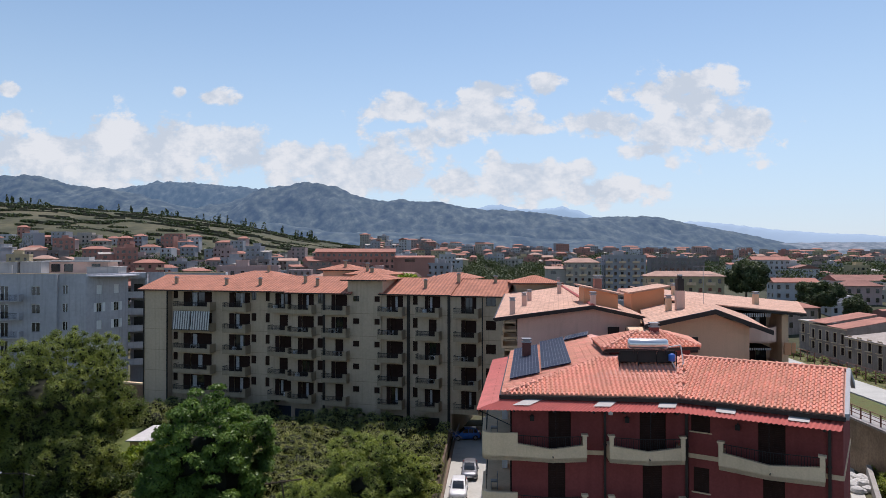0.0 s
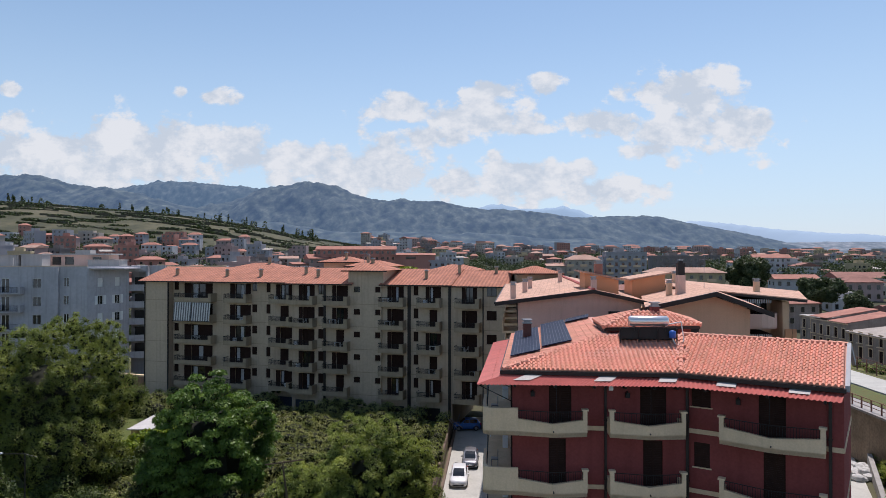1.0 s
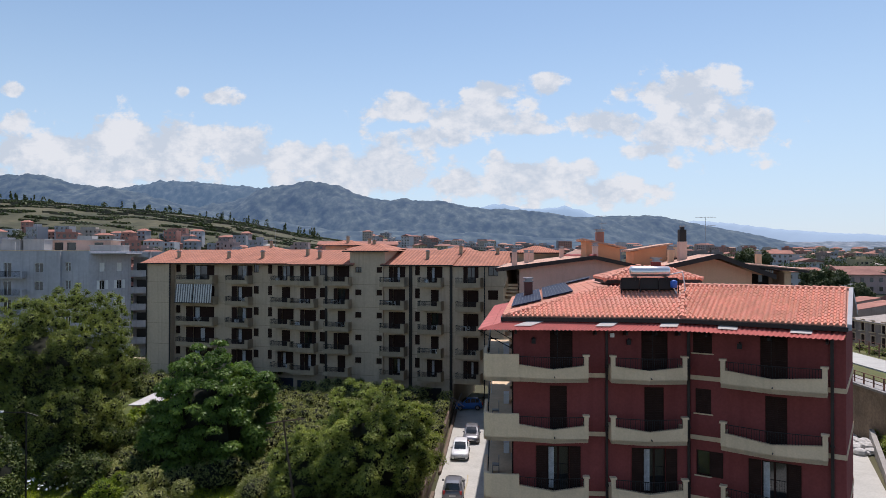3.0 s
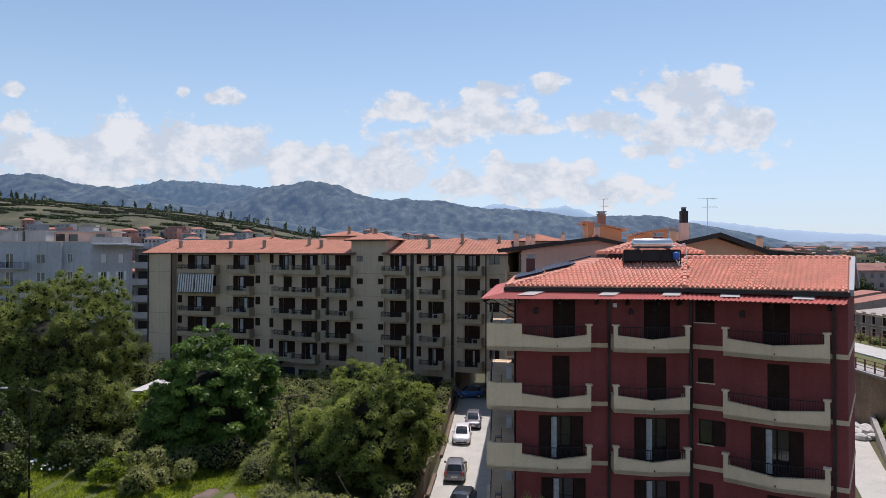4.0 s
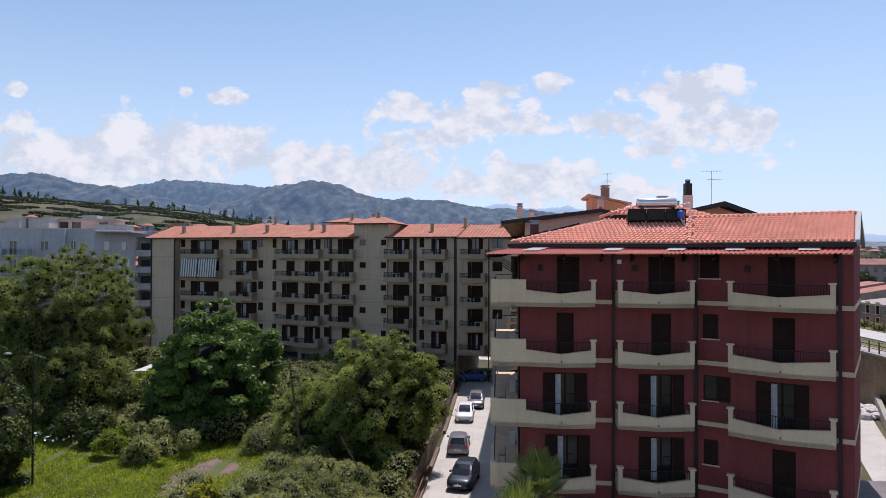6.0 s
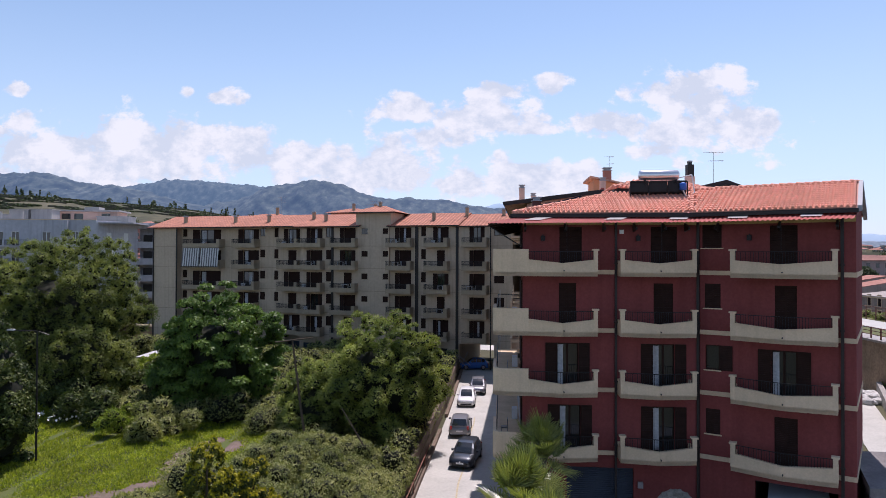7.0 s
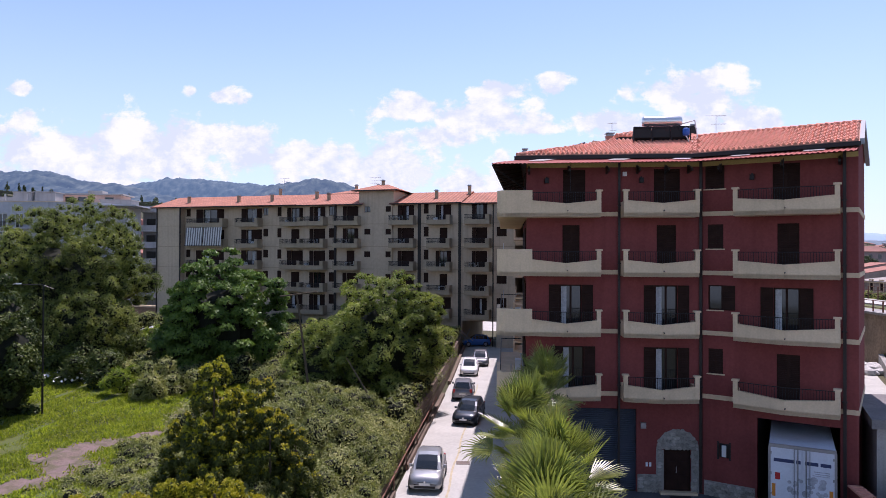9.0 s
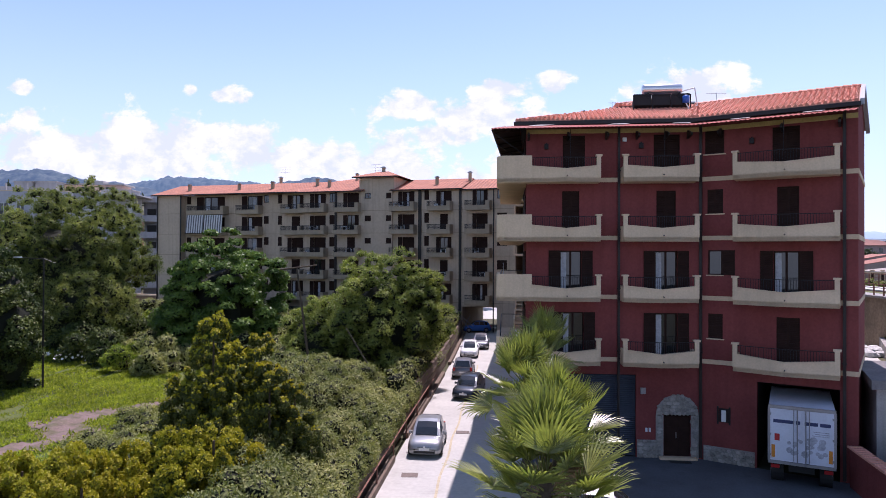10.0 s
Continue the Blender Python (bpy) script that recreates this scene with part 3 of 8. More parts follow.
for lev, z in enumerate(SLAB):
    balcony(F1, .2, 3.6, z, left_post=False)
    balcony(F1, 4.7, 8.27, z, out=1.0)
    balcony(F2, 1.6, 5.92, z, out=1.0, bow=.35)
    # the tall plain parapet that wraps round the corner
    g = Geo()
    arc = [(.25, -.97), (-1.0, -.97)] + [(-1.0 - .5 * math.sin(k * .26), -.97 + .5 - .5 * math.cos(k * .26)) for k in range(1, 7)] + [(-1.5, 1.2), (-1.5, 2.2)]
    inn = [(x + .16 * (1 if x < -1.3 else 0), y + .16 * (1 if y < .2 else 0)) for x, y in arc]
    g.loft([[(*p, z), (*p, z + 1.33), (*pi, z + 1.33), (*pi, z)] for p, pi in zip(arc, inn)])
    part("corner_slab", Geo().prism([(.0, 2.2)] + list(reversed(arc)) + [(.25, 0)], z - .004, z + .2), CREAM, red, m=F1)
    ob = part("corner_balcony", g, CREAM, red, "tall plain cream parapet curving round the corner", m=F1)
    part("folding_chair", Geo().box(-1.1, 2.6, z + .6, -.72, 3.0, z + .66).box(-.76, 2.6, z + .66, -.72, 3.0, z + 1.1).box(-1.1, 2.6, z + .2, -1.06, 3.0, z + .6).box(-.76, 2.6, z + .2, -.72, 3.0, z + .6), GREY_METAL, ob)
    side = part("side_balcony", Geo().box(-1.42, 2.2, z - .002, .0, 13.6, z + .2), CREAM, red, m=F1)
    part("handrail", Geo().box(-1.35, 2.2, z + 1.15, -1.3, 13.6, z + 1.2).box(-1.3, 13.55, z + 1.15, .1, 13.6, z + 1.2), IRON, side)
    for k in range(57):
        part("railing_bar", BAR, None, side, m=Matrix.Translation((-1.325, 2.3 + k * .2, z + .2)) @ Matrix.Diagonal((1, 1, .95, 1)))
    # assumed doors, added to darken the wall behind the side balconies
    for y0, y1 in ((1.6, 3.0), (4.4, 5.6), (8.2, 9.8), (11.4, 12.8)):
        part("shutter_door", Geo().box(-.06, y0, z + .2, .0, y1, z + 2.5), SHUTTER, red, "dark shutter door added on the side wall", m=F1 @ Matrix.Translation((.27 * y0 / 14, 0, 0)))
    gg = Geo()
    for k in range(3 + lev % 2):
        gg.box(-1.2, 6.6 + k * .7, z + .75 + .1 * (k % 2), -1.17, 7.15 + k * .7, z + 1.75)
    if lev in (1, 2):
        solid("laundry", gg, (WHITE, GREY_METAL)[lev % 2] if lev == 2 else CURTAIN, "pale laundry hung out above a side balcony", "laundry", "laundry on the balconies", m=F1)
    part("air_conditioner", Geo().box(-.45, 6.3, z + .2, -.12, 7.1, z + .8), WHITE, side, "white air conditioner unit")

# rainwater pipes and cables
for F, s, w in ((F1, 4.62, .11), (F2, -.03, .13), (F2, 6.08, .13)):
    g = Geo().box(s - w / 2, -.14, .1, s + w / 2, -.14 + w, 16.6)
    for z in SLAB:
        g.box(s - w * .75, -.16, z + .6, s + w * .75, 0, z + .66)
    part("rain_pipe", g, PIPE, red, "dark brown rainwater pipe", m=F)
for F, s in ((F1, 2.1), (F1, 6.6), (F2, 3.75)):
    part("awning_cable", Geo().box(s - .012, -1.2, 14.9, s + .012, -1.18, 16.3), IRON, red, m=F)
for F, s in ((F1, 1.0), (F1, 5.7), (F2, 2.3)):
    g = Geo().box(s - .03, -.14, 15.75, s + .03, 0, 15.82).prism([(s - .1, -.22), (s + .1, -.22), (s + .1, -.06), (s - .1, -.06)], 15.5, 15.75)
    part("wall_lantern", g, IRON, red, m=F)
part("meter_box", Geo().box(4.8, -.12, 15.85, 5.0, 0, 16.05), WHITE, red, m=F1)

# garage, entrance, loading gate
prof = []
for k in range(40):
    z = .02 + k * 4.13 / 40
    prof += [(.2, z), (.17, z + .05)]
g = Geo().loft([[(x, y_, z) for y_, z in prof] for x in (2.2, 5.5)], close=False, caps=False)
part("roller_shutter", g, GARAGE, red, "blue-grey closed roller shutter", m=F1)
ob = part("entrance_door", Geo().box(6.85, .12, .12, 8.15, .2, 2.2), SHUTTER, red, "dark panelled double entrance door", m=F1)
for i in (0, 1):
    for z in (.3, 1.0, 1.62):
        part("panel", Geo().box(6.95 + i * .65, .09, z, 7.4 + i * .65, .12, z + (.55 if z < 1.5 else .45)), SHUTTER, ob)
part("door_handle", Geo().tube((7.46, .06, 1.0), (7.46, .06, 1.3), .02), SILVER, ob)
part("door_step", Geo().box(6.6, -.35, .0, 8.4, .1, .12), CREAM, red, m=F1)
part("door_mat", Geo().box(7.0, -.8, .012, 8.0, -.42, .035), BLACK, red, m=F1)
part("intercom", Geo().box(5.95, -.05, 1.3, 6.05, 0, 1.5).box(6.12, -.05, 1.3, 6.22, 0, 1.5), WHITE, red, m=F1)
part("alarm_box", Geo().box(5.7, -.12, 3.2, 5.95, 0, 3.5), GREY_METAL, red, m=F1)
part("letter_niche", Geo().box(.72, -.03, 1.88, .8, .1, 2.75).box(1.26, -.03, 1.88, 1.34, .1, 2.75).box(.8, .12, 1.96, 1.26, .16, 2.67), GUTTER, red, m=F2)
part("niche_light", Geo().box(.92, .02, 2.0, 1.12, .1, 2.55), WHITE, red, m=F2)
# gateway lined on its sides and back in the gutter's near-black
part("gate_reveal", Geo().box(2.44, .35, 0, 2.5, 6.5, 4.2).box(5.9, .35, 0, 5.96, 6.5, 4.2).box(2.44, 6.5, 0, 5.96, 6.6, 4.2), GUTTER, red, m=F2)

# rubble stone: plinths and the arch round the entrance
rnd = random.Random(5)


def stones(F, s0, s1, z0, z1, inside=lambda s, z: True, skip=lambda s, z: False):
    back = Geo().box(s0, -.03, z0, s1, 0, z1) if inside(s0, z0) and not skip((s0 + s1) / 2, z0 + .3) else None
    if back:
        part("stone_backing", back, MORTAR, red, m=F)
    z = z0
    while z < z1 - .05:
        h = rnd.uniform(.15, .24)
        s = s0
        while s < s1 - .04:
            w = min(rnd.uniform(.16, .34), s1 - s)
            cs, cz = s + w / 2, z + min(h, z1 - z) / 2
            if inside(cs, cz) and not skip(cs, cz):
                k = 7
                top = []
                for i in range(k):
                    a = 2 * math.pi * i / k + rnd.uniform(-.2, .2)
                    top.append((cs + math.cos(a) * w * .56 * rnd.uniform(.86, 1.02), cz + math.sin(a) * min(h, z1 - z) * .58 * rnd.uniform(.86, 1.02)))
                g = Geo().loft([[(x, 0, zz) for x, zz in top], [(x, -.05, zz) for x, zz in top], [(cs + (x - cs) * .8, -.075, cz + (zz - cz) * .8) for x, zz in top]])
                part("stone", g, STONE, red, m=F)
            s += w
        z += h


def arch(s, z):
    return z < 2.15 or (s - 7.5) ** 2 + ((z - 2.15)) ** 2 < 1.02 ** 2


ab = Geo().box(6.46, -.03, 0, 6.83, 0, 2.15).box(8.17, -.03, 0, 8.54, 0, 2.15)
for k in range(12):
    a0, a1 = math.pi * k / 12, math.pi * (k + 1) / 12
    q = [(7.5 + 1.04 * math.cos(a), 2.15 + 1.04 * math.sin(a)) for a in (a0, a1)] + [(7.5 + .66 * math.cos(a), 2.19 + .02 * math.sin(a)) for a in (a1, a0)]
    ab.poly(*[(x, -.03, z) for x, z in q])
part("arch_backing", ab, MORTAR, red, m=F1)
stones(F1, 5.55, 6.5, 0, .9)
stones(F1, 6.5, 8.5, 0, 3.2, inside=arch, skip=lambda s, z: 6.8 < s < 8.2 and z < 2.22)
stones(F2, .1, 2.42, 0, .75)

# ---- its roof ----
E0, E1, E2 = Vector((2.96, 33.0, 16.85)), Vector((11.55, 32.1, 16.85)), Vector((17.35, 28.45, 16.85))
R0, R1, R2 = Vector((8.9, 36.4, 18.15)), Vector((12.95, 35.7, 18.3)), Vector((19.4, 31.65, 18.3))
R3, E4, R4 = Vector((10.5, 46.6, 18.26)), Vector((4.9, 47.3, 16.85)), Vector((9.6, 40.3, 18.25))
E5 = Vector((21.9, 35.3, 16.85))
roof = part("roof", Geo().poly(E0, E1, R1, R0).poly(E1, E2, R2, R1).poly(E4, E0, R0, R4, R3).poly(R1, R2, E5, (14.6, 41.3, 16.85)).poly(R0, R1, (14.6, 41.3, 17.2), R3, R4), TILE_PALE, red, "clay barrel tile roof with hips")


def tile_geo(w, l):
    """One interlocking tile: a pan and a roll side by side; x across, y up the slope."""
    prof = [(-.53, .01), (-.24, .0), (-.13, .045), (.0, .098), (.2, .122), (.38, .092), (.48, .03), (.53, .004)]
    a = [(w * x, 0, z + .045) for x, z in prof]
    b = [(w * x, l, z + .004) for x, z in prof]
    g = Geo().loft([[(x, y, -.004) for x, y, z in a], a, b], close=False, caps=False)
    return g


def lay(e0, e1, r1, r0, pitch, course, single, limit=400):
    """Tiles on the slope e0-e1-r1-r0 (eaves, then ridge)."""
    up = ((r0 - e0) + (r1 - e1)) / 2
    x = (e1 - e0).normalized()
    n = x.cross(up).normalized()
    y = n.cross(x)
    h = up.dot(y)
    rows, cols = int(h / course), int((e1 - e0).length / pitch)
    base = tile_geo(pitch * .98, course * 1.12).mesh("tile", TILE)
    joined, count = Geo(), 0
    for j in range(rows):
        yy = course * j
        f = yy / h
        a, b = (e0.lerp(r0, f) - e0).dot(x), (e0.lerp(r0, 0) - e0).dot(x) + (e1.lerp(r1, f) - e0).dot(x)
        i0, i1 = int(math.ceil(a / pitch)), int(b / pitch)
        for i in range(i0, i1):
            jx, jz = rnd.uniform(-.004, .004), rnd.uniform(0, .004)
            p = e0 + x * ((i + .5) * pitch + jx) + y * yy + n * (.012 + jz)
            m = Matrix((x, y, n)).transposed().to_4x4()
            m.translation = p
            m = m @ Matrix.Rotation(rnd.uniform(-.008, .008), 4, "Z")
            if single and count < limit:
                part("tile", base, None, roof, m=m)
                count += 1
            else:
                k = len(joined.v)
                src = tile_geo(pitch * .98, course * 1.12)
                joined.v += [tuple(m @ Vector(v)) for v in src.v]
                joined.f += [tuple(k + q for q in f_) for f_ in src.f]
    if joined.v:
        tagged(part("tiling", joined, TILE_ROW, roof), kind="stuff")


lay(E1, E2, R2, R1, .235, .33, True, 300)
lay(E0, E1, R1, R0, .235, .33, False)
lay(E4, E0, R0, R3, .3, .42, False)


def ridge_line(p, q):
    g = Geo()
    n = max(1, int((q - p).length / .38))
    for k in range(n):
        a, b = p.lerp(q, k / n), p.lerp(q, (k + 1.12) / n)
        g.tube(a + Vector((0, 0, .05)), b + Vector((0, 0, .03)), .13, .1, k=7)
    part("ridge_tile", g, TILE_ROW, roof)


ridge_line(R1, R2)
ridge_line(E0, R0)
ridge_line(E1.lerp(R1, .02), R1)
# eaves: dark gutter, board, white verge
for p, q in ((E0, E1), (E1, E2), (E4, E0)):
    F, L = frame_at(p.xy, q.xy)
    part("gutter", Geo().box(-.05, -.14, 16.66, L + .05, .06, 16.84).box(0, .06, 16.7, L, .7, 16.76), GUTTER, red, m=F)
part("verge", Geo().loft([[E2 + Vector(v) for v in ((0, 0, -.15), (.16, -.08, -.15), (.16, -.08, .12), (0, 0, .12))], [R2 + Vector(v) for v in ((0, 0, -.15), (.16, -.08, -.15), (.16, -.08, .12), (0, 0, .12))], [E5 + Vector(v) for v in ((0, 0, -.15), (.16, -.08, -.15), (.16, -.08, .12), (0, 0, .12))]]), mat("grey_verge", (.36, .36, .37), .7, var=.1), red, "pale grey metal verge")

SKYLIGHT = mat("dull_plastic_sheet", (.36, .33, .31), .5, var=.15)
# corrugated canopies under the eaves
def canopy(a, b, c, d, pitch=.2):
    """Sheet between a-b (lower, outer edge) and c-d (upper edge)."""
    n = int((b - a).length / pitch) * 4
    g = Geo()
    lo, hi = [], []
    for k in range(n + 1):
        f = k / n
        w = Vector((0, 0, .05 * (.5 + .5 * math.cos(2 * math.pi * k / 4))))
        lo.append(a.lerp(b, f) + w)
        hi.append(d.lerp(c, f) + w)
    mid_ = [p.lerp(q, .5) + Vector((0, 0, .015)) for p, q in zip(lo, hi)]
    for r, q in ((lo, mid_), ([v - Vector((0, 0, .03)) for v in mid_], hi)):
        k0 = len(g.v)
        g.v += [tuple(v) for v in r] + [tuple(v) for v in q]
        g.f += [(k0 + i, k0 + i + 1, k0 + n + 2 + i, k0 + n + 1 + i) for i in range(n)]
    return part("canopy", g, CANOPY, red, "red tile-profile canopy sheet", smooth=False)


c0, c1, c2 = Vector((1.62, 32.0, 16.3)), Vector((11.2, 31.2, 16.34)), Vector((16.85, 27.85, 16.34))
d0, d1, d2 = Vector((3.1, 32.95, 16.62)), Vector((11.7, 32.2, 16.62)), Vector((17.45, 28.6, 16.62))
canopy(c0, c1, d1, d0)
canopy(c1, c2, d2, d1)
lining = Vector((0, 0, -.05))
part("canopy_lining", Geo().poly(*[p + lining for p in (c0, Vector((3.55, 47.2, 16.3)), Vector((4.9, 47.0, 16.62)), d0)]), SHUTTER, red, "dark brown boarded underside")
for k in range(9):
    f = (k + .3) / 9
    p, q = c0.lerp(Vector((3.55, 47.2, 16.3)), f), d0.lerp(Vector((4.9, 47.0, 16.62)), f)
    part("rafter", Geo().tube(p + Vector((.1, 0, -.12)), q + Vector((0, 0, -.12)), .05, k=4), SHUTTER, red)
    if k % 2 == 0:
        part("awning_arm", Geo().tube(p + Vector((.15, 0, -.15)), Vector((q.x + .3, q.y, 15.2)), .03, k=4), IRON, red)
canopy(Vector((3.55, 47.2, 16.3)), c0, d0, Vector((4.9, 47.0, 16.62)), pitch=.4)
for f, (a, b, c, d) in ((.18, (c0, c1, d1, d0)), (.6, (c0, c1, d1, d0)), (.93, (c0, c1, d1, d0)), (.3, (c1, c2, d2, d1)), (.75, (c1, c2, d2, d1))):
    p, q = a.lerp(b, f), d.lerp(c, f)
    e = (b - a).normalized() * .42
    h = Vector((0, 0, .085))
    lo_, hi_ = p.lerp(q, .35) + h, p.lerp(q, .9) + h
    part("skylight_sheet", Geo().poly(lo_ - e, lo_ + e, hi_ + e, hi_ - e), SKYLIGHT, red, "translucent pale canopy sheet")
for F, s_list in ((F1, (.1, 2.1, 4.0, 5.5, 6.9, 8.0)), (F2, (.9, 3.6, 5.9))):
    for s in s_list:
        part("canopy_bracket", Geo().prism([(s - .05, -.75), (s + .05, -.75), (s + .05, 0), (s - .05, 0)], [16.05, 16.05, 15.95, 15.95], [16.15, 16.15, 16.4, 16.4]), GUTTER, red, m=F)

# chimneys, solar panels, water heater, roof tower
def chimney(x, y, z, h, w, material, cap=GREY_METAL, parent=None, name="chimney"):
    g = Geo().box(-w / 2, -w / 2, 0, w / 2, w / 2, h)
    ob = part(name, g, material, parent, m=Matrix.Translation((x, y, z)))
    part("cap", Geo().box(-w * .6, -w * .6, h, w * .6, w * .6, h + .06).box(-w * .4, -w * .4, h + .06, w * .4, w * .4, h + .2).box(-w * .6, -w * .6, h + .2, w * .6, w * .6, h + .27), cap, ob)
    return ob


chimney(5.35, 42.2, 16.9, 1.35, .5, mat("brown_chimney", (.16, .06, .05), .9), parent=red)
chimney(12.6, 39.3, 18.8, .75, .45, RED_WALL, parent=red)
GRID = mat("panel_grid", (.13, .14, .16), .6, var=.1)


def left_slope(x, y, h=.29):
    """A point over the slope that falls towards the lane."""
    return Vector((x, y, E0.z + (x - E0.x) * .247 - (y - E0.y) * .0335 + h))


# solar panels: near corners, then far corners, in plan
for (ax, ay), (bx, by), (cx, cy), (dx, dy), n in (((3.6, 35.45), (5.15, 35.05), (6.6, 46.2), (5.08, 46.7), 9), ((5.4, 36.1), (6.95, 35.7), (8.5, 46.9), (6.95, 47.2), 9), ((8.27, 45.1), (9.8, 44.7), (10.2, 46.4), (8.75, 46.8), 8)):
    q = [left_slope(ax, ay), left_slope(bx, by), left_slope(cx, cy), left_slope(dx, dy)]
    dn = Vector((0, 0, -.06))
    ob = part("solar_panel", Geo().loft([[p + dn for p in q], q]), PANEL, red, "dark blue solar panel in an aluminium frame")
    r = Geo()
    up = Vector((0, 0, .012))
    for k in range(n + 1):
        a, b = q[0].lerp(q[1], k / n) + up, q[3].lerp(q[2], k / n) + up
        e = (q[1] - q[0]).normalized() * .012
        r.poly(a - e, a + e, b + e, b - e)
    for k in range(7):
        a, b = q[0].lerp(q[3], k / 6) + up, q[1].lerp(q[2], k / 6) + up
        e = (q[3] - q[0]).normalized() * .018
        r.poly(a - e, b - e, b + e, a + e)
    part("grid", r, GRID, ob)

# roof tower
T = [Vector(p) for p in ((8.95, 36.9, 18.55), (14.9, 38.0, 18.55), (15.6, 42.0, 18.55), (9.3, 41.2, 18.55))]
apex = (Vector((11.6, 39.2, 19.3)), Vector((12.8, 39.5, 19.3)))
tower = part("roof_tower", Geo().prism([(9.5, 37.4), (14.4, 38.3), (15.0, 41.5), (9.8, 40.8)], 17.2, 18.5), RED_WALL, red)
tr = Geo().poly(T[0], T[1], apex[1], apex[0]).poly(T[1], T[2], apex[1]).poly(T[2], T[3], apex[0], apex[1]).poly(T[3], T[0], apex[0])
part("tower_roof", tr, TILE_PALE, tower)
part("tower_cornice", Geo().prism([(9.0, 36.95), (14.85, 38.05), (15.5, 41.9), (9.35, 41.1)], 18.36, 18.53), GUTTER, tower)
save_roof, roof = roof, tower
lay(T[0], T[1], apex[1], apex[0], .28, .36, False)
lay(T[3], T[0], apex[0], apex[0] + Vector((0, .01, 0)), .28, .36, False)
lay(T[1], T[2], apex[1] + Vector((.01, .01, 0)), apex[1], .28, .36, False)
ridge_line(T[0], apex[0])
ridge_line(T[1], apex[1])
roof = save_roof

heater = thing("solar_water_heater", Matrix.Translation((9.9, 35.5, 17.72)) @ Matrix.Rotation(radians(-5), 4, "Z"), "steel solar water heater with dark collectors on the clay roof", "water heater")
part("tank", Geo().loft([[(x, -.1 + r * math.cos(a), 1.36 + r * math.sin(a)) for a in [2 * math.pi * i / 18 for i in range(18)]] for x, r in ((.05, .05), (.07, .22), (.14, .28), (2.06, .28), (2.13, .22), (2.15, .05))]), SILVER, heater, "polished steel tank", smooth=True)
for k in range(3):
    x0, x1 = -.42 + k * .98, .5 + k * .98
    ob = part("collector", Geo().prism([(x0, -.42), (x1, -.42), (x1, 1.1), (x0, 1.1)], [.45, .45, -.05, -.05], [1.0, 1.0, .05, .05]), BLACK, heater, "black solar collector seen from behind")
    part("collector_glass", Geo().poly((x0 + .04, -.4, 1.005), (x1 - .04, -.4, 1.005), (x1 - .04, 1.08, .07), (x0 + .04, 1.08, .07)), PANEL, ob)
    part("collector_frame", Geo().box(x0, -.46, .95, x1, -.4, 1.04), IRON, ob)
for x in (-.44, .54, 1.52, 2.5):
    part("stand_leg", Geo().box(x - .03, -.48, -.2, x + .03, -.42, 1.0).box(x - .03, -.42, -.05, x + .03, 1.0, .0), IRON, heater)
for x in (.3, 1.9):
    part("tank_bracket", Geo().box(x, -.5, .85, x + .06, .2, 1.1), IRON, heater)
part("expansion_vessel", Geo().loft([[(2.25 + r * math.cos(a), -.55 + r * math.sin(a), z) for a in [2 * math.pi * i / 12 for i in range(12)]] for z, r in ((.5, .08), (.54, .18), (.86, .18), (.92, .08))]), BLUE_PAINT, heater, "blue expansion vessel", smooth=True)
for p, q in (((2.1, -.2, 1.2), (2.75, -.35, 1.35)), ((2.75, -.35, 1.35), (2.85, -.5, .4)), ((2.85, -.5, .4), (2.5, -.55, .1)), ((2.25, -.55, .5), (2.45, -.55, .1))):
    part("hose", Geo().tube(p, q, .03), WHITE, heater)

# ---- ochre apartment block ----
YA = (-44.76, 98.4)
yd = Vector((1, -.28)).normalized()
YB = (YA[0] + yd.x * 54.6, YA[1] + yd.y * 54.6)
FY, LY = frame_at(YA, YB)
ochre = thing("ochre_apartment_block", (0, 0, 0), "six storey ochre apartment block with rows of balconies and clay roof", "house")
YS = [3.85, 6.9, 9.95, 13.0, 16.05]
# columns: balcony from, to; door from, to; kind
COLS = [(5.3, 11.6, 7.2, 9.9, "wide"), (13.6, 17.4, 14.6, 16.6, "wide"), (20.9, 24.2, 21.9, 23.5, "mid"), (24.6, 28.3, 26.0, 27.5, "mid"),
        (29.7, 33.4, 31.05, 32.5, "mid"), (37.8, 41.3, 39.1, 40.55, "mid"), (43.1, 46.3, 44.4, 45.75, "mid"), (48.2, 51.5, 49.3, 50.6, "mid")]
WINS = [(4.35, 5.1, 1.45, 2.55), (17.5, 18.3, 1.45, 2.55), (19.8, 20.45, 1.3, 2.6), (28.5, 29.35, 1.2, 2.5), (33.9, 34.8, 1.6, 2.35),
        (37.0, 37.75, 1.6, 2.35), (42.35, 43.0, 1.3, 2.6), (52.2, 53.5, 1.3, 2.5)]
PASSAGE = (47.6, 52.2, .0, 3.3)
GARAGES = [(5.6, 8.6), (10, 12.8), (14, 17), (21, 24), (25, 28), (30.5, 33), (38, 41), (43, 46)]
holes = [(a, b, .05, 2.6) for a, b in GARAGES] + [PASSAGE]
for z in YS:
    holes += [(c[2] + .15, c[3] - .15, z + .2, z + 2.45) for c in COLS] + [(w[0], w[1], z + w[2], z + w[3]) for w in WINS]
SECT = [(0, 4.1, 0), (4.1, 24.5, 1.1), (24.5, 33.4, 0), (33.4, 37.9, -.25), (37.9, LY, 0)]


def setback(x):
    for a, b, s in SECT:
        if a <= x < b:
            return s
    return 0


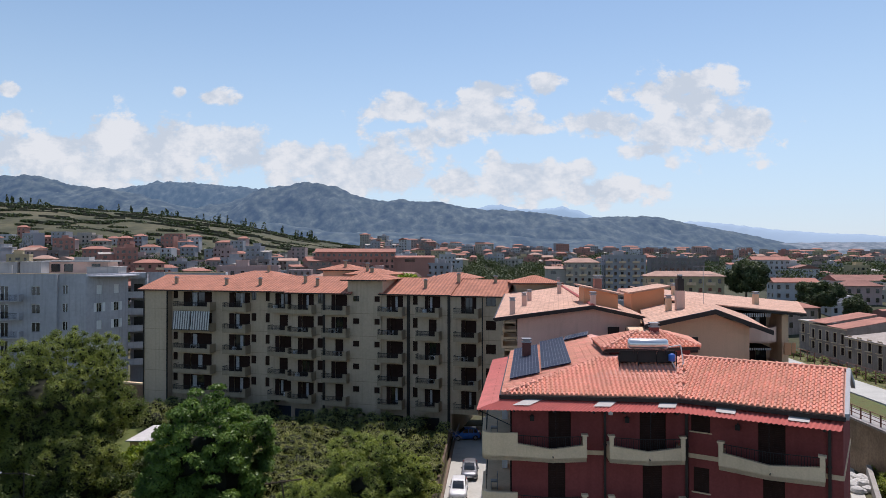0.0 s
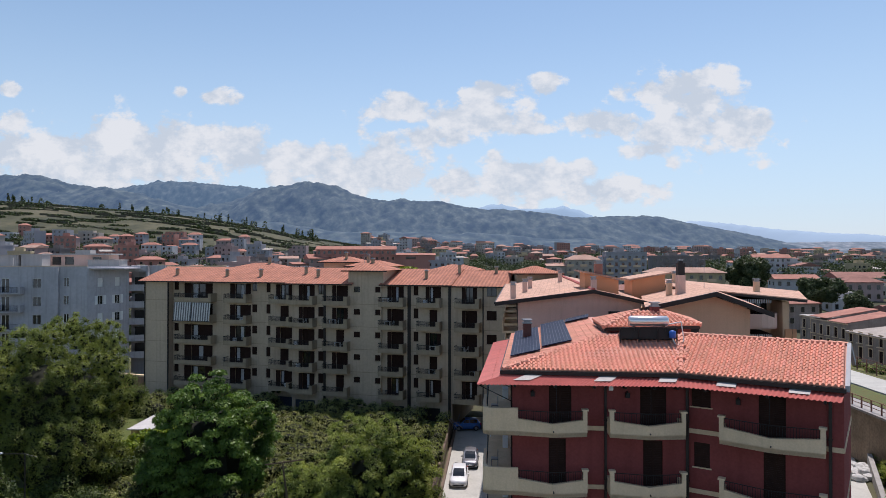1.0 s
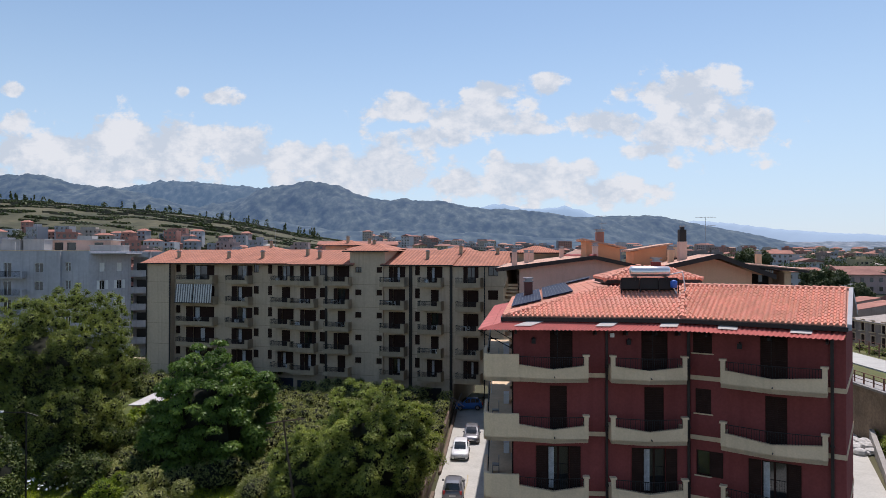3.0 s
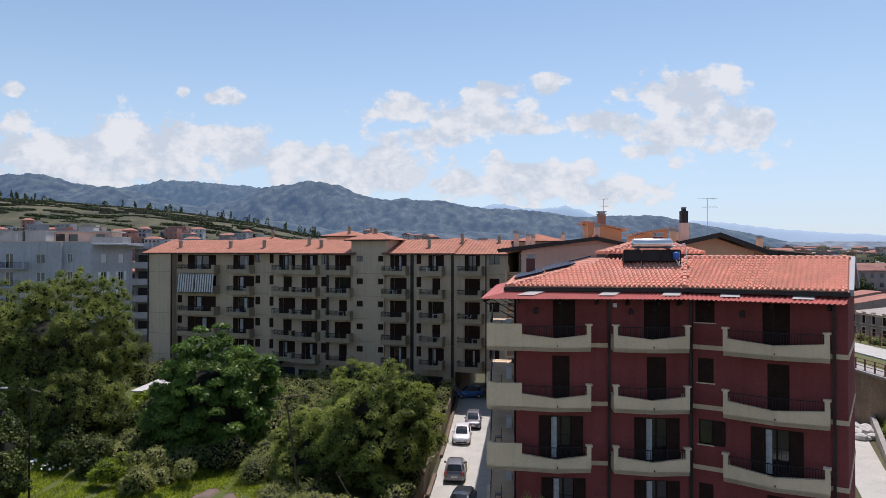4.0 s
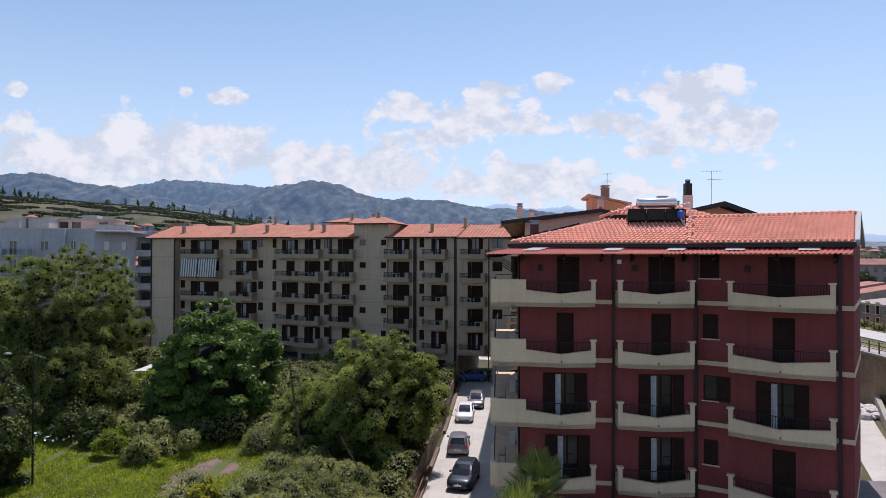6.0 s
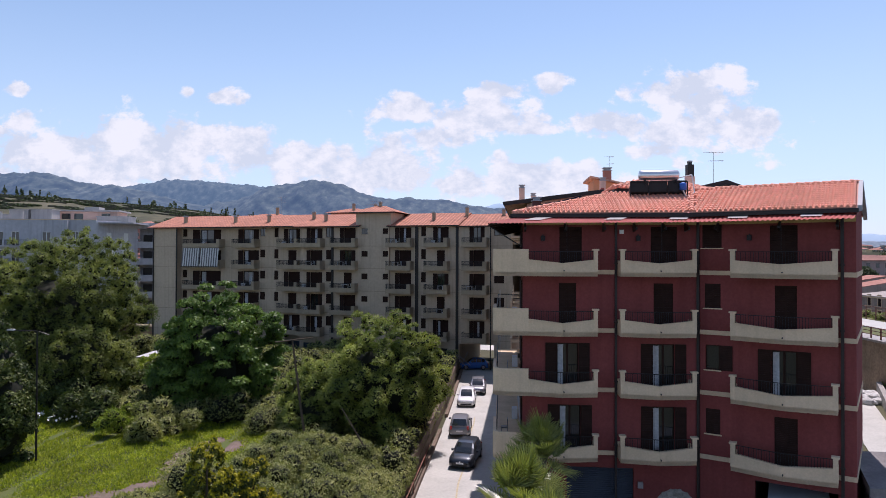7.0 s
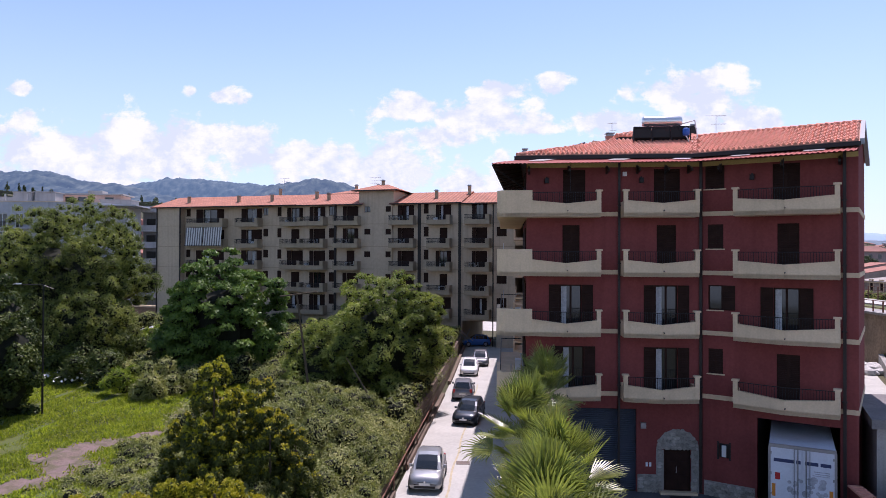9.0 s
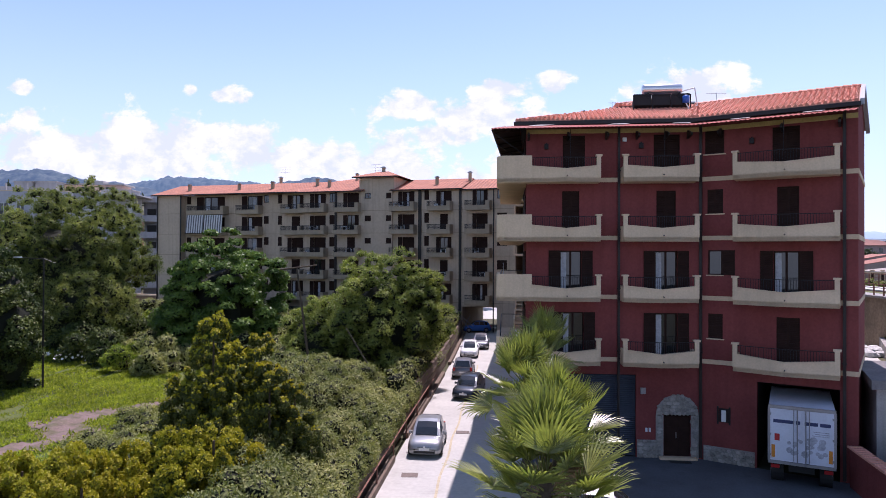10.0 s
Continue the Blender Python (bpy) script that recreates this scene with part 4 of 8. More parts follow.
for a, b, s in SECT:
    part("front_wall", pierced(b, 0, 20.55 if s < 0 else 18.75, .35, holes, y=s, x0=a), YELLOW_WALL, ochre, m=FY)
    for z in YS:
        part("floor_band", Geo().box(a, s - .02, z - .06, b, s, z), YELLOW_BALCONY, ochre, m=FY)
g = Geo().box(0, .35, 0, .35, 12, 18.75).box(LY - .35, .35, 0, LY, 12, 18.75).box(0, 12, 3.4, LY, 12.3, 18.75).box(0, 12, 0, 47.6, 12.3, 3.4)
g.box(3.9, .35, 0, 4.1, 1.2, 18.75).box(24.3, .35, 0, 24.5, 1.2, 18.75).box(33.1, -.25, 18.75, 33.45, 5, 20.55).box(37.85, -.25, 18.75, 38.15, 5, 20.55).box(33.4, 4.7, 18.75, 37.9, 5, 20.55)
part("side_wall", g, YELLOW_WALL, ochre, m=FY)
part("passage_wall", Geo().box(47.3, .4, 0, 47.6, 12, 3.4).box(52.2, .4, 0, 52.5, 12, 3.4).box(47.3, .4, 3.3, 52.5, 12, 3.5), YELLOW_BALCONY, ochre, m=FY)
for z in YS:
    part("storey_floor", Geo().box(.4, 1.6, z, LY - .4, 11.9, z + .15), YELLOW_BALCONY, ochre, m=FY)
part("inner_wall", Geo().box(.5, 5, 3.6, LY - .5, 5.2, 18.6), YELLOW_BALCONY, ochre, m=FY)

solid("courtyard", Geo().prism([tuple((FY @ Vector((x, y, 0))).xy) for x, y in ((40, 18), (58, 18), (62, 48), (36, 48))], -.02, .02), ROAD_MAT, "sunlit concrete court behind the ochre block", "pavement", kind="structure")
DOOR_MESH, RAIL_MESH = {}, {}
rnd = random.Random(11)
for ci, (b0, b1, d0, d1, kind) in enumerate(COLS):
    s = setback((b0 + b1) / 2)
    w = b1 - b0
    for zi, z in enumerate(YS):
        out = 1.35
        g = Geo().box(0, -out, -.22, w, 0, .14)
        g.box(0, -out, .14, w, -out + .1, .4)
        g.box(w - .55, -out, .34, w, -out + .1, 1.02).box(w - .1, -out, .14, w, 0, 1.02)
        ob = part("balcony", g, YELLOW_BALCONY, ochre, m=FY @ Matrix.Translation((b0, s, z)))
        if ci not in RAIL_MESH:
            n = int((w - .55) / .12)
            step_ = (w - .55) / n
            r = pierced(w - .55, .34, 1.03, .03, [(k * step_ + .018, (k + 1) * step_ - .018, za, zb) for k in range(n) for za, zb in ((.4, .6), (.63, .98))], y=-out + .03)
            r.box(0, -out + .06, .98, .04, 0, 1.03).box(.0, -out * .66, .14, .03, -out * .66 + .03, .98).box(.0, -out * .33, .14, .03, -out * .33 + .03, .98)
            RAIL_MESH[ci] = r.mesh("railing", IRON)
        part("railing", RAIL_MESH[ci], None, ob)
        dw = d1 - d0 - .3
        if kind not in DOOR_MESH:
            g = Geo().box(0, 0, 0, .08, .06, 2.25).box(dw - .08, 0, 0, dw, .06, 2.25).box(.08, 0, 2.15, dw - .08, .06, 2.25).box(dw / 2 - .05, 0, 0, dw / 2 + .05, .06, 2.15).box(.08, 0, 0, dw - .08, .06, .2)
            DOOR_MESH[kind] = (g.mesh("balcony_door", SHUTTER), dw)
        me, dw0 = DOOR_MESH[kind]
        door = part("balcony_door", me, None, ochre, m=FY @ Matrix.Translation((d0 + .15, s + .12, z + .2)) @ Matrix.Diagonal((dw / dw0, 1, 1, 1)))
        part("pane", Geo().box(.08, .02, .2, dw0 - .08, .03, 2.15), GLASS if (ci + zi * 2) % 5 == 0 or (zi == 4 and ci < 3) else SHUTTER, door)
        if (zi == 4 and ci % 3 != 1) or (kind == "wide") or (ci * 7 + zi * 3) % 7 == 0:
            cw = dw0 * .3
            x = dw0 * (.5 if (ci + zi) % 2 else .12)
            part("curtain", Geo().box(x, .0, .25, x + cw, .01, 2.1), CURTAIN, door, "pale curtain behind the glass")
        for k in (0, 1):
            if zi == 4 or kind == "wide" or (ci + zi * 2) % 4:
                x = -dw0 / 2 if k == 0 else dw0
            else:
                x = 0 if k == 0 else dw0 / 2
            o_ = -.09 if x < 0 or x >= dw0 else .0
            slat = [(o_ - .05, 2.25), (o_ - .05, 0), (o_ - .09, 0)] + [p for q in range(12) for p in ((o_ - .09, .1 + q * .175), (o_ - .115, .12 + q * .175), (o_ - .09, .2 + q * .175))] + [(o_ - .09, 2.25)]
            g = Geo().loft([[(xx, yy, zz) for yy, zz in slat] for xx in (x, x + dw0 / 2 - .01)])
            part("shutter", g, SHUTTER, door)
        # things kept on the balconies
        q = rnd.random()
        if q < .28:
            x = b0 + rnd.uniform(.4, w - 1.2)
            g = Geo().box(0, 0, 0, .55, .3, .6).tube((.27, -.01, .3), (.27, -.02, .3), .22, k=10)
            solid("air_conditioner", g, WHITE, "white air conditioner unit standing on a balcony", "air conditioner", "balcony air conditioners", m=FY @ Matrix.Translation((x, s - .6, z + .14)))
        elif q < .5:
            x = b0 + rnd.uniform(.4, w - 1.4)
            g = Geo().box(0, 0, .7, .8, .5, .74)
            for lx_ in (.02, .72):
                for ly_ in (.02, .42):
                    g.box(lx_, ly_, 0, lx_ + .05, ly_ + .05, .7)
            g.box(.9, 0, .4, 1.25, .4, .45).box(1.21, 0, .45, 1.25, .4, .85).box(.9, .0, 0, .94, .04, .4).box(1.2, .36, 0, 1.24, .4, .4)
            solid("balcony_table", g, WHITE, "small white table on a balcony", "table", "balcony tables", m=FY @ Matrix.Translation((x, s - 1.0, z + .14)))
for (w0, w1, h0, h1) in WINS:
    s = setback((w0 + w1) / 2)
    w, h = w1 - w0, h1 - h0
    gm = Geo().box(0, 0, 0, .05, .06, h).box(w - .05, 0, 0, w, .06, h).box(.05, 0, h - .05, w - .05, .06, h).box(.05, 0, 0, w - .05, .06, .05).box(w / 2 - .03, 0, .05, w / 2 + .03, .06, h - .05).mesh("window", SHUTTER)
    pm = Geo().box(.05, .02, .05, w - .05, .03, h - .05).mesh("pane", GLASS)
    sm = Geo()
    for k in (0, 1):
        sm.box(k * w / 2, -.05, 0, k * w / 2 + w / 2 - .01, -.015, h)
    sm = sm.mesh("shutter", SHUTTER)
    for z in YS:
        ob = part("window", gm, None, ochre, m=FY @ Matrix.Translation((w0, s + .1, z + h0)))
        part("pane", pm, None, ob)
        if w < .8 or z < 14:
            part("shutter", sm, None, ob)
        part("sill", Geo().box(-.06, -.16, -.06, w + .06, .0, 0), YELLOW_BALCONY, ob)
for a, b in GARAGES:
    s = setback((a + b) / 2)
    part("garage_door", Geo().box(a, s + .2, .05, b, s + .26, 2.6), GARAGE if a < 30 else PIPE, ochre, m=FY)
for x, w in ((.05, .12), (4.15, .16), (24.45, .1), (29.5, .3), (37.85, .0), (41.75, .42), (47.3, .34), (51.75, .12)):
    if w:
        s = min(setback(x), setback(x - .2))
        part("rain_pipe", Geo().box(x - w / 2, s - .16, .1, x + w / 2, s - .02, 18.7), PIPE, ochre, m=FY)
# striped awning
aw = thing("striped_awning", FY @ Matrix.Translation((5.4, 1.1, YS[3])), "grey and white striped awning lowered over a balcony", "awning")
STRIPE_A, STRIPE_B = mat("awning_grey", (.16, .15, .15), .9, var=.1), mat("awning_white", (.62, .60, .57), .9, var=.1)
for k in range(30):
    x0 = k * .2 + (.15 if k >= 15 else 0)
    part("stripe", Geo().prism([(x0, -1.75), (x0 + .2, -1.75), (x0 + .2, -1.55), (x0, -1.55)], .1, .12).poly((x0, -1.75, .12), (x0 + .2, -1.75, .12), (x0 + .2, -1.42, 2.75), (x0, -1.42, 2.75)), (STRIPE_A, STRIPE_B)[k % 2], aw)
part("front_bar", Geo().box(-.05, -1.8, .03, 6.25, -1.72, .1), IRON, aw)

# roofs: eaves overhang, low slopes
def gable_roof(name, x0, x1, y0, y1, ze, pitch, parent, m, material, over=.7, hip=0.0, t=.12):
    a, b = y0 - over, y1 + over
    mid = (a + b) / 2
    zr = ze + pitch * (mid - a)
    g = Geo()
    for dz in (0, -t):
        p = [(x0 - over, a, ze + dz), (x1 + over, a, ze + dz), (x1 + over - hip, mid, zr + dz), (x0 - over + hip, mid, zr + dz), (x0 - over, b, ze + dz), (x1 + over, b, ze + dz)]
        if dz == 0:
            g.poly(p[0], p[1], p[2], p[3]).poly(p[3], p[2], p[5], p[4])
            if hip:
                g.poly(p[1], p[5], p[2]).poly(p[4], p[0], p[3])
        else:
            g.poly(p[3], p[2], p[1], p[0]).poly(p[4], p[5], p[2], p[3])
    g.box(x0 - over, a - .02, ze - t - .06, x1 + over, a + .1, ze - .002)
    g.box(x0 - over, b - .1, ze - t - .06, x1 + over, b + .02, ze - .002)
    ob = part(name, g, material, parent, m=m)
    part("gutter", Geo().box(x0 - over, a - .12, ze - .16, x1 + over, a - .02, ze - .03), GUTTER, ob)
    return ob


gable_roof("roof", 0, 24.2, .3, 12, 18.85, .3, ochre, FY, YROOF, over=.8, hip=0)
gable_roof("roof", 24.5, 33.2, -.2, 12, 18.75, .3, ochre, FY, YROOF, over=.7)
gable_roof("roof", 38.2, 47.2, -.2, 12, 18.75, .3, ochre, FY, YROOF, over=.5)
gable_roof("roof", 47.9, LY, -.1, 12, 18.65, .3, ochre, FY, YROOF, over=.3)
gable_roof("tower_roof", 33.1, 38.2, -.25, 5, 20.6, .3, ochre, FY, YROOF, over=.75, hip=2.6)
for x0, x1, y0, z in ((9.5, 16.5, 9, 20.6), (22.5, 28, 14, 21.6), (28.5, 34.5, 11, 21.0), (41, 47, 14, 20.4)):
    part("roof_room", Geo().box(x0, y0, 18.8, x1, y0 + 5, z), YELLOW_WALL, ochre, m=FY)
    gable_roof("room_roof", x0, x1, y0, y0 + 5, z, .25, ochre, FY, YROOF, over=.8, hip=2.8)
for x, y, zt in ((4.0, 2.2, 20.5), (12.8, 2.0, 20.4), (18.4, 2.0, 20.5), (25.0, 3.2, 20.9), (27.5, 2.0, 20.5), (35.6, 2.4, 22.1), (43.5, 2.0, 20.5), (47.5, 4.4, 21.3), (52.5, 5, 21), (14.5, 11, 22.3), (26, 15, 23), (31, 12, 22.6)):
    chimney_mat = YELLOW_BALCONY
    ob = part("chimney", Geo().box(-.19, -.19, -1.6, .19, .19, 0), chimney_mat, ochre, m=FY @ Matrix.Translation((x, y, zt)))
    part("cap", Geo().box(-.3, -.3, 0, .3, .3, .08).box(-.18, -.18, .08, .18, .18, .2), GREY_METAL, ob)


def aerial(name, p, h, arms=3, spread=.9):
    ob = thing(name, p, "thin metal television aerial on a roof", "aerial", "roof aerials")
    part("mast", Geo().tube((0, 0, -.8), (0, 0, h), .016, k=6), GREY_METAL, ob)
    for k in range(arms):
        z = h * (1 - .22 * k) - .05
        g = Geo().tube((-spread * (.5 if k % 2 else 1), 0, z), (spread, .1, z + .05), .011, k=5)
        for q in range(5):
            x = -spread * .4 + spread * 1.3 * q / 4
            g.tube((x, -.22, z), (x, .22, z), .01, k=4)
        part("arm", g, GREY_METAL, ob)
    return ob


aerial("aerial", FY @ Matrix.Translation((15.5, 10.5, 22)), 2.0)
aerial("aerial", FY @ Matrix.Translation((33.7, 4, 20.9)), 2.0)

# ---- peach house with a long pale roof beside the lane ----
peach = thing("peach_apartment_house", (0, 0, 0), "peach plastered apartment house with a pale pink tile roof", "house")
pl_, pr_, pb_ = 5.9, 15.6, 95.0
g = Geo().prism([(pl_, 52), (15.6, 52), (20, pb_), (10.4, pb_)], 0, 18.7)
part("body", g, PEACH_WALL, peach)
part("gable", Geo().prism([(pl_, 51.9), (15.6, 51.9), (15.6, 52.2), (pl_, 52.2)], 18.5, [18.85, 18.9, 18.9, 18.85]).poly((pl_, 51.9, 18.85), (15.6, 51.9, 18.9), (11.6, 51.9, 19.75)), PEACH_WALL, peach)
sl = Geo()
for dz, flip in ((0, 0), (-.16, 1)):
    a = [(4.0, 51.3, 18.95 + dz), (11.7, 51.3, 19.9 + dz), (16.4, pb_, 19.9 + dz), (9.2, pb_, 18.95 + dz)]
    b = [(11.7, 51.3, 19.9 + dz), (16.0, 51.3, 19.0 + dz), (20.8, pb_, 19.0 + dz), (16.4, pb_, 19.9 + dz)]
    for q in (a, b):
        sl.poly(*(reversed(q) if flip else q))
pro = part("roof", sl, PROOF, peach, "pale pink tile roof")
part("verge", Geo().loft([[(x, y, z + dz) for y, dz in ((51.22, -.28), (51.22, .02), (51.34, .02), (51.34, -.28))] for x, z in ((4.0, 18.95), (11.7, 19.92), (16.0, 19.0))]), PIPE, peach, "dark brown verge board")
part("ridge_tile", Geo().tube((11.7, 51.3, 19.93), (16.4, pb_, 19.93), .16, k=6), CANOPY, pro)
part("gutter", Geo().tube((4.0, 51.3, 18.88), (9.2, pb_, 18.88), .1, k=6), PIPE, pro)
for f, x in ((.04, 5.6), (.2, 7.4), (.33, 8.6), (.45, 12.5), (.02, 11.9), (.8, 15)):
    y = 51.3 + f * 43
    chimney(x, y, 18.9, 1.3 if x < 11 else 1.8, .4, PEACH_WALL, parent=peach)
for k, z in enumerate((3.9, 7.0, 10.1, 13.2, 16.3)):
    for y in (54.0, 60.0, 66, 74, 82):
        ang = frame_at((pl_, 52), (10.4, pb_))[0]
        g = Geo().box(y - 52, 0, z - .1, y - 48.6, 1.3, z + .1).box(y - 52, 1.2, z + .1, y - 48.6, 1.32, z + .95)
        part("balcony", g, CREAM, peach, m=ang)
        part("shutter_door", Geo().box(y - 51.5, -.02, z + .1, y - 50.2, .03, z + 2.3), SHUTTER, peach, m=ang)
for x0, x1, y0, zl, zr in ((11.7, 14.5, 54.5, 21.2, 20.55), (17.2, 20.2, 60, 20.3, 21.0)):
    y1 = y0 + 4
    ob = part("roof_room", Geo().prism([(x0, y0), (x1, y0), (x1 + .4, y1), (x0 + .4, y1)], 18.6, [zl, zr, zr, zl]), ORANGE_WALL, peach, "orange plastered roof room with a lean-to roof")
    part("lean_to_roof", Geo().prism([(x0 - .35, y0 - .35), (x1 + .45, y0 - .35), (x1 + .8, y1 + .3), (x0, y1 + .3)], [zl + .02, zr - .04, zr - .04, zl + .02], [zl + .17, zr + .1, zr + .1, zl + .17]), PROOF, ob)
chimney(13.0, 55.3, 20.6, 1.3, .6, mat("brick_chimney", (.36, .16, .12), .9), parent=peach)
part("gable_window", Geo().box(13.0, 51.85, 17.3, 13.9, 51.9, 18.2).box(14.4, 51.85, 17.5, 15.0, 51.9, 18.1), PIPE, peach)
# hip tower behind
tw = thing("hip_roofed_stair_tower", (0, 0, 0), "brown stair tower with a small hipped clay roof", "tower")
part("body", Geo().box(9.4, 84, 0, 14.6, 89, 20.3), YELLOW_BALCONY, tw)
gable_roof("roof", 9.4, 14.6, 84, 89, 20.35, .28, tw, Matrix.Identity(4), tile_sheet("tower_tiles", (.52, .2, .12)), over=.7, hip=3.0)

# ---- tan house behind the red one ----
tan = thing("tan_apartment_house", (0, 0, 0), "tan plastered gabled house with pale tile roof and dark eaves", "house")
part("body", Geo().prism([(13.6, 47.5), (21.8, 46.8), (24.5, 58), (16, 60)], 0, 18.3), TAN_WALL, tan)
part("gable", Geo().poly((15.0, 47.35, 18.2), (21.8, 46.78, 18.2), (21.8, 46.78, 18.75), (19.1, 46.98, 19.75), (15.0, 47.35, 18.75)), TAN_WALL, tan)
sl = Geo()
L_, A_, R_ = (14.2, 46.3, 18.95), (19.05, 45.9, 20.05), (22.9, 45.6, 18.6)
Lb, Ab, Rb = (18, 60, 18.95), (23.0, 60, 20.05), (26.8, 58.5, 18.6)
for dz, flip in ((0, 0), (-.16, 1)):
    for q in ((L_, A_, Ab, Lb), (A_, R_, Rb, Ab)):
        q = [(x, y, z + dz) for x, y, z in q]
        sl.poly(*(reversed(q) if flip else q))
tro = part("roof", sl, PROOF, tan, "pale pink tile roof")
part("verge", Geo().loft([[(x, y + dy, z + dz) for dy, dz in ((-.1, -.3), (-.1, .03), (.03, .03), (.03, -.3))] for x, y, z in (L_, A_, R_)]), PIPE, tan, "dark brown verge board")
part("side_window", Geo().box(17.2, 46.9, 16.9, 18.2, 47.1, 18.0), PIPE, tan)
tall = part("tall_chimney", Geo().prism([(18.5, 51.9), (19.1, 51.9), (19.1, 52.5), (18.5, 52.5)], 19.0, 21.05), PEACH_WALL, tan)
part("chimney_pot", Geo().box(18.54, 51.94, 21.05, 19.06, 52.46, 22.0).box(18.66, 52.05, 22.0, 18.94, 52.35, 22.2), GUTTER, tall, "black metal chimney pot")
part("pot_cap", Geo().box(18.64, 52.03, 22.2, 18.96, 52.37, 22.32), GREY_METAL, tall)
chimney(18.1, 52.8, 19.0, 1.4, .4, TAN_WALL, parent=tan)
wing = thing("tan_house_wing", (0, 0, 0), "tan house wing with rounded balconies and a pale tile roof", "house")
part("body", Geo().prism([(23.6, 61.6), (31.2, 61.6), (39.3, 75), (24.5, 75)], 0, [19.2, 18.45, 18.2, 19.6]), TAN_WALL, wing)
part("corner_pier", Geo().box(30.6, 59.4, 0, 31.2, 61.6, 18.45), TAN_WALL, wing)
rc = [(20.5, 58.4), (32.3, 58.4), (40.8, 75.5), (21.5, 75.5)]
rz_ = [19.85, 18.72, 18.55, 20.3]
part("eaves_board", Geo().prism(rc, [z - .3 for z in rz_], [z - .1 for z in rz_]), PIPE, wing, "dark brown eaves board")
part("roof", Geo().prism([(x, y - .02) for x, y in rc], [z - .095 for z in rz_], rz_), PROOF, wing, "pale pink tile roof")
for z in (16.2, 13.1, 10.0, 6.9):
    out = [(24.0, 61.5), (24.0, 59.4)] + [(28.2 + 2.3 * math.sin(k * math.pi / 12), 60.8 - 2.5 * math.cos(k * math.pi / 12)) for k in range(7)] + [(30.5, 61.5)]
    inn = [(24.1, 61.5), (24.1, 59.5)] + [(28.2 + 2.2 * math.sin(k * math.pi / 12), 60.8 - 2.4 * math.cos(k * math.pi / 12)) for k in range(7)] + [(30.4, 61.5)]
    ob = part("round_balcony", Geo().loft([[(*p, z - .15), (*p, z + 1.2), (*q, z + 1.2), (*q, z - .15)] for p, q in zip(out, inn)]), PEACH_WALL, wing, "curved peach balcony parapet")
    part("balcony_floor", Geo().prism(out, z - .154, z), PEACH_WALL, ob)
    for x0, x1, m_ in ((24.6, 27.2, SHUTTER), (28.4, 29.2, SHUTTER), (29.25, 30.2, GLASS)):
        part("door", Geo().box(x0, 61.5, z + .02, x1, 61.59, z + 2.3), m_, ob)
    if z > 13:
        fr = Geo()
        for k in range(26):
            fr.box(24.1 + k * .2, 58.5 + .004 * k, z + 2.15 if z > 16 else z + 2.3, 24.2 + k * .2, 58.53 + .004 * k, z + 2.5)
        aw = part("awning", Geo().prism([(24, 58.55), (29.3, 58.6), (29.3, 61.5), (24, 61.5)], [z + 2.45, z + 2.45, z + 2.62, z + 2.62], [z + 2.5, z + 2.5, z + 2.67, z + 2.67]), SHUTTER, wing, "dark brown awning with a pale fringe")
        part("awning_fringe", fr, CURTAIN, aw)
solid("laundry", Geo().box(30.7, 59.1, 14.9, 31.3, 59.15, 16.0).box(31.35, 59.1, 15.1, 31.7, 59.15, 16.0), ORANGE_WALL, "orange cloth hung out on a balcony corner", "laundry", "laundry on the balconies")
chimney(30.2, 63.5, 18.6, 1.5, .45, TAN_WALL, parent=wing)
chimney(23.2, 66, 19.7, 1.1, .45, TAN_WALL, parent=wing)
aerial("aerial", (13.6, 57.0, 20.6), 2.8, 2, .4)
aerial("aerial", (20.6, 52, 20.0), 3.0, 2, .8)

# ---- grey block at the left ----
grey = thing("grey_apartment_block", (0, 0, 0), "pale grey concrete apartment block with flat roof terraces", "house")
FG, LG = frame_at((-84, 110.5), (-61.4, 113))
gh = []
GROWS = [17.3, 14.2, 11.1, 8.0, 4.9]
for z in GROWS:
    gh += [(13.9, 15.3, z - .2, z + 1.35), (18.9, 19.8, z, z + 1.5), (6.0, 7.6, z - 1.0, z + 1.4), (8.9, 10.2, z - 1.0, z + 1.4)]
part("front_wall", pierced(LG, 0, 20.7, .35, gh, y=0), GREY_WALL, grey, m=FG)
part("buttress", Geo().box(17.0, -.7, 0, 18.3, 0, 20.6), GREY_WALL, grey, m=FG)
F4, L4 = frame_at((-61.4, 113), (-58.2, 121.5))
sh = [(a, a + 1.15, z - .2, z + 1.35) for z in GROWS for a in (2.2, 5.9)]
part("side_wall", pierced(L4, 0, 20.7, .35, sh), GREY_WALL, grey, m=F4)
part("back", Geo().box(0, 18, 0, LG, 18.3, 20.7).box(0, .35, 0, .3, 18, 20.7).box(0, .35, 20.2, LG + 6, 18, 20.4), GREY_WALL, grey, m=FG)
part("inner_wall", Geo().box(.5, 5, 0, LG, 5.2, 20), GREY_WALL, grey, m=FG)
part("parapet", Geo().box(0, -.06, 20.7, LG, .4, 20.82), CREAM, grey, m=FG)
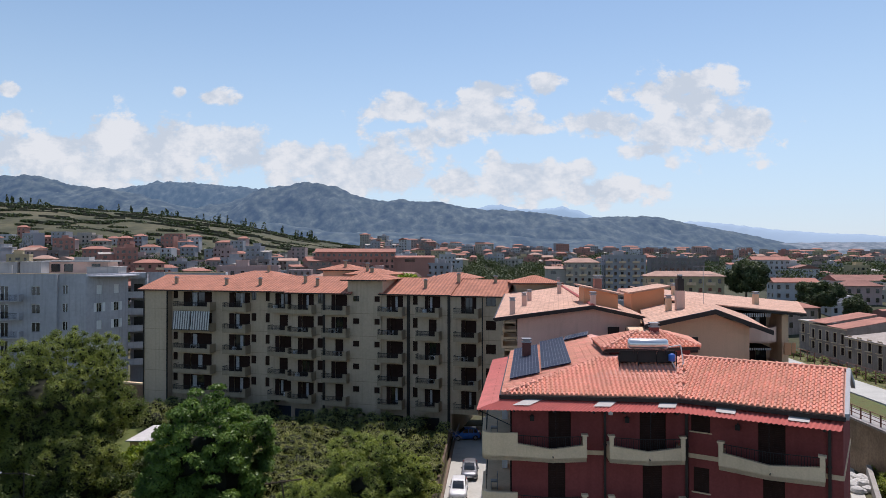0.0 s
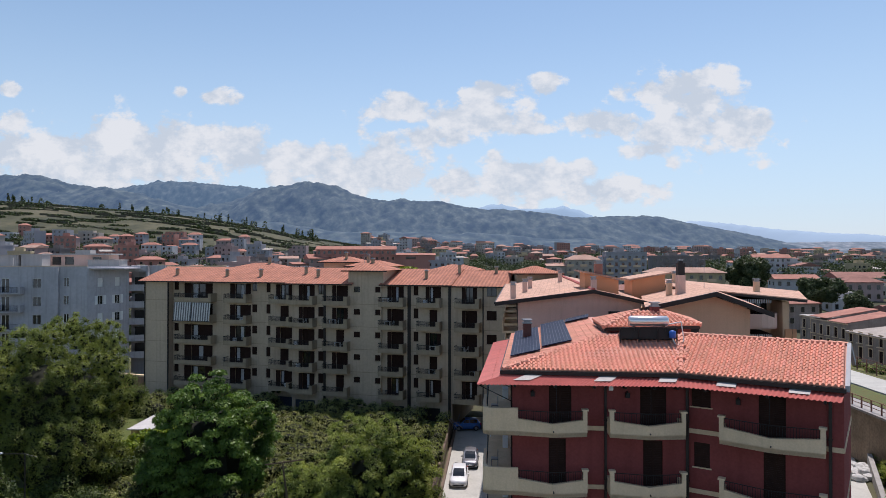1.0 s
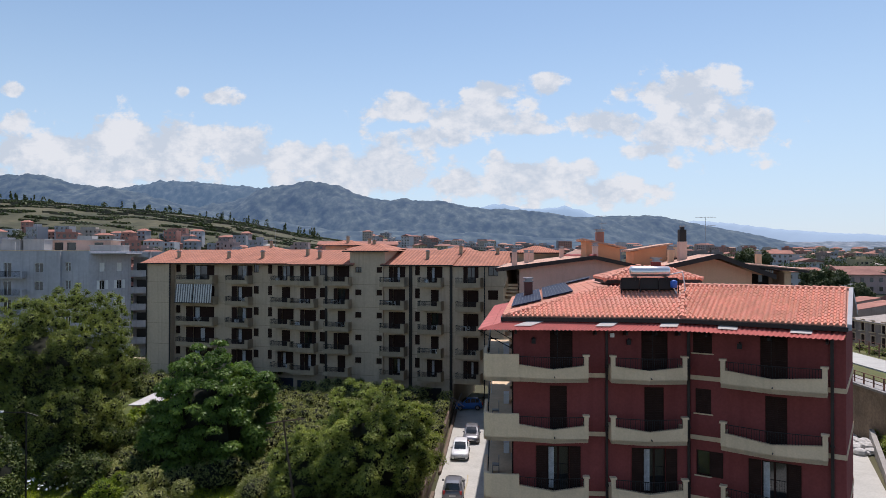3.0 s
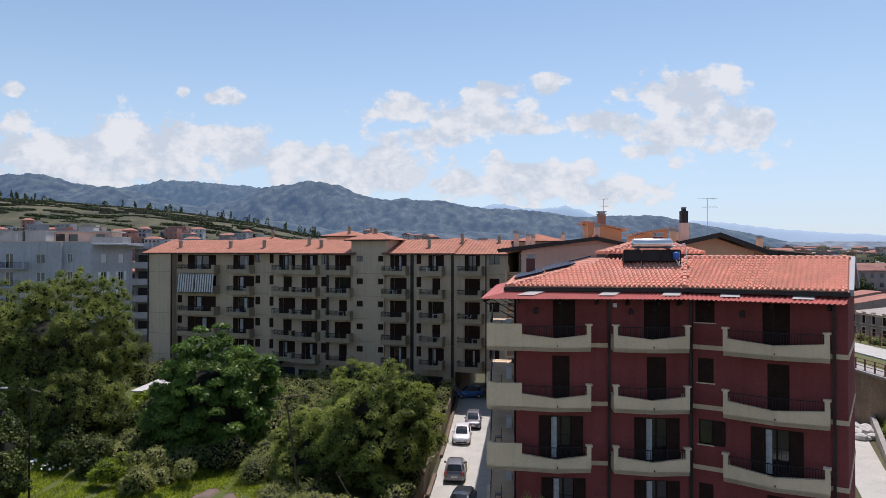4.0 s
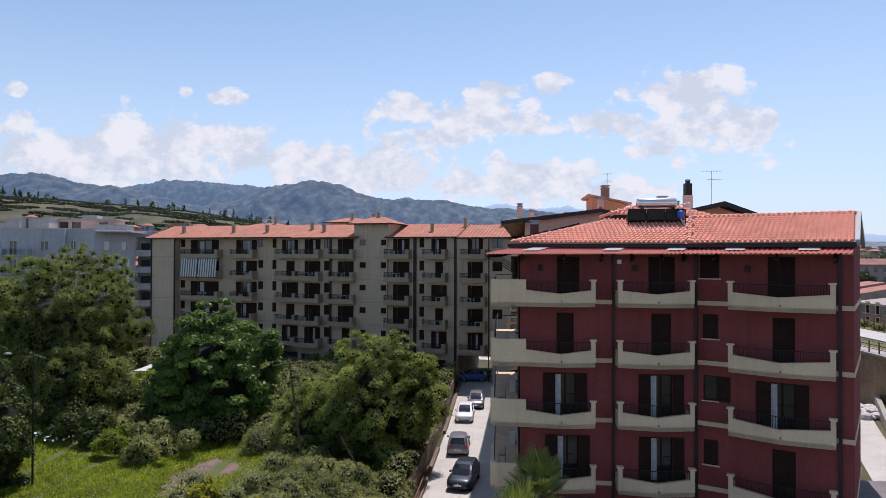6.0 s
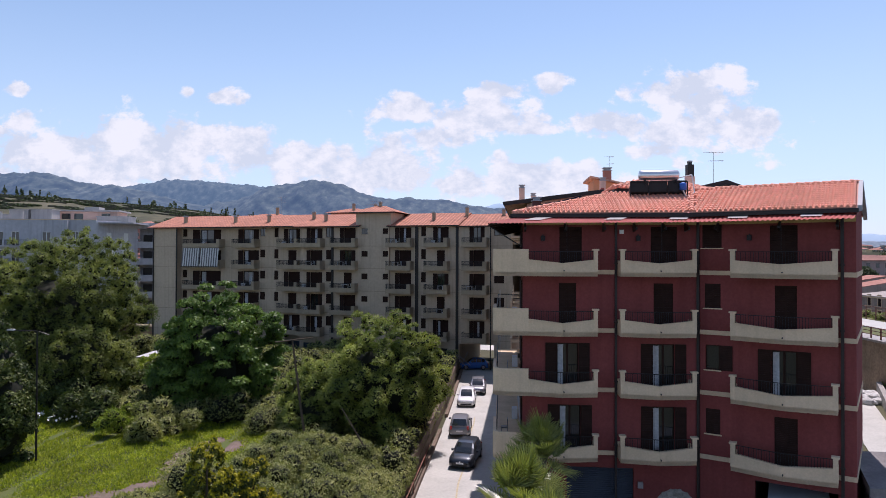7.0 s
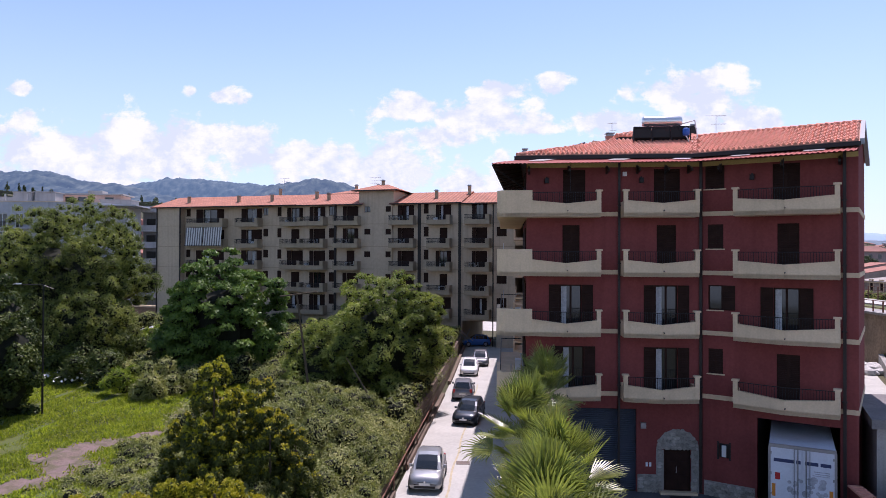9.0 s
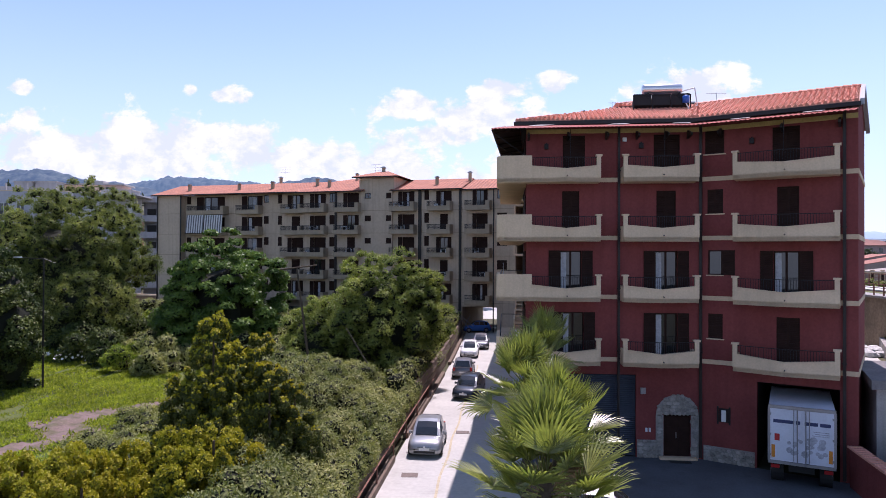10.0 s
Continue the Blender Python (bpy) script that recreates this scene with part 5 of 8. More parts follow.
for hs, F in ((gh, FG), (sh, F4)):
    for i, (a, b, z0, z1) in enumerate(hs):
        w, h = b - a, z1 - z0
        ob = part("window", Geo().box(a, .12, z0, a + .08, .18, z1).box(b - .08, .12, z0, b, .18, z1).box(a + w / 2 - .04, .12, z0, a + w / 2 + .04, .18, z1).box(a, .12, z1 - .08, b, .18, z1), WHITE, grey, m=F)
        closed = F is F4 and i not in (2, 3, 5)
        part("pane", Geo().box(a + .05, .14, z0, b - .05, .15, z1), WHITE if closed else GLASS, ob)
        part("sill", Geo().box(a - .15, -.1, z0 - .1, b + .15, .1, z0), GREY_WALL, ob)
        if not closed and F is F4:
            for x in (a - w * .55, b):
                part("shutter", Geo().box(x, -.05, z0, x + w * .52, -.01, z1), WHITE, ob)
for z in GROWS:
    ob = part("balcony", Geo().box(4.5, -1.3, z - 1.25, 12.5, 0, z - 1.05), GREY_WALL, grey, m=FG)
    r = Geo().box(4.5, -1.3, z - .1, 12.5, -1.26, z - .05)
    for k in range(60):
        r.box(4.5 + k * .134, -1.29, z - 1.05, 4.52 + k * .134, -1.27, z - .1)
    part("railing", r, IRON, ob)
    for x in (4.3, 8.2, 12.3):
        part("balcony_pier", Geo().box(x, -1.4, z - 1.25, x + .3, 0, z - .05), GREY_WALL, ob)
# the receding corner with recessed balconies
FB, LB = frame_at((-58.2, 121.5), (-52.5, 123))
part("corner_wall", Geo().box(0, 2.2, 0, LB, 2.5, 20.7).box(2.9, 0, 0, 3.2, 2.4, 20.7).box(0, 0, 19.6, 3.2, 2.4, 20.7), GREY_WALL, grey, m=FB)
for z in GROWS:
    ob = part("balcony", Geo().box(0, -.1, z - 1.3, 3.0, 2.2, z - 1.1).box(0, -.1, z - 1.1, 3.0, .02, z - .1), GREY_WALL, grey, m=FB)
    part("shutter_door", Geo().box(.6, 2.14, z - 1.1, 2.2, 2.2, z + 1.2), PIPE, ob)
    ob = part("balcony", Geo().box(3.4, .6, z - 1.3, 6.4, 2.2, z - 1.1), GREY_WALL, grey, m=FB)
    r = Geo().box(3.4, .6, z - .1, 6.4, .64, z - .05)
    for k in range(22):
        r.box(3.4 + k * .137, .6, z - 1.1, 3.42 + k * .137, .62, z - .1)
    part("railing", r, IRON, ob)
    part("shutter_door", Geo().box(4.2, 2.14, z - 1.1, 5.2, 2.2, z + 1.1), PIPE, ob)
    gg = Geo()
    for k in range(4):
        gg.box(3.5 + k * .5, .5, z - .9 + .2 * (k % 2), 3.9 + k * .5, .53, z + .2)
    solid("laundry", gg, WHITE, "white laundry hung out on a balcony", "laundry", "laundry on the balconies", m=FB)
# roof terraces
PALE = mat("pale_plaster", (.40, .385, .37), .9, var=.1, scale=.5, streak=.3)
for x0, x1, y0, y1, z in ((7, 10, 3, 6, 22.6), (10.3, 13.8, 3.5, 6.5, 22.7), (2, 6.5, 6, 9, 21.9), (20, 25.5, 7, 11, 21.7)):
    part("roof_room", Geo().box(x0, y0, 20.4, x1, y1, z).box(x0 - .15, y0 - .15, z, x1 + .15, y1 + .15, z + .12), PALE, grey, m=FG)
pent = part("penthouse", Geo().box(12.4, 8.2, 20.4, 23.2, 13, 22.7), PEACH_WALL, grey, "peach plastered penthouse on the flat roof", m=FG)
part("roof_slab", Geo().box(11.9, 7.6, 22.7, 23.8, 13.4, 22.95).box(17, 9, 22.95, 19.6, 11.5, 23.6), PALE, pent)
for x in (13.4, 15.6, 20.4):
    part("opening", Geo().box(x, 8.14, 20.9, x + 1.5, 8.2, 22.3), GLASS, pent)
for x in (6, 9.5):
    part("pergola_post", Geo().box(x, 2, 20.4, x + .25, 2.25, 22.2), PALE, grey, m=FG)
g2 = thing("grey_house_wing", frame_at((-55, 128), (-44, 131))[0], "grey plastered house wing with a flat roof", "house")
part("body", Geo().box(0, 0, 0, 12, 9, 20.4), GREY_WALL, g2)
# flush dark panel: the shade of a recess put into colour
part("loggia", Geo().box(1.2, -.02, 17.6, 6.5, .3, 19.6), PIPE, g2)
part("parapet", Geo().box(-.05, -.06, 20.4, 12.05, .3, 20.6), CREAM, g2)
g3 = thing("low_brown_wall", frame_at((-56, 108), (-46, 104.5))[0], "low brown brick wall with a pale coping", "wall")
part("body", Geo().box(0, 0, 0, 11, .4, 3.2), mat("brown_brick", (.25, .15, .10), .9, var=.25, scale=3), g3)
part("coping", Geo().box(-.1, -.1, 3.2, 11.1, .5, 3.45), CREAM, g3)

# ---- trees and thickets ----
rng_np = np.random.RandomState(7)


def unit(v):
    return v / (np.linalg.norm(v, axis=1, keepdims=True) + 1e-9)


def leaf_mesh(name, pts, out, size, material, aspect=.5, droop=.3, spread=.9, size_var=.5, flat_=.35, cores=None, grow=.35, core_mat=None, ruffle=.42):
    """Many pointed leaves at pts, laid like shingles on the clumps; cores: solid hearts (x, y, z, r, squash),
    near-black unless core_mat is given.
    """
    n = len(pts)
    d = out * grow + rng_np.normal(0, spread, (n, 3))
    d[:, 2] -= droop
    d = unit(d)
    face = out + np.array([0, 0, flat_]) + rng_np.normal(0, ruffle, (n, 3))
    s = unit(np.cross(d, face))
    l = (size * (1 + rng_np.uniform(-size_var, size_var, n)))[:, None]
    base = pts - d * l * .5
    v = np.stack([base, base + d * l * .45 + s * l * aspect * .5, base + d * l, base + d * l * .45 - s * l * aspect * .5], 1).reshape(-1, 3)
    q = np.arange(4 * n).reshape(-1, 4)
    if not cores:
        return fast_mesh(name, v, q, material)
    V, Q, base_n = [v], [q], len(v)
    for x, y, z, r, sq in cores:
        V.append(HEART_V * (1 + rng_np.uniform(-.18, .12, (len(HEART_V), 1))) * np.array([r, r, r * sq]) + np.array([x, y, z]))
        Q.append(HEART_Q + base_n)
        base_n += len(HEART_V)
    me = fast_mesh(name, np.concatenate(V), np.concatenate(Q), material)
    me.materials.append(core_mat or CROWN_SHADE)
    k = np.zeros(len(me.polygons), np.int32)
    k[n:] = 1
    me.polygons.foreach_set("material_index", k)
    return me


def heart():
    """A ball of 6 x 9 four-sided faces."""
    vs, qs = [], []
    t = np.linspace(-1, 1, 4)
    for axis in range(3):
        for sg in (-1, 1):
            n0 = len(vs)
            for i in t:
                for j in t:
                    p = [0, 0, 0]
                    p[axis], p[(axis + 1) % 3], p[(axis + 2) % 3] = sg, math.tan(i * .785) * sg, math.tan(j * .785)
                    vs.append(p)
            qs += [(n0 + i * 4 + j, n0 + (i + 1) * 4 + j, n0 + (i + 1) * 4 + j + 1, n0 + i * 4 + j + 1) for i in range(3) for j in range(3)]
    return unit(np.array(vs, float)), np.array(qs)


HEART_V, HEART_Q = heart()
# near-black fill of the crown hearts: shade between the leaves put into colour
CROWN_SHADE = mat("crown_shade", (.014, .016, .008), .95, var=.3, scale=3)


def hearts(lumps, f, origin=(0, 0, 0)):
    return [(x - origin[0], y - origin[1], z - origin[2], r * f, q) for x, y, z, r, q in lumps]


def shell(lumps, per_m2, inner=.72, under=-1.0):
    """Points and outward directions on the outer skins of overlapping balls (x, y, z, r, squash); under: how far the skin goes round below."""
    P, O = [], []
    L = np.array(lumps)
    for i, (x, y, z, r, q) in enumerate(lumps):
        n = int(4 * math.pi * r * r * per_m2)
        d = rng_np.normal(0, 1, (n, 3))
        d /= np.linalg.norm(d, axis=1, keepdims=True)
        d = d[d[:, 2] > under + rng_np.uniform(-.25, .25, n)]
        n = len(d)
        rr = r * (1 - (1 - inner) * rng_np.uniform(0, 1, n) ** 1.6 + .1 * rng_np.normal(0, 1, n))
        p = d * rr[:, None] * np.array([1, 1, q]) + np.array([x, y, z])
        keep = np.ones(n, bool)
        near = np.hypot(L[:, 0] - x, L[:, 1] - y) < (L[:, 3] + r) * 1.15
        near &= abs(L[:, 2] - z) < (L[:, 3] + r) * 1.15
        near[i] = False
        for X, Y, Z, R, Q in L[near]:
            e = (p - np.array([X, Y, Z])) / np.array([1, 1, Q])
            keep &= (e ** 2).sum(1) > (R * .74) ** 2
        P.append(p[keep])
        O.append(d[keep])
    return np.concatenate(P), np.concatenate(O)


def boughs(cx, cy, cz, rx, rz, n, r0, r1, seed, squash=.6, low=-.75, deep=.68):
    """Pads of leaves held out all round a crown of uneven outline, the larger ones lower."""
    r = random.Random(seed)
    out = []
    for k in range(n):
        c = low + (1 - low) * (k + r.random()) / n
        a = k * 2.39996 + r.uniform(-.5, .5)
        h = math.sqrt(max(1 - c * c, 0))
        d = Vector((h * math.cos(a), h * math.sin(a), c))
        f = (.9 + .34 * noise.noise((d.x * 1.9 + seed, d.y * 1.9, d.z * 1.9))) * r.uniform(deep, 1.03)
        rr = r.uniform(r0, r1) * (1.15 - .3 * c)
        out.append((cx + d.x * (rx * f - rr * .5), cy + d.y * (rx * f - rr * .5), cz + d.z * (rz * f - rr * .4), rr, squash * r.uniform(.8, 1.2)))
    return out


def lumps_in(cx, cy, cz, rx, rz, n, r0, r1, seed, ry=None, squash=.85, low=-.9):
    r = random.Random(seed)
    out = []
    for k in range(n):
        while True:
            a, b, c = r.uniform(-1, 1), r.uniform(-1, 1), r.uniform(low, 1)
            m = a * a + b * b + c * c
            if .25 < m < 1:
                break
        rr = r.uniform(r0, r1)
        f = 1 - rr / max(rx, rr * 2.2) * .55
        out.append((cx + a * rx * f, cy + b * (ry or rx) * f, cz + c * rz * f, rr, squash))
    return out


def leafy(name, col, col2, tl=.35, isl=.45, rough=.55):
    return mat(name, col, rough, var=.25, scale=.35, fine=3, col2=col2, per_island=isl, translucent=tl, spec=.16)


LEAF_DARK = leafy("glossy_dark_leaf", (0.068, .126, .026), (0.123, .19, .040), .24, .25, rough=.42)
LEAF_OLIVE = leafy("feathery_leaf", (0.119, .148, .042), (0.220, .24, .066), .28, .25)
LEAF_MID = leafy("mid_green_leaf", (0.152, .195, .048), (0.253, .28, .068), .26, .25)
LEAF_IVY = leafy("creeper_leaf", (0.182, .205, .070), (0.297, .295, .122), .24, .3)
LEAF_GOLD = leafy("golden_tip_leaf", (.37, .315, .020), (.27, .26, .020), .28, .2)
LEAF_CYPRESS = leafy("cypress_spray", (.060, .076, .015), (.10, .108, .019), .2, .2)
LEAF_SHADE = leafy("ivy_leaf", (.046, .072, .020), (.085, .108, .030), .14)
LEAF_LIME = leafy("fresh_leaf", (.20, .26, .03), (.16, .22, .03), .3)
LEAF_FAR = leafy("far_leaf", (.050, .072, .030), (.082, .100, .044), .1, .35)
LEAF_PALM = mat("palm_leaf", (.225, .245, .072), .33, var=.3, scale=1.5, fine=6, per_island=.25, translucent=.34, spec=.6)
SPRAY_GREEN = mat("dense_cypress_spray", (.062, .076, .015), .9, var=.45, scale=2.5, fine=22, bump=1.0, bump_scale=40)
SPRAY_GOLD = mat("dense_golden_spray", (.21, .19, .018), .9, var=.45, scale=2.5, fine=22, bump=1.0, bump_scale=40)
SPRAY_LIME = mat("dense_lime_spray", (.085, .105, .016), .9, var=.45, scale=2.5, fine=22, bump=1.0, bump_scale=40)
DRY_PALM = mat("dry_palm_leaf", (.28, .2, .1), .8, var=.3, per_island=.3)


def tree(name, base, lumps, leaf, size, per_m2, label, category="tree", trunk=.28, limbs=9, aspect=.5, spread=.9, inner=.7, droop=.3, group="", core=.62, under=-1.0, flat_=.35, ruffle=.42, heart_of=()):
    ob = thing(name, base, label, category, group)
    b = Vector(base)
    g = Geo()
    c = Vector(np.mean([l[:3] for l in lumps], axis=0)) - b
    fork = Vector((c.x * .4, c.y * .4, max(c.z * .45, .6)))
    g.tube((0, 0, -.3), fork, trunk, trunk * .7, k=9)
    for l in sorted(lumps, key=lambda q: -q[3])[:limbs]:
        e = Vector(l[:3]) - b
        m_ = fork.lerp(e, .5) + Vector((0, 0, -.3))
        g.tube(fork, m_, trunk * .5, trunk * .32, k=6)
        g.tube(m_, e, trunk * .32, trunk * .1, k=5)
        for k in range(3):
            tip = e + Vector((random.uniform(-1, 1), random.uniform(-1, 1), random.uniform(.1, 1))) * l[3] * .8
            g.tube(m_.lerp(e, .6), tip, trunk * .14, trunk * .04, k=4)
    part("trunk", g, BARK, ob)
    p, o = shell(lumps, per_m2, inner, under)
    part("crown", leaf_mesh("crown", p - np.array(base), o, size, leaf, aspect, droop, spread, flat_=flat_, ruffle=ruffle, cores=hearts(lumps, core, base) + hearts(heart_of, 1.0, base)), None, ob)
    return ob


tree("feathery_tree", (-36.5, 62, 1.2), boughs(-36.6, 62, 8.8, 7.6, 7.6, 420, .45, .95, 3, .95, low=-.85, deep=.72) + boughs(-36.4, 62, 9.4, 7.3, 7.4, 320, .28, .55, 33, 1.1, low=-.1, deep=.9) + boughs(-45, 61, 8, 5.0, 6.4, 90, .5, 1.0, 31, .9) + boughs(-33.0, 58, 5.4, 4.2, 4.4, 130, .4, .8, 36, .95),
     LEAF_OLIVE, .2, 80, "tall feathery olive-green tree with an open crown", trunk=.42, limbs=60, aspect=.32, inner=.4, spread=.85, core=.4, under=-.4, flat_=.5, droop=.05, heart_of=[(-36.8, 62, 7.2, 4.6, 1.1), (-34, 58.5, 4.4, 3.0, 1.0), (-44, 61.5, 6, 3.4, 1.2)])
tree("broadleaf_tree", (-20.2, 57.4, 1.2), boughs(-20.4, 57.4, 6.0, 5.5, 6.2, 240, .45, .9, 4, .7, low=-.95, deep=.78), LEAF_DARK, .26, 84, "dense dark green broadleaf tree in the garden",
     aspect=.5, inner=.75, spread=.5, core=.5, under=-.2, flat_=.6, droop=.55, ruffle=.3, limbs=24, heart_of=[(-20.4, 57.4, 5.4, 3.0, 1.15)])
tree("garden_tree", (-5.3, 49, 1.0), boughs(-5.3, 49.2, 5.4, 5.1, 5.3, 300, .35, .75, 5, .8, low=-.9, deep=.76) + boughs(-2.9, 49, 7.4, 2.3, 2.4, 60, .3, .6, 45, .8), LEAF_MID, .16, 130, "round mid-green garden tree above the creepers",
     aspect=.4, inner=.62, core=.45, under=-.25, flat_=.6, ruffle=.4, limbs=24, heart_of=[(-5.3, 49.2, 4.8, 2.8, 1.1)])
tree("garden_tree", (-10.0, 50.5, 1.0), boughs(-10.3, 50.5, 3.7, 3.5, 3.3, 130, .35, .7, 6, .8, deep=.75), LEAF_MID, .16, 125, "smaller mid-green garden tree above the creepers", aspect=.4, inner=.62, core=.45, under=-.3, flat_=.6, heart_of=[(-10.3, 50.5, 3.2, 2.2, 1.0)])
tree("hedge_tree", (-30.2, 42, 1.1), boughs(-30.3, 42, 5.4, 3.4, 5.4, 150, .35, .75, 8, .8, low=-1, deep=.8), LEAF_SHADE, .17, 130, "tall dark ivy-clad tree beside the lawn", aspect=.65, core=.6, under=-.6, heart_of=[(-30.3, 42, 5.0, 2.4, 1.8)])
tree("dark_shrub", (-30.0, 55, 1.3), lumps_in(-29, 56, 2.6, 5.6, 2.8, 26, .8, 1.4, 9), LEAF_SHADE, .24, 66, "dark shrub under the tall tree", "shrub", trunk=.12)
tree("dark_shrub", (-24, 62, 1.3), lumps_in(-25, 62, 3.0, 4.2, 3.4, 22, .8, 1.5, 19), LEAF_SHADE, .26, 60, "dark shrub between two tall trees", "shrub", trunk=.12)
tree("fern_shrub", (-25.2, 50, 1.3), lumps_in(-25.2, 50, 2.2, 2.0, 1.5, 12, .4, .8, 10), LEAF_LIME, .3, 75, "bright fern-like shrub at the edge of the lawn", "shrub", trunk=.08, aspect=.22)
tree("fern_shrub", (-21.5, 49.4, 1.2), lumps_in(-21.8, 49.4, 2.2, 2.8, 1.6, 16, .5, .9, 11), LEAF_IVY, .26, 75, "grey-green shrub at the edge of the lawn", "shrub", trunk=.08, aspect=.3)
tree("lime_shrub", (-30.8, 69, 1.3), boughs(-30.8, 69, 2.5, 3.4, 2.1, 60, .4, .8, 12), LEAF_LIME, .3, 50, "bright green shrub behind the trees", "shrub", trunk=.12)


def sprays(ob, b, lobes, per, size, gold, tip_from, inner_mat):
    """Conifer foliage: green sprays all round each lobe, golden new growth on the lit upper ends."""
    p, o = shell(lobes, per, .78)
    top = o[:, 2] + rng_np.normal(0, .16, len(o))
    lo, hi = p[:, 2].min(), p[:, 2].max()
    high = (p[:, 2] - lo) / (hi - lo)
    tip = top > np.interp(high, [0, 1], tip_from)
    up = o * .75 + np.array([0, 0, .35])
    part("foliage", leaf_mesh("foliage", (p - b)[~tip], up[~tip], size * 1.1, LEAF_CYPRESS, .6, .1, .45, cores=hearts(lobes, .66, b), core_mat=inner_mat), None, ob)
    part("new_growth", leaf_mesh("new_growth", (p - b)[tip], up[tip], size * 1.3, gold, .75, -.2, .4), None, ob, "golden-yellow new growth")


def cypress(name, base, spires, label, size=.085, per=330, lobe=.42):
    """Golden cypress: spires (x, y, top, radius) built of many drooping lobes of sprays."""
    ob = thing(name, base, label, "conifer")
    b = np.array(base)
    r_ = random.Random(int(abs(base[0]) * 100))
    lobes = []
    for x, y, top, r in spires:
        h = top - b[2]
        n = int(6.0 * r * h / lobe)
        for k in range(n):
            f = 1 - r_.random() ** .64
            a = r_.uniform(0, 2 * math.pi)
            prof = (1 - f * .97) ** .54 * min(f * 6 + .7, 1)
            rr = max(r * prof - lobe * .25, 0) * r_.uniform(.9, 1.06)
            s_ = lobe * r_.uniform(.5, 1.15) * (.7 + .4 * (1 - f))
            lobes.append((x + rr * math.cos(a), y + rr * math.sin(a), b[2] + h * f * .94 + .1, s_, 1.35))
        part("trunk", Geo().tube((x - b[0], y - b[1], -.2), (x - b[0], y - b[1], h * .8), .12, .03, k=6), BARK, ob)
    sprays(ob, b, lobes, per, size, LEAF_GOLD, (1.7, -.1), SPRAY_GREEN)
    return ob


cypress("golden_cypress", (-9.0, 24.4, .95), [(-9.2, 24.3, 8.35, 1.6), (-7.6, 24.8, 7.5, 1.5), (-8.5, 24.2, 7.0, 1.7), (-8.8, 23.4, 6.3, 1.9), (-7.0, 24.0, 6.4, 1.6), (-10.3, 24.4, 5.9, 1.6), (-6.2, 24.6, 5.6, 1.3)], "golden-tipped cypress with several spires", lobe=.23, size=.075)


def dome_shrub(base, domes, label, tips, inner_mat):
    """Rounded golden cypress shrubs: domes (x, y, top, radius) set with small upright lobes."""
    ob = thing("golden_shrub", base, label, "shrub", "golden shrubs")
    b = np.array(base)
    r_ = random.Random(int(abs(base[0]) * 10))
    lobes = []
    for x, y, top, r in domes:
        part("trunk", Geo().tube((x - b[0], y - b[1], -.2), (x - b[0], y - b[1], top - b[2] - .6), .1, .04, k=5), BARK, ob)
        for k in range(int(52 * r)):
            a, c = r_.uniform(0, 2 * math.pi), r_.random() ** .85
            e = math.acos(1 - 1.15 * c)
            s_ = r_.uniform(.12, .24)
            h = (top - b[2]) * .5
            q = r * r_.uniform(.86, 1.06)
            lobes.append((x + q * math.sin(e) * math.cos(a), y + q * math.sin(e) * math.sin(a), top - h + (h - s_) * math.cos(e) * q / r, s_, 1.3))
    sprays(ob, b, lobes, 620, .058, LEAF_GOLD, tips, inner_mat)
    return ob


dome_shrub((-11.6, 20.0, .9), [(-13.7, 20.2, 3.9, 1.3), (-12.1, 20.2, 4.15, 1.3), (-10.8, 20.5, 4.2, 1.2), (-12.9, 18.9, 3.7, 1.4), (-11.2, 19.1, 3.8, 1.4), (-14.7, 19.4, 3.5, 1.3), (-9.8, 19.5, 3.5, 1.1)], "rounded golden cypress shrub beside the path", (-.75, -1.4), SPRAY_GOLD)
dome_shrub((-8.4, 20.9, .9), [(-9.0, 21.1, 4.65, 1.15), (-7.9, 20.8, 4.75, 1.2), (-8.5, 20.1, 4.2, 1.3), (-7.2, 21.2, 4.1, 1.0)], "rounded yellow-green cypress shrub", (.2, -.8), SPRAY_LIME)

shed2 = thing("garden_shed", (-33.6, 75.4, 1.0), "low garden shed with a flat pale roof among the trees", "shed")
part("wall", Geo().box(-1.1, -2.4, -.2, 1.2, 2.8, 2.3), CREAM, shed2)
part("roof", Geo().prism([(-1.4, -2.8), (1.3, -2.8), (1.8, 3.2), (-.9, 3.2)], [2.3, 2.3, 2.5, 2.5], [2.42, 2.42, 2.62, 2.62]), mat("pale_roof_slab", (.5, .48, .46), .9, var=.15, stain=.3), shed2, "flat pale roof slab")

# creepers and brambles over the garden
tl = []
r = random.Random(21)
for k in range(330):
    y = r.uniform(52, 89)
    x = along_road(y) - 1.6 - r.uniform(0, 1) ** .8 * 29
    rr = r.uniform(.9, 1.9)
    tl.append((x, y, 1.0 + r.uniform(.2, 1.0) + .5 * math.sin(x * .35) * math.sin(y * .3), rr, .75))
for y in np.arange(40, 84, 1.6):
    tl.append((along_road(y) - 1.25, float(y), 1.75 + r.uniform(0, .7), r.uniform(.7, 1.1), .9))
for k in range(110):
    x, y = r.uniform(-54, -24), r.uniform(66, 93)
    c = (x, y, 1.2 + r.uniform(.2, 1.6), r.uniform(1.0, 2.0), .8)
    if not (-38.5 < x < -29.5 and 67 < y < 81):
        tl.append(c)
tl += [(q[0] + r.uniform(-1, 1) * q[3], q[1] + r.uniform(-1, 1) * q[3], q[2] + q[3] * .62, q[3] * r.uniform(.25, .45), .8) for q in tl for k in (0, 1, 2)]
p, o = shell(tl, 40, .8, -.3)
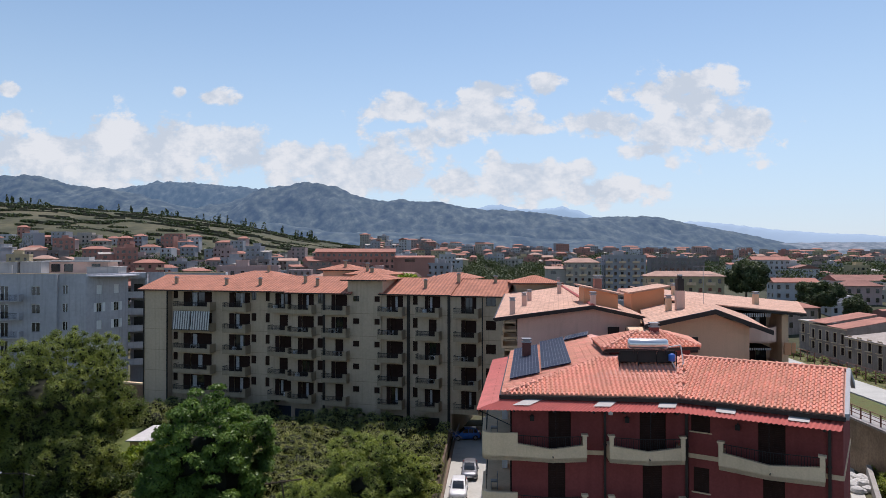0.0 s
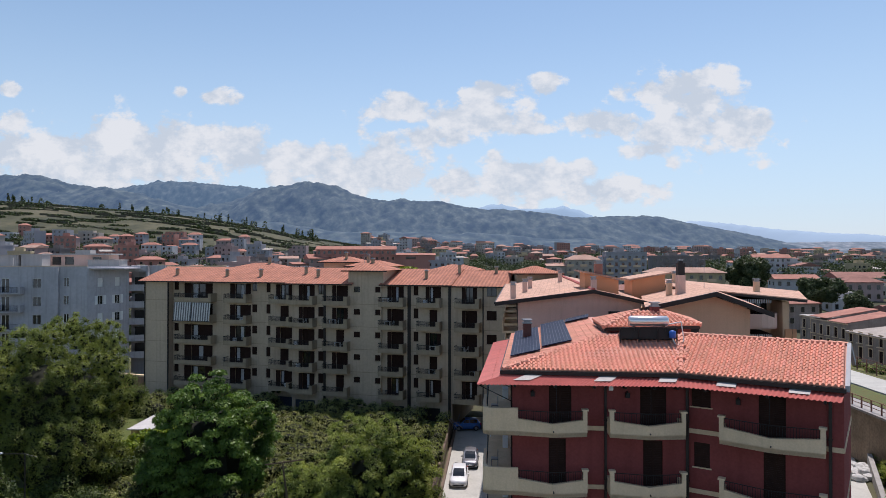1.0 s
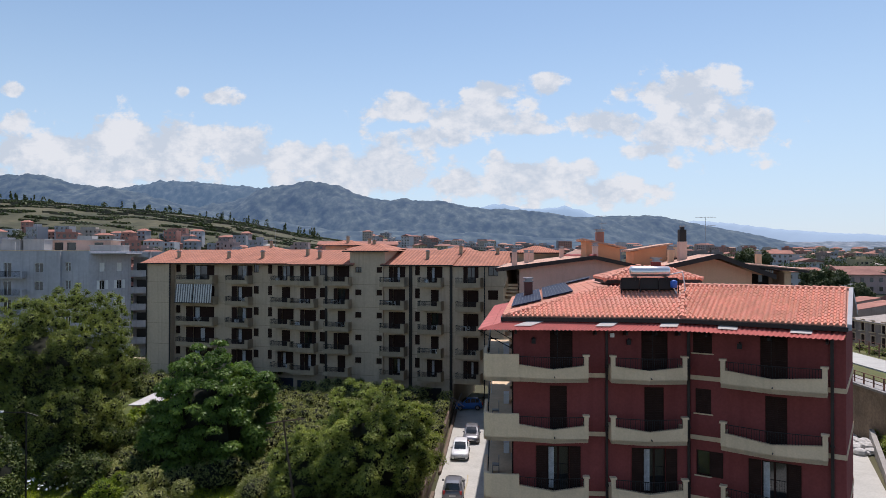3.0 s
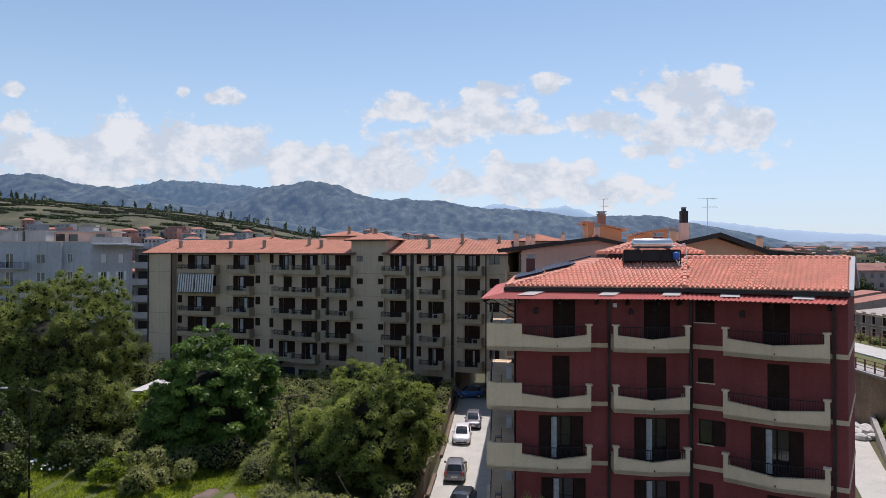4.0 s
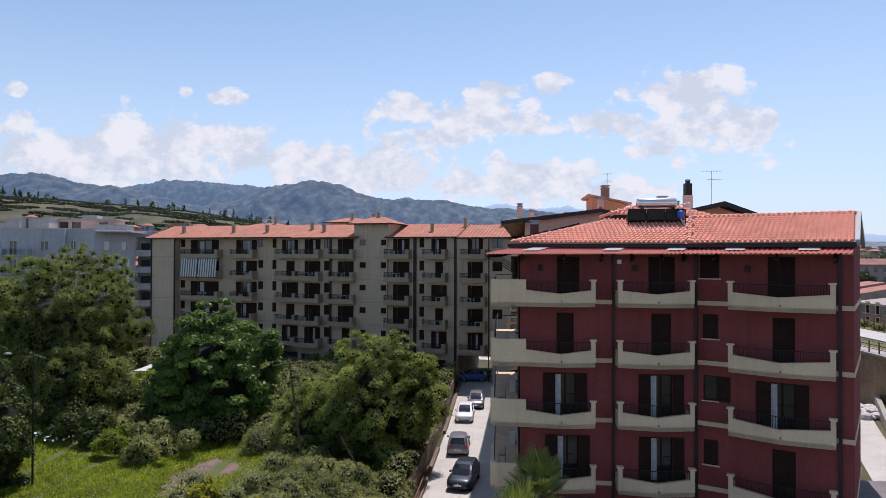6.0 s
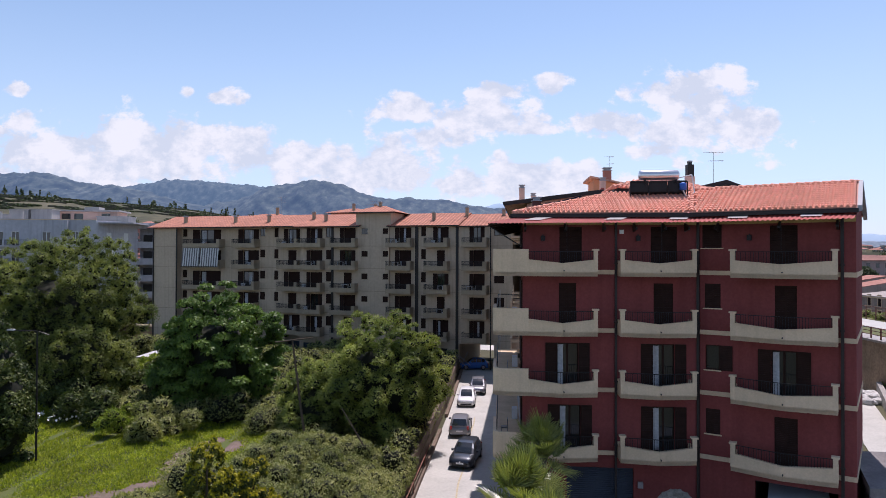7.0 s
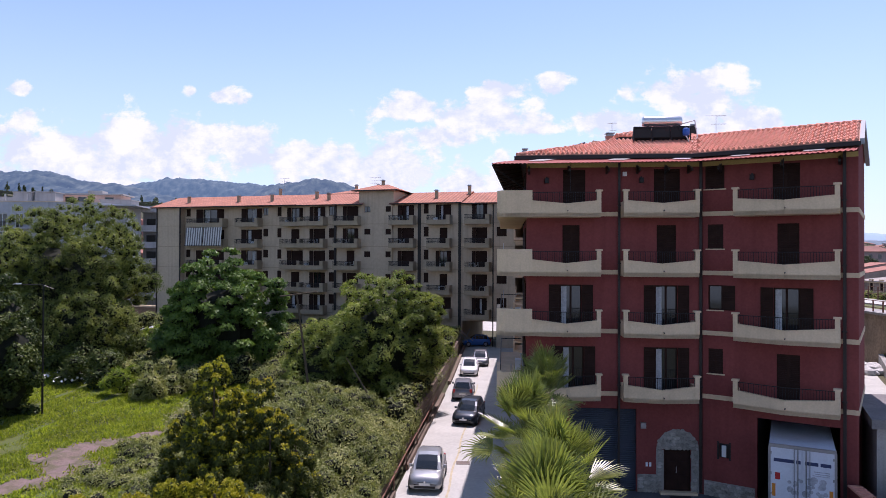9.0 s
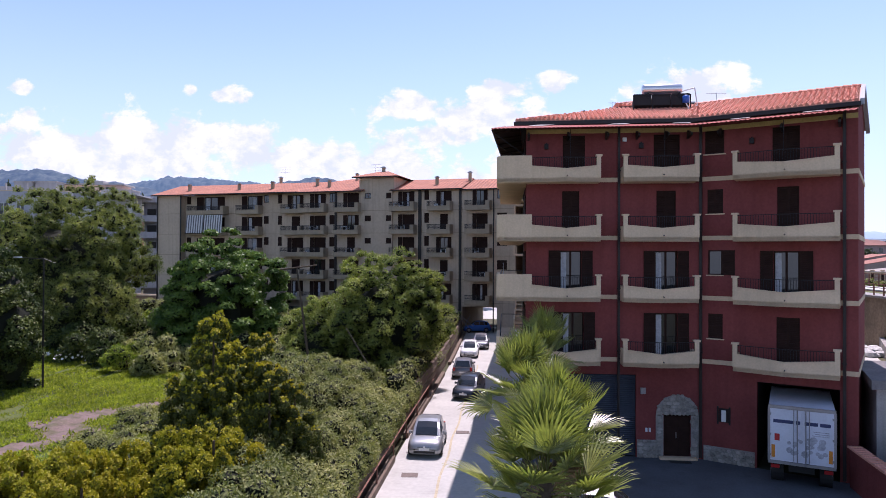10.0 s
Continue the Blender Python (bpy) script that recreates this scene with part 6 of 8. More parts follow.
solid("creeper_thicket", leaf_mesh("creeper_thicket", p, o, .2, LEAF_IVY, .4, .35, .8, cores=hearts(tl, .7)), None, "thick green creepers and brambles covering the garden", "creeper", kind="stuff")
tl = []
for k in range(300):
    y = r.uniform(15, 41)
    f = r.uniform(0, 1)
    x = along_road(y) - .75 - f * float(np.interp(y, [15, 21, 24, 28], [2.2, 2.4, 4.5, 7.5]))
    top = np.interp(f, [0, .25, .55, 1], [2.2, 3.6, 4.6, 4.8]) * np.interp(y, [15, 20, 26, 33, 41], [.75, .8, .8, 1.0, .85])
    rr = r.uniform(.35, .9)
    tl.append((x, y, max(1.0, top * r.uniform(.84, 1.04) - rr * .85), rr, .85))
for k in range(110):
    y = r.uniform(15, 42)
    rr = r.uniform(.25, .5)
    tl.append((along_road(y) - .45 + r.uniform(-.15, .12), y, 1.55 + r.uniform(-.15, .45) - rr * .3, rr, 1.1))
p, o = shell(tl, 190, .75)
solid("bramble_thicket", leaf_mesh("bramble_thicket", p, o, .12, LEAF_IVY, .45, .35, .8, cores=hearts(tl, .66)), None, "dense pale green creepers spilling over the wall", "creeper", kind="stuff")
tl = []
for k in range(42):
    x, y = r.uniform(-17, -9.5), r.uniform(24, 37)
    if x < -14 and y > 29:
        continue
    rr = r.uniform(.35, .8)
    tl.append((x, y, 1.1 + rr * .5, rr, .9))
for k in range(46):
    x, y = r.uniform(-16, -9), r.uniform(37, 52)
    if x < -13 and 40 < y < 50:
        continue
    rr = r.uniform(.7, 1.4)
    tl.append((x, y, 1.0 + rr * .7, rr, .9))
# broken concrete path: middle line and half width
PATH = [((-26, 28.4), .9), ((-20.3, 29.6), 1.0), ((-19.4, 31.2), .8), ((-20.2, 33), 1.15), ((-20.9, 34.7), 1.25), ((-20.3, 36.3), 1.0), ((-19.4, 37.4), .65), ((-18.2, 38.4), .65), ((-17.4, 39.5), .6), ((-17.8, 41.5), .6), ((-17.3, 44.2), 1.7), ((-16.8, 46.6), 2.0)]
SPURS = [((-20.2, 32.8), .9), ((-18.5, 33.1), .65), ((-20.2, 32.8), .9), ((-22.2, 34.1), .5)]


def path_gap(x, y):
    """How far a point lies beyond the edge of the path (negative on it)."""
    best = np.full(np.shape(x), 9.0)
    for ((x0, y0), w0), ((x1, y1), w1) in list(zip(PATH, PATH[1:])) + list(zip(SPURS, SPURS[1:])):
        dx, dy = x1 - x0, y1 - y0
        t = np.clip(((x - x0) * dx + (y - y0) * dy) / (dx * dx + dy * dy), 0, 1)
        best = np.minimum(best, np.hypot(x - x0 - t * dx, y - y0 - t * dy) - (w0 + (w1 - w0) * t))
    return best


bl = random.Random(77)
low = [(bl.uniform(-18.2, -13.5), bl.uniform(29.5, 40), 1.15, bl.uniform(.3, .75), .8) for k in range(110)]
low = [q for q in low if path_gap(np.float64(q[0]), np.float64(q[1])) > q[3] + .1]
p2, o2 = shell(low, 150, .8)
solid("weeds", leaf_mesh("weeds", p2, o2, .13, LEAF_IVY, .4, .1, .9, cores=hearts(low, .66)), None, "low grey-green weeds between the path and the conifers", "weeds", kind="stuff")
p, o = shell(tl, 95, .7)
solid("bramble_thicket", leaf_mesh("bramble_thicket", p, o, .15, LEAF_IVY, .4, .1, .9, cores=hearts(tl, .66)), None, "grey-green weeds and brambles beside the lawn", "weeds", kind="stuff")
tl = [(r.uniform(-34, -28), r.uniform(36, 43), 1.3, r.uniform(.4, .9), .9) for k in range(24)]
p, o = shell(tl, 55, .7)
solid("ivy_ground_cover", leaf_mesh("ivy_ground_cover", p, o, .24, LEAF_SHADE, .6, .1, .9, cores=hearts(tl, .66)), None, "dark ivy at the foot of the tall tree", "ivy", kind="stuff")


tl = [(r.uniform(.3, 6) + 46.0 - (70 - (yy_ := r.uniform(50, 70))) * .533, yy_, .5 + r.uniform(0, 1.1), r.uniform(.6, 1.2), .9) for k in range(95)]
p, o = shell(tl, 60, .7)
solid("side_yard_scrub", leaf_mesh("side_yard_scrub", p, o, .2, LEAF_MID, .5, .1, .9, cores=hearts(tl, .66)), None, "dark green scrub behind a low wall in the side yard", "scrub", kind="stuff")


# lawn
def soil_z(x, y):
    e = along_road(y)
    f = min(max((e - .35 - x) / 62, 0), 1)
    return .95 + .5 * f + .25 * noise.noise((x, (y - 8 * f) / 9, 3))


n = 170000
gx_, gy_ = rng_np.uniform(-44, -13, n), rng_np.uniform(26, 60, n)
fray = .35 * np.sin(gx_ * 3.1 + gy_) * np.sin(gy_ * 2.7) + .3 * np.sin(gx_ * 1.3) * np.sin(gy_ * 1.1 + 1)
ok = path_gap(gx_, gy_) + fray > rng_np.uniform(-.5, .15, n)
gx_, gy_ = gx_[ok], gy_[ok]
pts = np.array([(x, y, soil_z(x, y) + .08 + .05 * math.sin(x * 2.3) * math.sin(y * 1.9)) for x, y in zip(gx_, gy_)])
solid("grass", leaf_mesh("grass", pts, np.tile([0, 0, .8], (len(pts), 1)), .24, GRASS_MAT, .26, -.35, .75, grow=.8), None, "uncut bright green grass", "grass", kind="stuff")
g = Geo()
cell = .22
for i in range(84):
    for j in range(104):
        x, y = -31.2 + i * cell, 27.0 + j * cell
        if float(path_gap(np.float64(x), np.float64(y))) + .5 * noise.noise((x * 1.1, y * 1.1, 2)) + .35 * noise.noise((x * 3.1, y * 3.1, 4)) < .02:
            g.poly(*[(x + dx, y + dy, soil_z(x + dx, y + dy) + .05 + .03 * noise.noise(((x + dx) * .9, (y + dy) * .9, 8))) for dx, dy in ((0, 0), (cell, 0), (cell, cell), (0, cell))])
solid("garden_path", g, PATH_MAT, "broken pinkish concrete path through the grass", "path", kind="structure")
fl = np.array([(-31.5 + rng_np.uniform(-3, 3), 52 + rng_np.uniform(-1.5, 1.5), 1.75 + rng_np.uniform(0, .4)) for k in range(60)])
solid("white_flowers", leaf_mesh("white_flowers", fl, np.tile([0, 0, 1.0], (60, 1)), .22, WHITE, .9, 0, .5), None, "white wild flowers at the edge of the lawn", "flowers", kind="stuff")


# ---- fan palms ----
def fan_leaf(g, length, fan, lift, bearing, turn, r_):
    """One fan: a stalk and a pleated half disc whose blades part and fall towards their tips."""
    c, s = math.cos(bearing), math.sin(bearing)
    bend = -.12 * length
    tip = Vector((c * math.cos(lift) * length, s * math.cos(lift) * length, math.sin(lift) * length + bend))
    mid = tip * .5 + Vector((0, 0, -bend * .4))
    g.tube((0, 0, 0), mid, .035, .025, k=4)
    g.tube(mid, tip, .025, .016, k=4)
    al = lift + r_.uniform(.0, .3) if lift > -.2 else lift - .35
    ax = Vector((c * math.cos(al), s * math.cos(al), math.sin(al)))
    side = Vector((-s, c, 0))
    up = ax.cross(side)
    side = (side * math.cos(turn) + up * math.sin(turn)).normalized()
    up = ax.cross(side)
    nb = 22
    span = r_.uniform(2.2, 2.9)
    cup = r_.uniform(.12, .3)
    for k in range(nb):
        a = (k / (nb - 1) - .5) * span
        d = ax * math.cos(a) + side * math.sin(a) + up * (cup * abs(a))
        n_ = side * math.cos(a) - ax * math.sin(a)
        L_ = fan * (1 - .12 * abs(a)) * r_.uniform(.92, 1.06)
        w = span * fan * .52 / nb * .5
        fall = fan * (r_.uniform(.0, .09) + .14 * max(0, .6 - lift))
        fold = up * w * .55
        tips = [tip, tip + d * L_ * .52, tip + d * L_ * .84 + n_ * r_.uniform(-.02, .02) - Vector((0, 0, fall * .3)), tip + d * L_ + n_ * r_.uniform(-.05, .05) - Vector((0, 0, fall))]
        wide = [.006, w, w * .5, .004]
        for (p, wa), (q, wb) in zip(zip(tips, wide), list(zip(tips, wide))[1:]):
            fa, fb = fold * (wa / w), fold * (wb / w)
            g.poly(p - n_ * wa, p + fa, q + fb, q - n_ * wb)
            g.poly(p + fa, p + n_ * wa, q + n_ * wb, q + fb)


def palm(x, y, z, size, n, seed):
    r_ = random.Random(seed)
    ob = thing("fan_palm", (x, y, 0), "fan palm with spiky olive-green leaves in the yard", "palm", "fan palms")
    rings = []
    for k in range(13):
        f = k / 12
        rr = .2 + .04 * math.sin(k * 2.1) + (.06 if k > 9 else 0)
        rings.append([(rr * math.cos(a), rr * math.sin(a), f * z) for a in [2 * math.pi * i / 10 for i in range(10)]])
    part("trunk", Geo().loft(rings), BARK, ob)
    for k in range(n):
        f = k / n
        g = Geo()
        fan_leaf(g, size * r_.uniform(.6, 1.05), size * r_.uniform(.85, 1.1), 1.5 - 1.6 * f ** 1.15 + r_.uniform(-.22, .22), k * 2.4 + r_.uniform(-.5, .5), r_.uniform(-.35, .35), r_)
        part("leaf", g, LEAF_PALM, ob, m=Matrix.Translation((0, 0, z - .7 * f)))
    for k in range(6):
        g = Geo()
        fan_leaf(g, size * .7, size * .8, -1.0 + r_.uniform(-.25, .2), k * 1.05, r_.uniform(-.5, .5), r_)
        part("dry_leaf", g, DRY_PALM, ob, "dry hanging leaf", m=Matrix.Translation((0, 0, z - .5)))
    return ob


palm(3.8, 28.8, 6.1, 1.1, 30, 1)
palm(2.7, 26.0, 5.0, 1.35, 32, 2)
palm(3.5, 23.4, 4.1, 1.45, 32, 4)
palm(2.7, 20.6, 3.0, 1.8, 40, 3)

# ---- vehicles ----
def paint(name, col, metal=.5, rough=.35):
    return mat(name, col, rough, metal=metal, var=.05, scale=2, coat=.6)


SILVER_PAINT, DARK_PAINT, WHITE_PAINT = paint("silver_paint", (.33, .335, .34)), paint("charcoal_paint", (.04, .045, .055)), paint("white_car_paint", (.78, .78, .78), .1)
BLUE_CAR, GREY_PAINT = paint("blue_car_paint", (.03, .14, .45)), paint("grey_paint", (.22, .22, .24))
LAMP_GLASS = mat("lamp_glass", (.75, .77, .8), .1, var=.05, spec=.7, coat=.5)
RED_LAMP = mat("red_lamp_glass", (.45, .02, .02), .2, var=.05, spec=.6)
PLATE = mat("number_plate", (.7, .7, .68), .6, var=.03)


def car(x, y, yaw, length, width, height, body, label, estate=False, z=.01):
    """Front towards -y; x across, length along y."""
    ob = thing("parked_car", Matrix.Translation((x, y, z)) @ Matrix.Rotation(radians(yaw), 4, "Z"), label, "car", "cars along the lane")
    w, l, h = width / 2, length / 2, height
    belt = h * .60

    # lower body: rounded sections from the front bumper to the tail
    def section(yy, k, lo, hi, crown):
        a = w * k
        half = [(.0, lo), (.72, lo), (.93, lo + .05), (1.0, lo + .18), (1.0, lo + (hi - lo) * .62), (.965, hi - .07), (.88, hi - .01), (.55, hi + crown * .7), (.0, hi + crown)]
        return [(a * q, yy, zz) for q, zz in half] + [(-a * q, yy, zz) for q, zz in half[-2:0:-1]]

    st_ = [(-l, .55, .30, .50, .01), (-l * .985, .78, .22, belt * .66, .02), (-l * .93, .92, .18, belt * .80, .03), (-l * .80, .985, .17, belt * .90, .04), (-l * .60, 1, .17, belt * .955, .045), (-l * .42, 1, .17, belt * .985, .03),
           (l * .1, 1, .17, belt, .0), (l * .55, 1, .17, belt * 1.03, .0), (l * .82, .98, .18, belt * 1.05, .0), (l * .94, .93, .22, belt * 1.03, .0), (l * .985, .82, .26, belt * .95, .0), (l, .6, .34, belt * .72, .0)]
    part("body", Geo().loft([section(*q) for q in st_]), body, ob, smooth=True)
    # roof and glasshouse: y, half width at the belt and at the top, height
    end = l * (.95 if estate else .88)
    cab = [(-l * .50, .86, .80, belt * .97), (-l * .30, .90, .80, belt + (h - belt) * .52), (-l * .12, .91, .74, h * .955), (l * .12, .92, .74, h), (l * .48, .91, .73, h * .99), (l * .48 + (end - l * .48) * .62, .88, .71, h * .95), (end, .84, .78, belt + (h - belt) * .16)]
    rings = []
    for yy, kb, kt, hi in cab:
        lo = belt - .05
        b_, t_ = w * kb, w * kt
        rings.append([(-b_, yy, lo), (b_, yy, lo), (t_, yy, max(hi - .05, lo + .01)), (t_ * .8, yy, max(hi - .01, lo + .015)), (0, yy, max(hi + .012, lo + .02)), (-t_ * .8, yy, max(hi - .01, lo + .015)), (-t_, yy, max(hi - .05, lo + .01))])
    part("cabin", Geo().loft(rings), body, ob)

    def pt(i, j):
        return Vector(rings[i][j])

    def pane(name, q, n=.012, grow=.93):
        nrm = (q[1] - q[0]).cross(q[-1] - q[0]).normalized() * n
        ce = sum(q, Vector()) / len(q)
        part(name, Geo().poly(*[ce + (p_ - ce) * grow + nrm for p_ in q]), GLASS, ob)

    lift = Vector((0, -.014, .02))
    for i in (0, 1):
        lo_f = .12 if i == 0 else .0
        ends = [[pt(i, j).lerp(pt(i + 1, j), lo_f) + lift for j in (5, 4, 3)], [pt(i + 1, j) + lift for j in (3, 4, 5)]]
        part("windscreen", Geo().poly(ends[0][0], ends[0][1], ends[1][1], ends[1][2]).poly(ends[0][1], ends[0][2], ends[1][0], ends[1][1]), GLASS, ob)
    c0_, c1_ = pt(5, 5), pt(5, 3)
    e0_, e1_ = pt(6, 5).lerp(pt(6, 6), .5), pt(6, 3).lerp(pt(6, 2), .5)
    back_ = Vector((0, .025, .02))
    part("rear_window", Geo().poly(c0_ + back_, c1_ + back_, e1_ + back_, e0_ + back_), GLASS, ob)
    for s_ in (1, -1):
        lo_j, hi_j = (1, 2) if s_ > 0 else (0, 6)
        for i, k in ((1, 2), (2, 3), (3, 4), (4, 5)):
            q = [pt(i, lo_j).lerp(pt(i, hi_j), .18), pt(k, lo_j).lerp(pt(k, hi_j), .18), pt(k, hi_j), pt(i, hi_j)]
            pane("side_window", q if s_ > 0 else q[::-1])
        for wy in (-l * .63, l * .61):
            rings_w = [[(s_ * (w - .19 + dx), wy + rr * math.cos(a), .31 + rr * math.sin(a)) for a in [2 * math.pi * i / 18 for i in range(18)]] for dx, rr in ((0, .27), (.02, .305), (.17, .305), (.2, .28))]
            wh = part("wheel", Geo().loft(rings_w), BLACK, ob)
            rim = Geo().tube((s_ * (w + .005), wy, .31), (s_ * (w + .018), wy, .31), .205, .19, k=14)
            for k in range(5):
                a = 2 * math.pi * k / 5
                rim.tube((s_ * (w + .02), wy, .31), (s_ * (w + .02), wy + .19 * math.cos(a), .31 + .19 * math.sin(a)), .03, .022, k=4)
            part("rim", rim, GREY_METAL, wh)
            arch_ = Geo()
            for k in range(8):
                a0, a1 = math.pi * k / 8, math.pi * (k + 1) / 8
                arch_.poly(*[(s_ * (w + .004), wy + rr * math.cos(a), .31 + rr * math.sin(a)) for rr, a in ((.315, a0), (.365, a0), (.365, a1), (.315, a1))])
            part("wheel_arch", arch_, BLACK, ob)
        hl = [(s_ * w * .42, -l * .975, belt * .60), (s_ * w * .80, -l * .93, belt * .66), (s_ * w * .86, -l * .76, belt * .86), (s_ * w * .62, -l * .84, belt * .84)]
        top_ = [Vector(p_) + Vector((s_ * .015, -.03, .035)) for p_ in hl]
        part("headlight", Geo().loft([hl, top_]), LAMP_GLASS, ob)
        part("tail_light", Geo().box(s_ * w * .78 - .1, l * .93, belt * .72, s_ * w * .78 + .1, l * .99, belt * 1.04), RED_LAMP, ob)
        part("mirror", Geo().loft([[(s_ * (w + .03) + dx, yy, belt + .06 + dz) for dx, dz in ((-.05, -.06), (.1, -.05), (.12, .06), (-.05, .08))] for yy in (-l * .30, -l * .22)]), body, ob)
        part("door_seam", Geo().box(s_ * w - .004, l * .12, .3, s_ * w + .004, l * .125, belt * .94).box(s_ * w - .004, -l * .36, .3, s_ * w + .004, -l * .355, belt * .94), BLACK, ob)
    part("grille", Geo().box(-.34, -l * .995, belt * .50, .34, -l * .93, belt * .62), BLACK, ob)
    part("air_intake", Geo().box(-w * .62, -l - .006, .27, w * .62, -l * .93, .38), BLACK, ob)
    part("badge", Geo().tube((0, -l * .998, belt * .64), (0, -l * 1.004, belt * .64), .05, k=10), SILVER, ob)
    part("number_plate", Geo().box(-.26, -l - .022, .41, .26, -l + .01, .52), PLATE, ob)
    part("rear_plate", Geo().box(-.26, l * .98, .5, .26, l + .015, .61), PLATE, ob)
    for k in (0, 1):
        part("wiper", Geo().tube((-.45 + k * .5, -l * .47, belt + .06), (-.02 + k * .5, -l * .40, belt + .17), .012, k=4), BLACK, ob)
    part("bonnet_seam", Geo().box(-w * .7, -l * .505, belt * .965 + .045, w * .7, -l * .495, belt * .965 + .055), BLACK, ob)
    return ob


car(-1.5, 34.25, -4, 3.75, 1.70, 1.5, SILVER_PAINT, "silver hatchback parked facing down the lane")
car(1.0, 47.2, -14, 4.1, 1.72, 1.46, DARK_PAINT, "charcoal hatchback parked askew in the lane", estate=True)
car(.75, 55.2, 176, 4.1, 1.74, 1.5, GREY_PAINT, "grey hatchback seen from behind with red tail lights", estate=True)
car(1.55, 65.9, -4, 4.2, 1.74, 1.46, WHITE_PAINT, "white car parked facing down the lane")
car(2.9, 71.6, -4, 4.2, 1.74, 1.46, GREY_PAINT, "grey car parked behind a white one")
car(3.0, 85.6, -84, 3.6, 1.62, 1.5, BLUE_CAR, "blue hatchback parked across the end of the lane")
car(5.5, 24.4, 78, 4.0, 1.72, 1.45, WHITE_PAINT, "white car parked in the yard behind the palms")
car(46.9, 77.0, 70, 4.0, 1.7, 1.5, BLUE_CAR, "blue car parked beside the tall wall")
car(-24, 92.0, 74, 4.0, 1.7, 1.5, BLUE_CAR, "blue car parked before the ochre block")

# delivery lorry backing out of the gate
tx = Matrix.Translation((14.95, 28.65, 0)) @ Matrix.Rotation(radians(-27), 4, "Z")
lorry = thing("delivery_lorry", tx, "white box lorry standing in the gateway with closed rear doors", "lorry")
LW = mat("lorry_white", (.62, .64, .70), .5, var=.06, scale=1.5, stain=.15)
part("box", Geo().box(-1.28, .03, 1.0, 1.28, 4.8, 3.5), LW, lorry)
for sx in (-1, 1):
    x0, x1 = (-1.22, -.03) if sx < 0 else (.03, 1.22)
    d_ = part("rear_door", Geo().box(x0, -.03, 1.12, x1, .03, 3.4), LW, lorry)
    part("lock_rod", Geo().tube((sx * .16, -.07, 1.05), (sx * .16, -.07, 3.42), .025, k=6).tube((sx * .3, -.07, 1.05), (sx * .3, -.07, 3.42), .015, k=6), GREY_METAL, d_)
    for z in (1.3, 2.2, 3.1):
        part("hinge", Geo().box(sx * 1.24 - .08, -.06, z, sx * 1.24 + .06, .0, z + .1), GREY_METAL, d_)
    part("reflector", Geo().box(sx * 1.1 - .07, -.036, 1.25, sx * 1.1 + .07, -.03, 1.8), mat("orange_reflector", (.7, .25, .03), .4), d_)
part("rear_frame", Geo().box(-1.3, -.05, .98, 1.3, .05, 1.1).box(-1.3, -.05, 3.4, 1.3, .05, 3.54).box(-1.32, -.05, 1.1, -1.22, .05, 3.4).box(1.22, -.05, 1.1, 1.32, .05, 3.4), GREY_METAL, lorry)
part("bumper", Geo().box(-1.2, -.02, .98, 1.2, .02, 1.06), mat("dark_red_strip", (.25, .03, .05), .5), lorry)
INK = mat("dark_blue_ink", (.04, .05, .12), .6, var=0)
PALE_INK = mat("pale_grey_ink", (.42, .42, .46), .7, var=.3, scale=4)
for x0, x1 in ((-1.1, -.28), (-.22, -.05), (.12, .62), (.7, 1.1)):
    part("lettering_bar", Geo().box(x0, -.04, 2.78, x1, -.031, 2.93), INK, lorry, "dark blue bar of lettering")
for z, x0, x1 in ((2.52, .45, 1.05), (2.43, .5, 1.05), (2.35, .4, 1.05)):
    part("small_lettering_bar", Geo().box(x0, -.038, z, x1, -.031, z + .035), PALE_INK, lorry)
rr_ = random.Random(4)
for k in range(26):
    a, b = rr_.uniform(-.55, .9), rr_.uniform(1.45, 2.25)
    s_ = rr_.uniform(.05, .16)
    part("fruit_print", Geo().poly(*[(a + s_ * math.cos(t), -.034 - k * .0002, b + s_ * math.sin(t)) for t in [2 * math.pi * i / 9 for i in range(9)]][::-1]), PALE_INK, lorry)
part("label", Geo().box(-1.05, -.037, 2.0, -.85, -.031, 2.3), RED_LAMP, lorry)
part("chassis", Geo().box(-.5, .3, .6, .5, 4.7, 1.0), BLACK, lorry)
for sx in (-1, 1):
    wh = part("wheel", Geo().tube((sx * .7, .9, .45), (sx * 1.2, .9, .45), .45, k=16), BLACK, lorry)
    part("hub", Geo().tube((sx * 1.2, .9, .45), (sx * 1.22, .9, .45), .2, k=10), GREY_METAL, wh)
part("tail_lamp", Geo().box(-1.2, .1, .75, -.85, .16, .9), RED_LAMP, lorry)
part("tail_lamp", Geo().box(.85, .1, .75, 1.2, .16, .9), RED_LAMP, lorry)

# ---- beside the red house ----
CONC = mat("weathered_concrete", (.34, .32, .30), .95, var=.18, scale=.8, stain=.3, streak=.3, bump=.3)
annex = thing("concrete_annex", (0, 0, 0), "low weathered concrete annex with a flat roof", "outbuilding")
part("wall", Geo().prism([(18.35, 28.9), (27, 27.6), (29, 33), (20.6, 33.8)], 0, 4.35), CONC, annex)
part("roof", Geo().prism([(17.95, 28.6), (27.4, 27.2), (29.4, 33.3), (20.5, 34.1)], 4.35, 4.75), mat("weathered_felt", (.2, .185, .18), .95, var=.25, scale=.8, stain=.3), annex)
shed = thing("corrugated_shed", (0, 0, 0), "low shed with a grey corrugated sheet roof", "shed")
part("wall", Geo().prism([(17.6, 22.6), (23, 21.5), (24, 26.2), (18.0, 27.2)], 0, 1.9), CONC, shed)
g = Geo()
k0 = 60
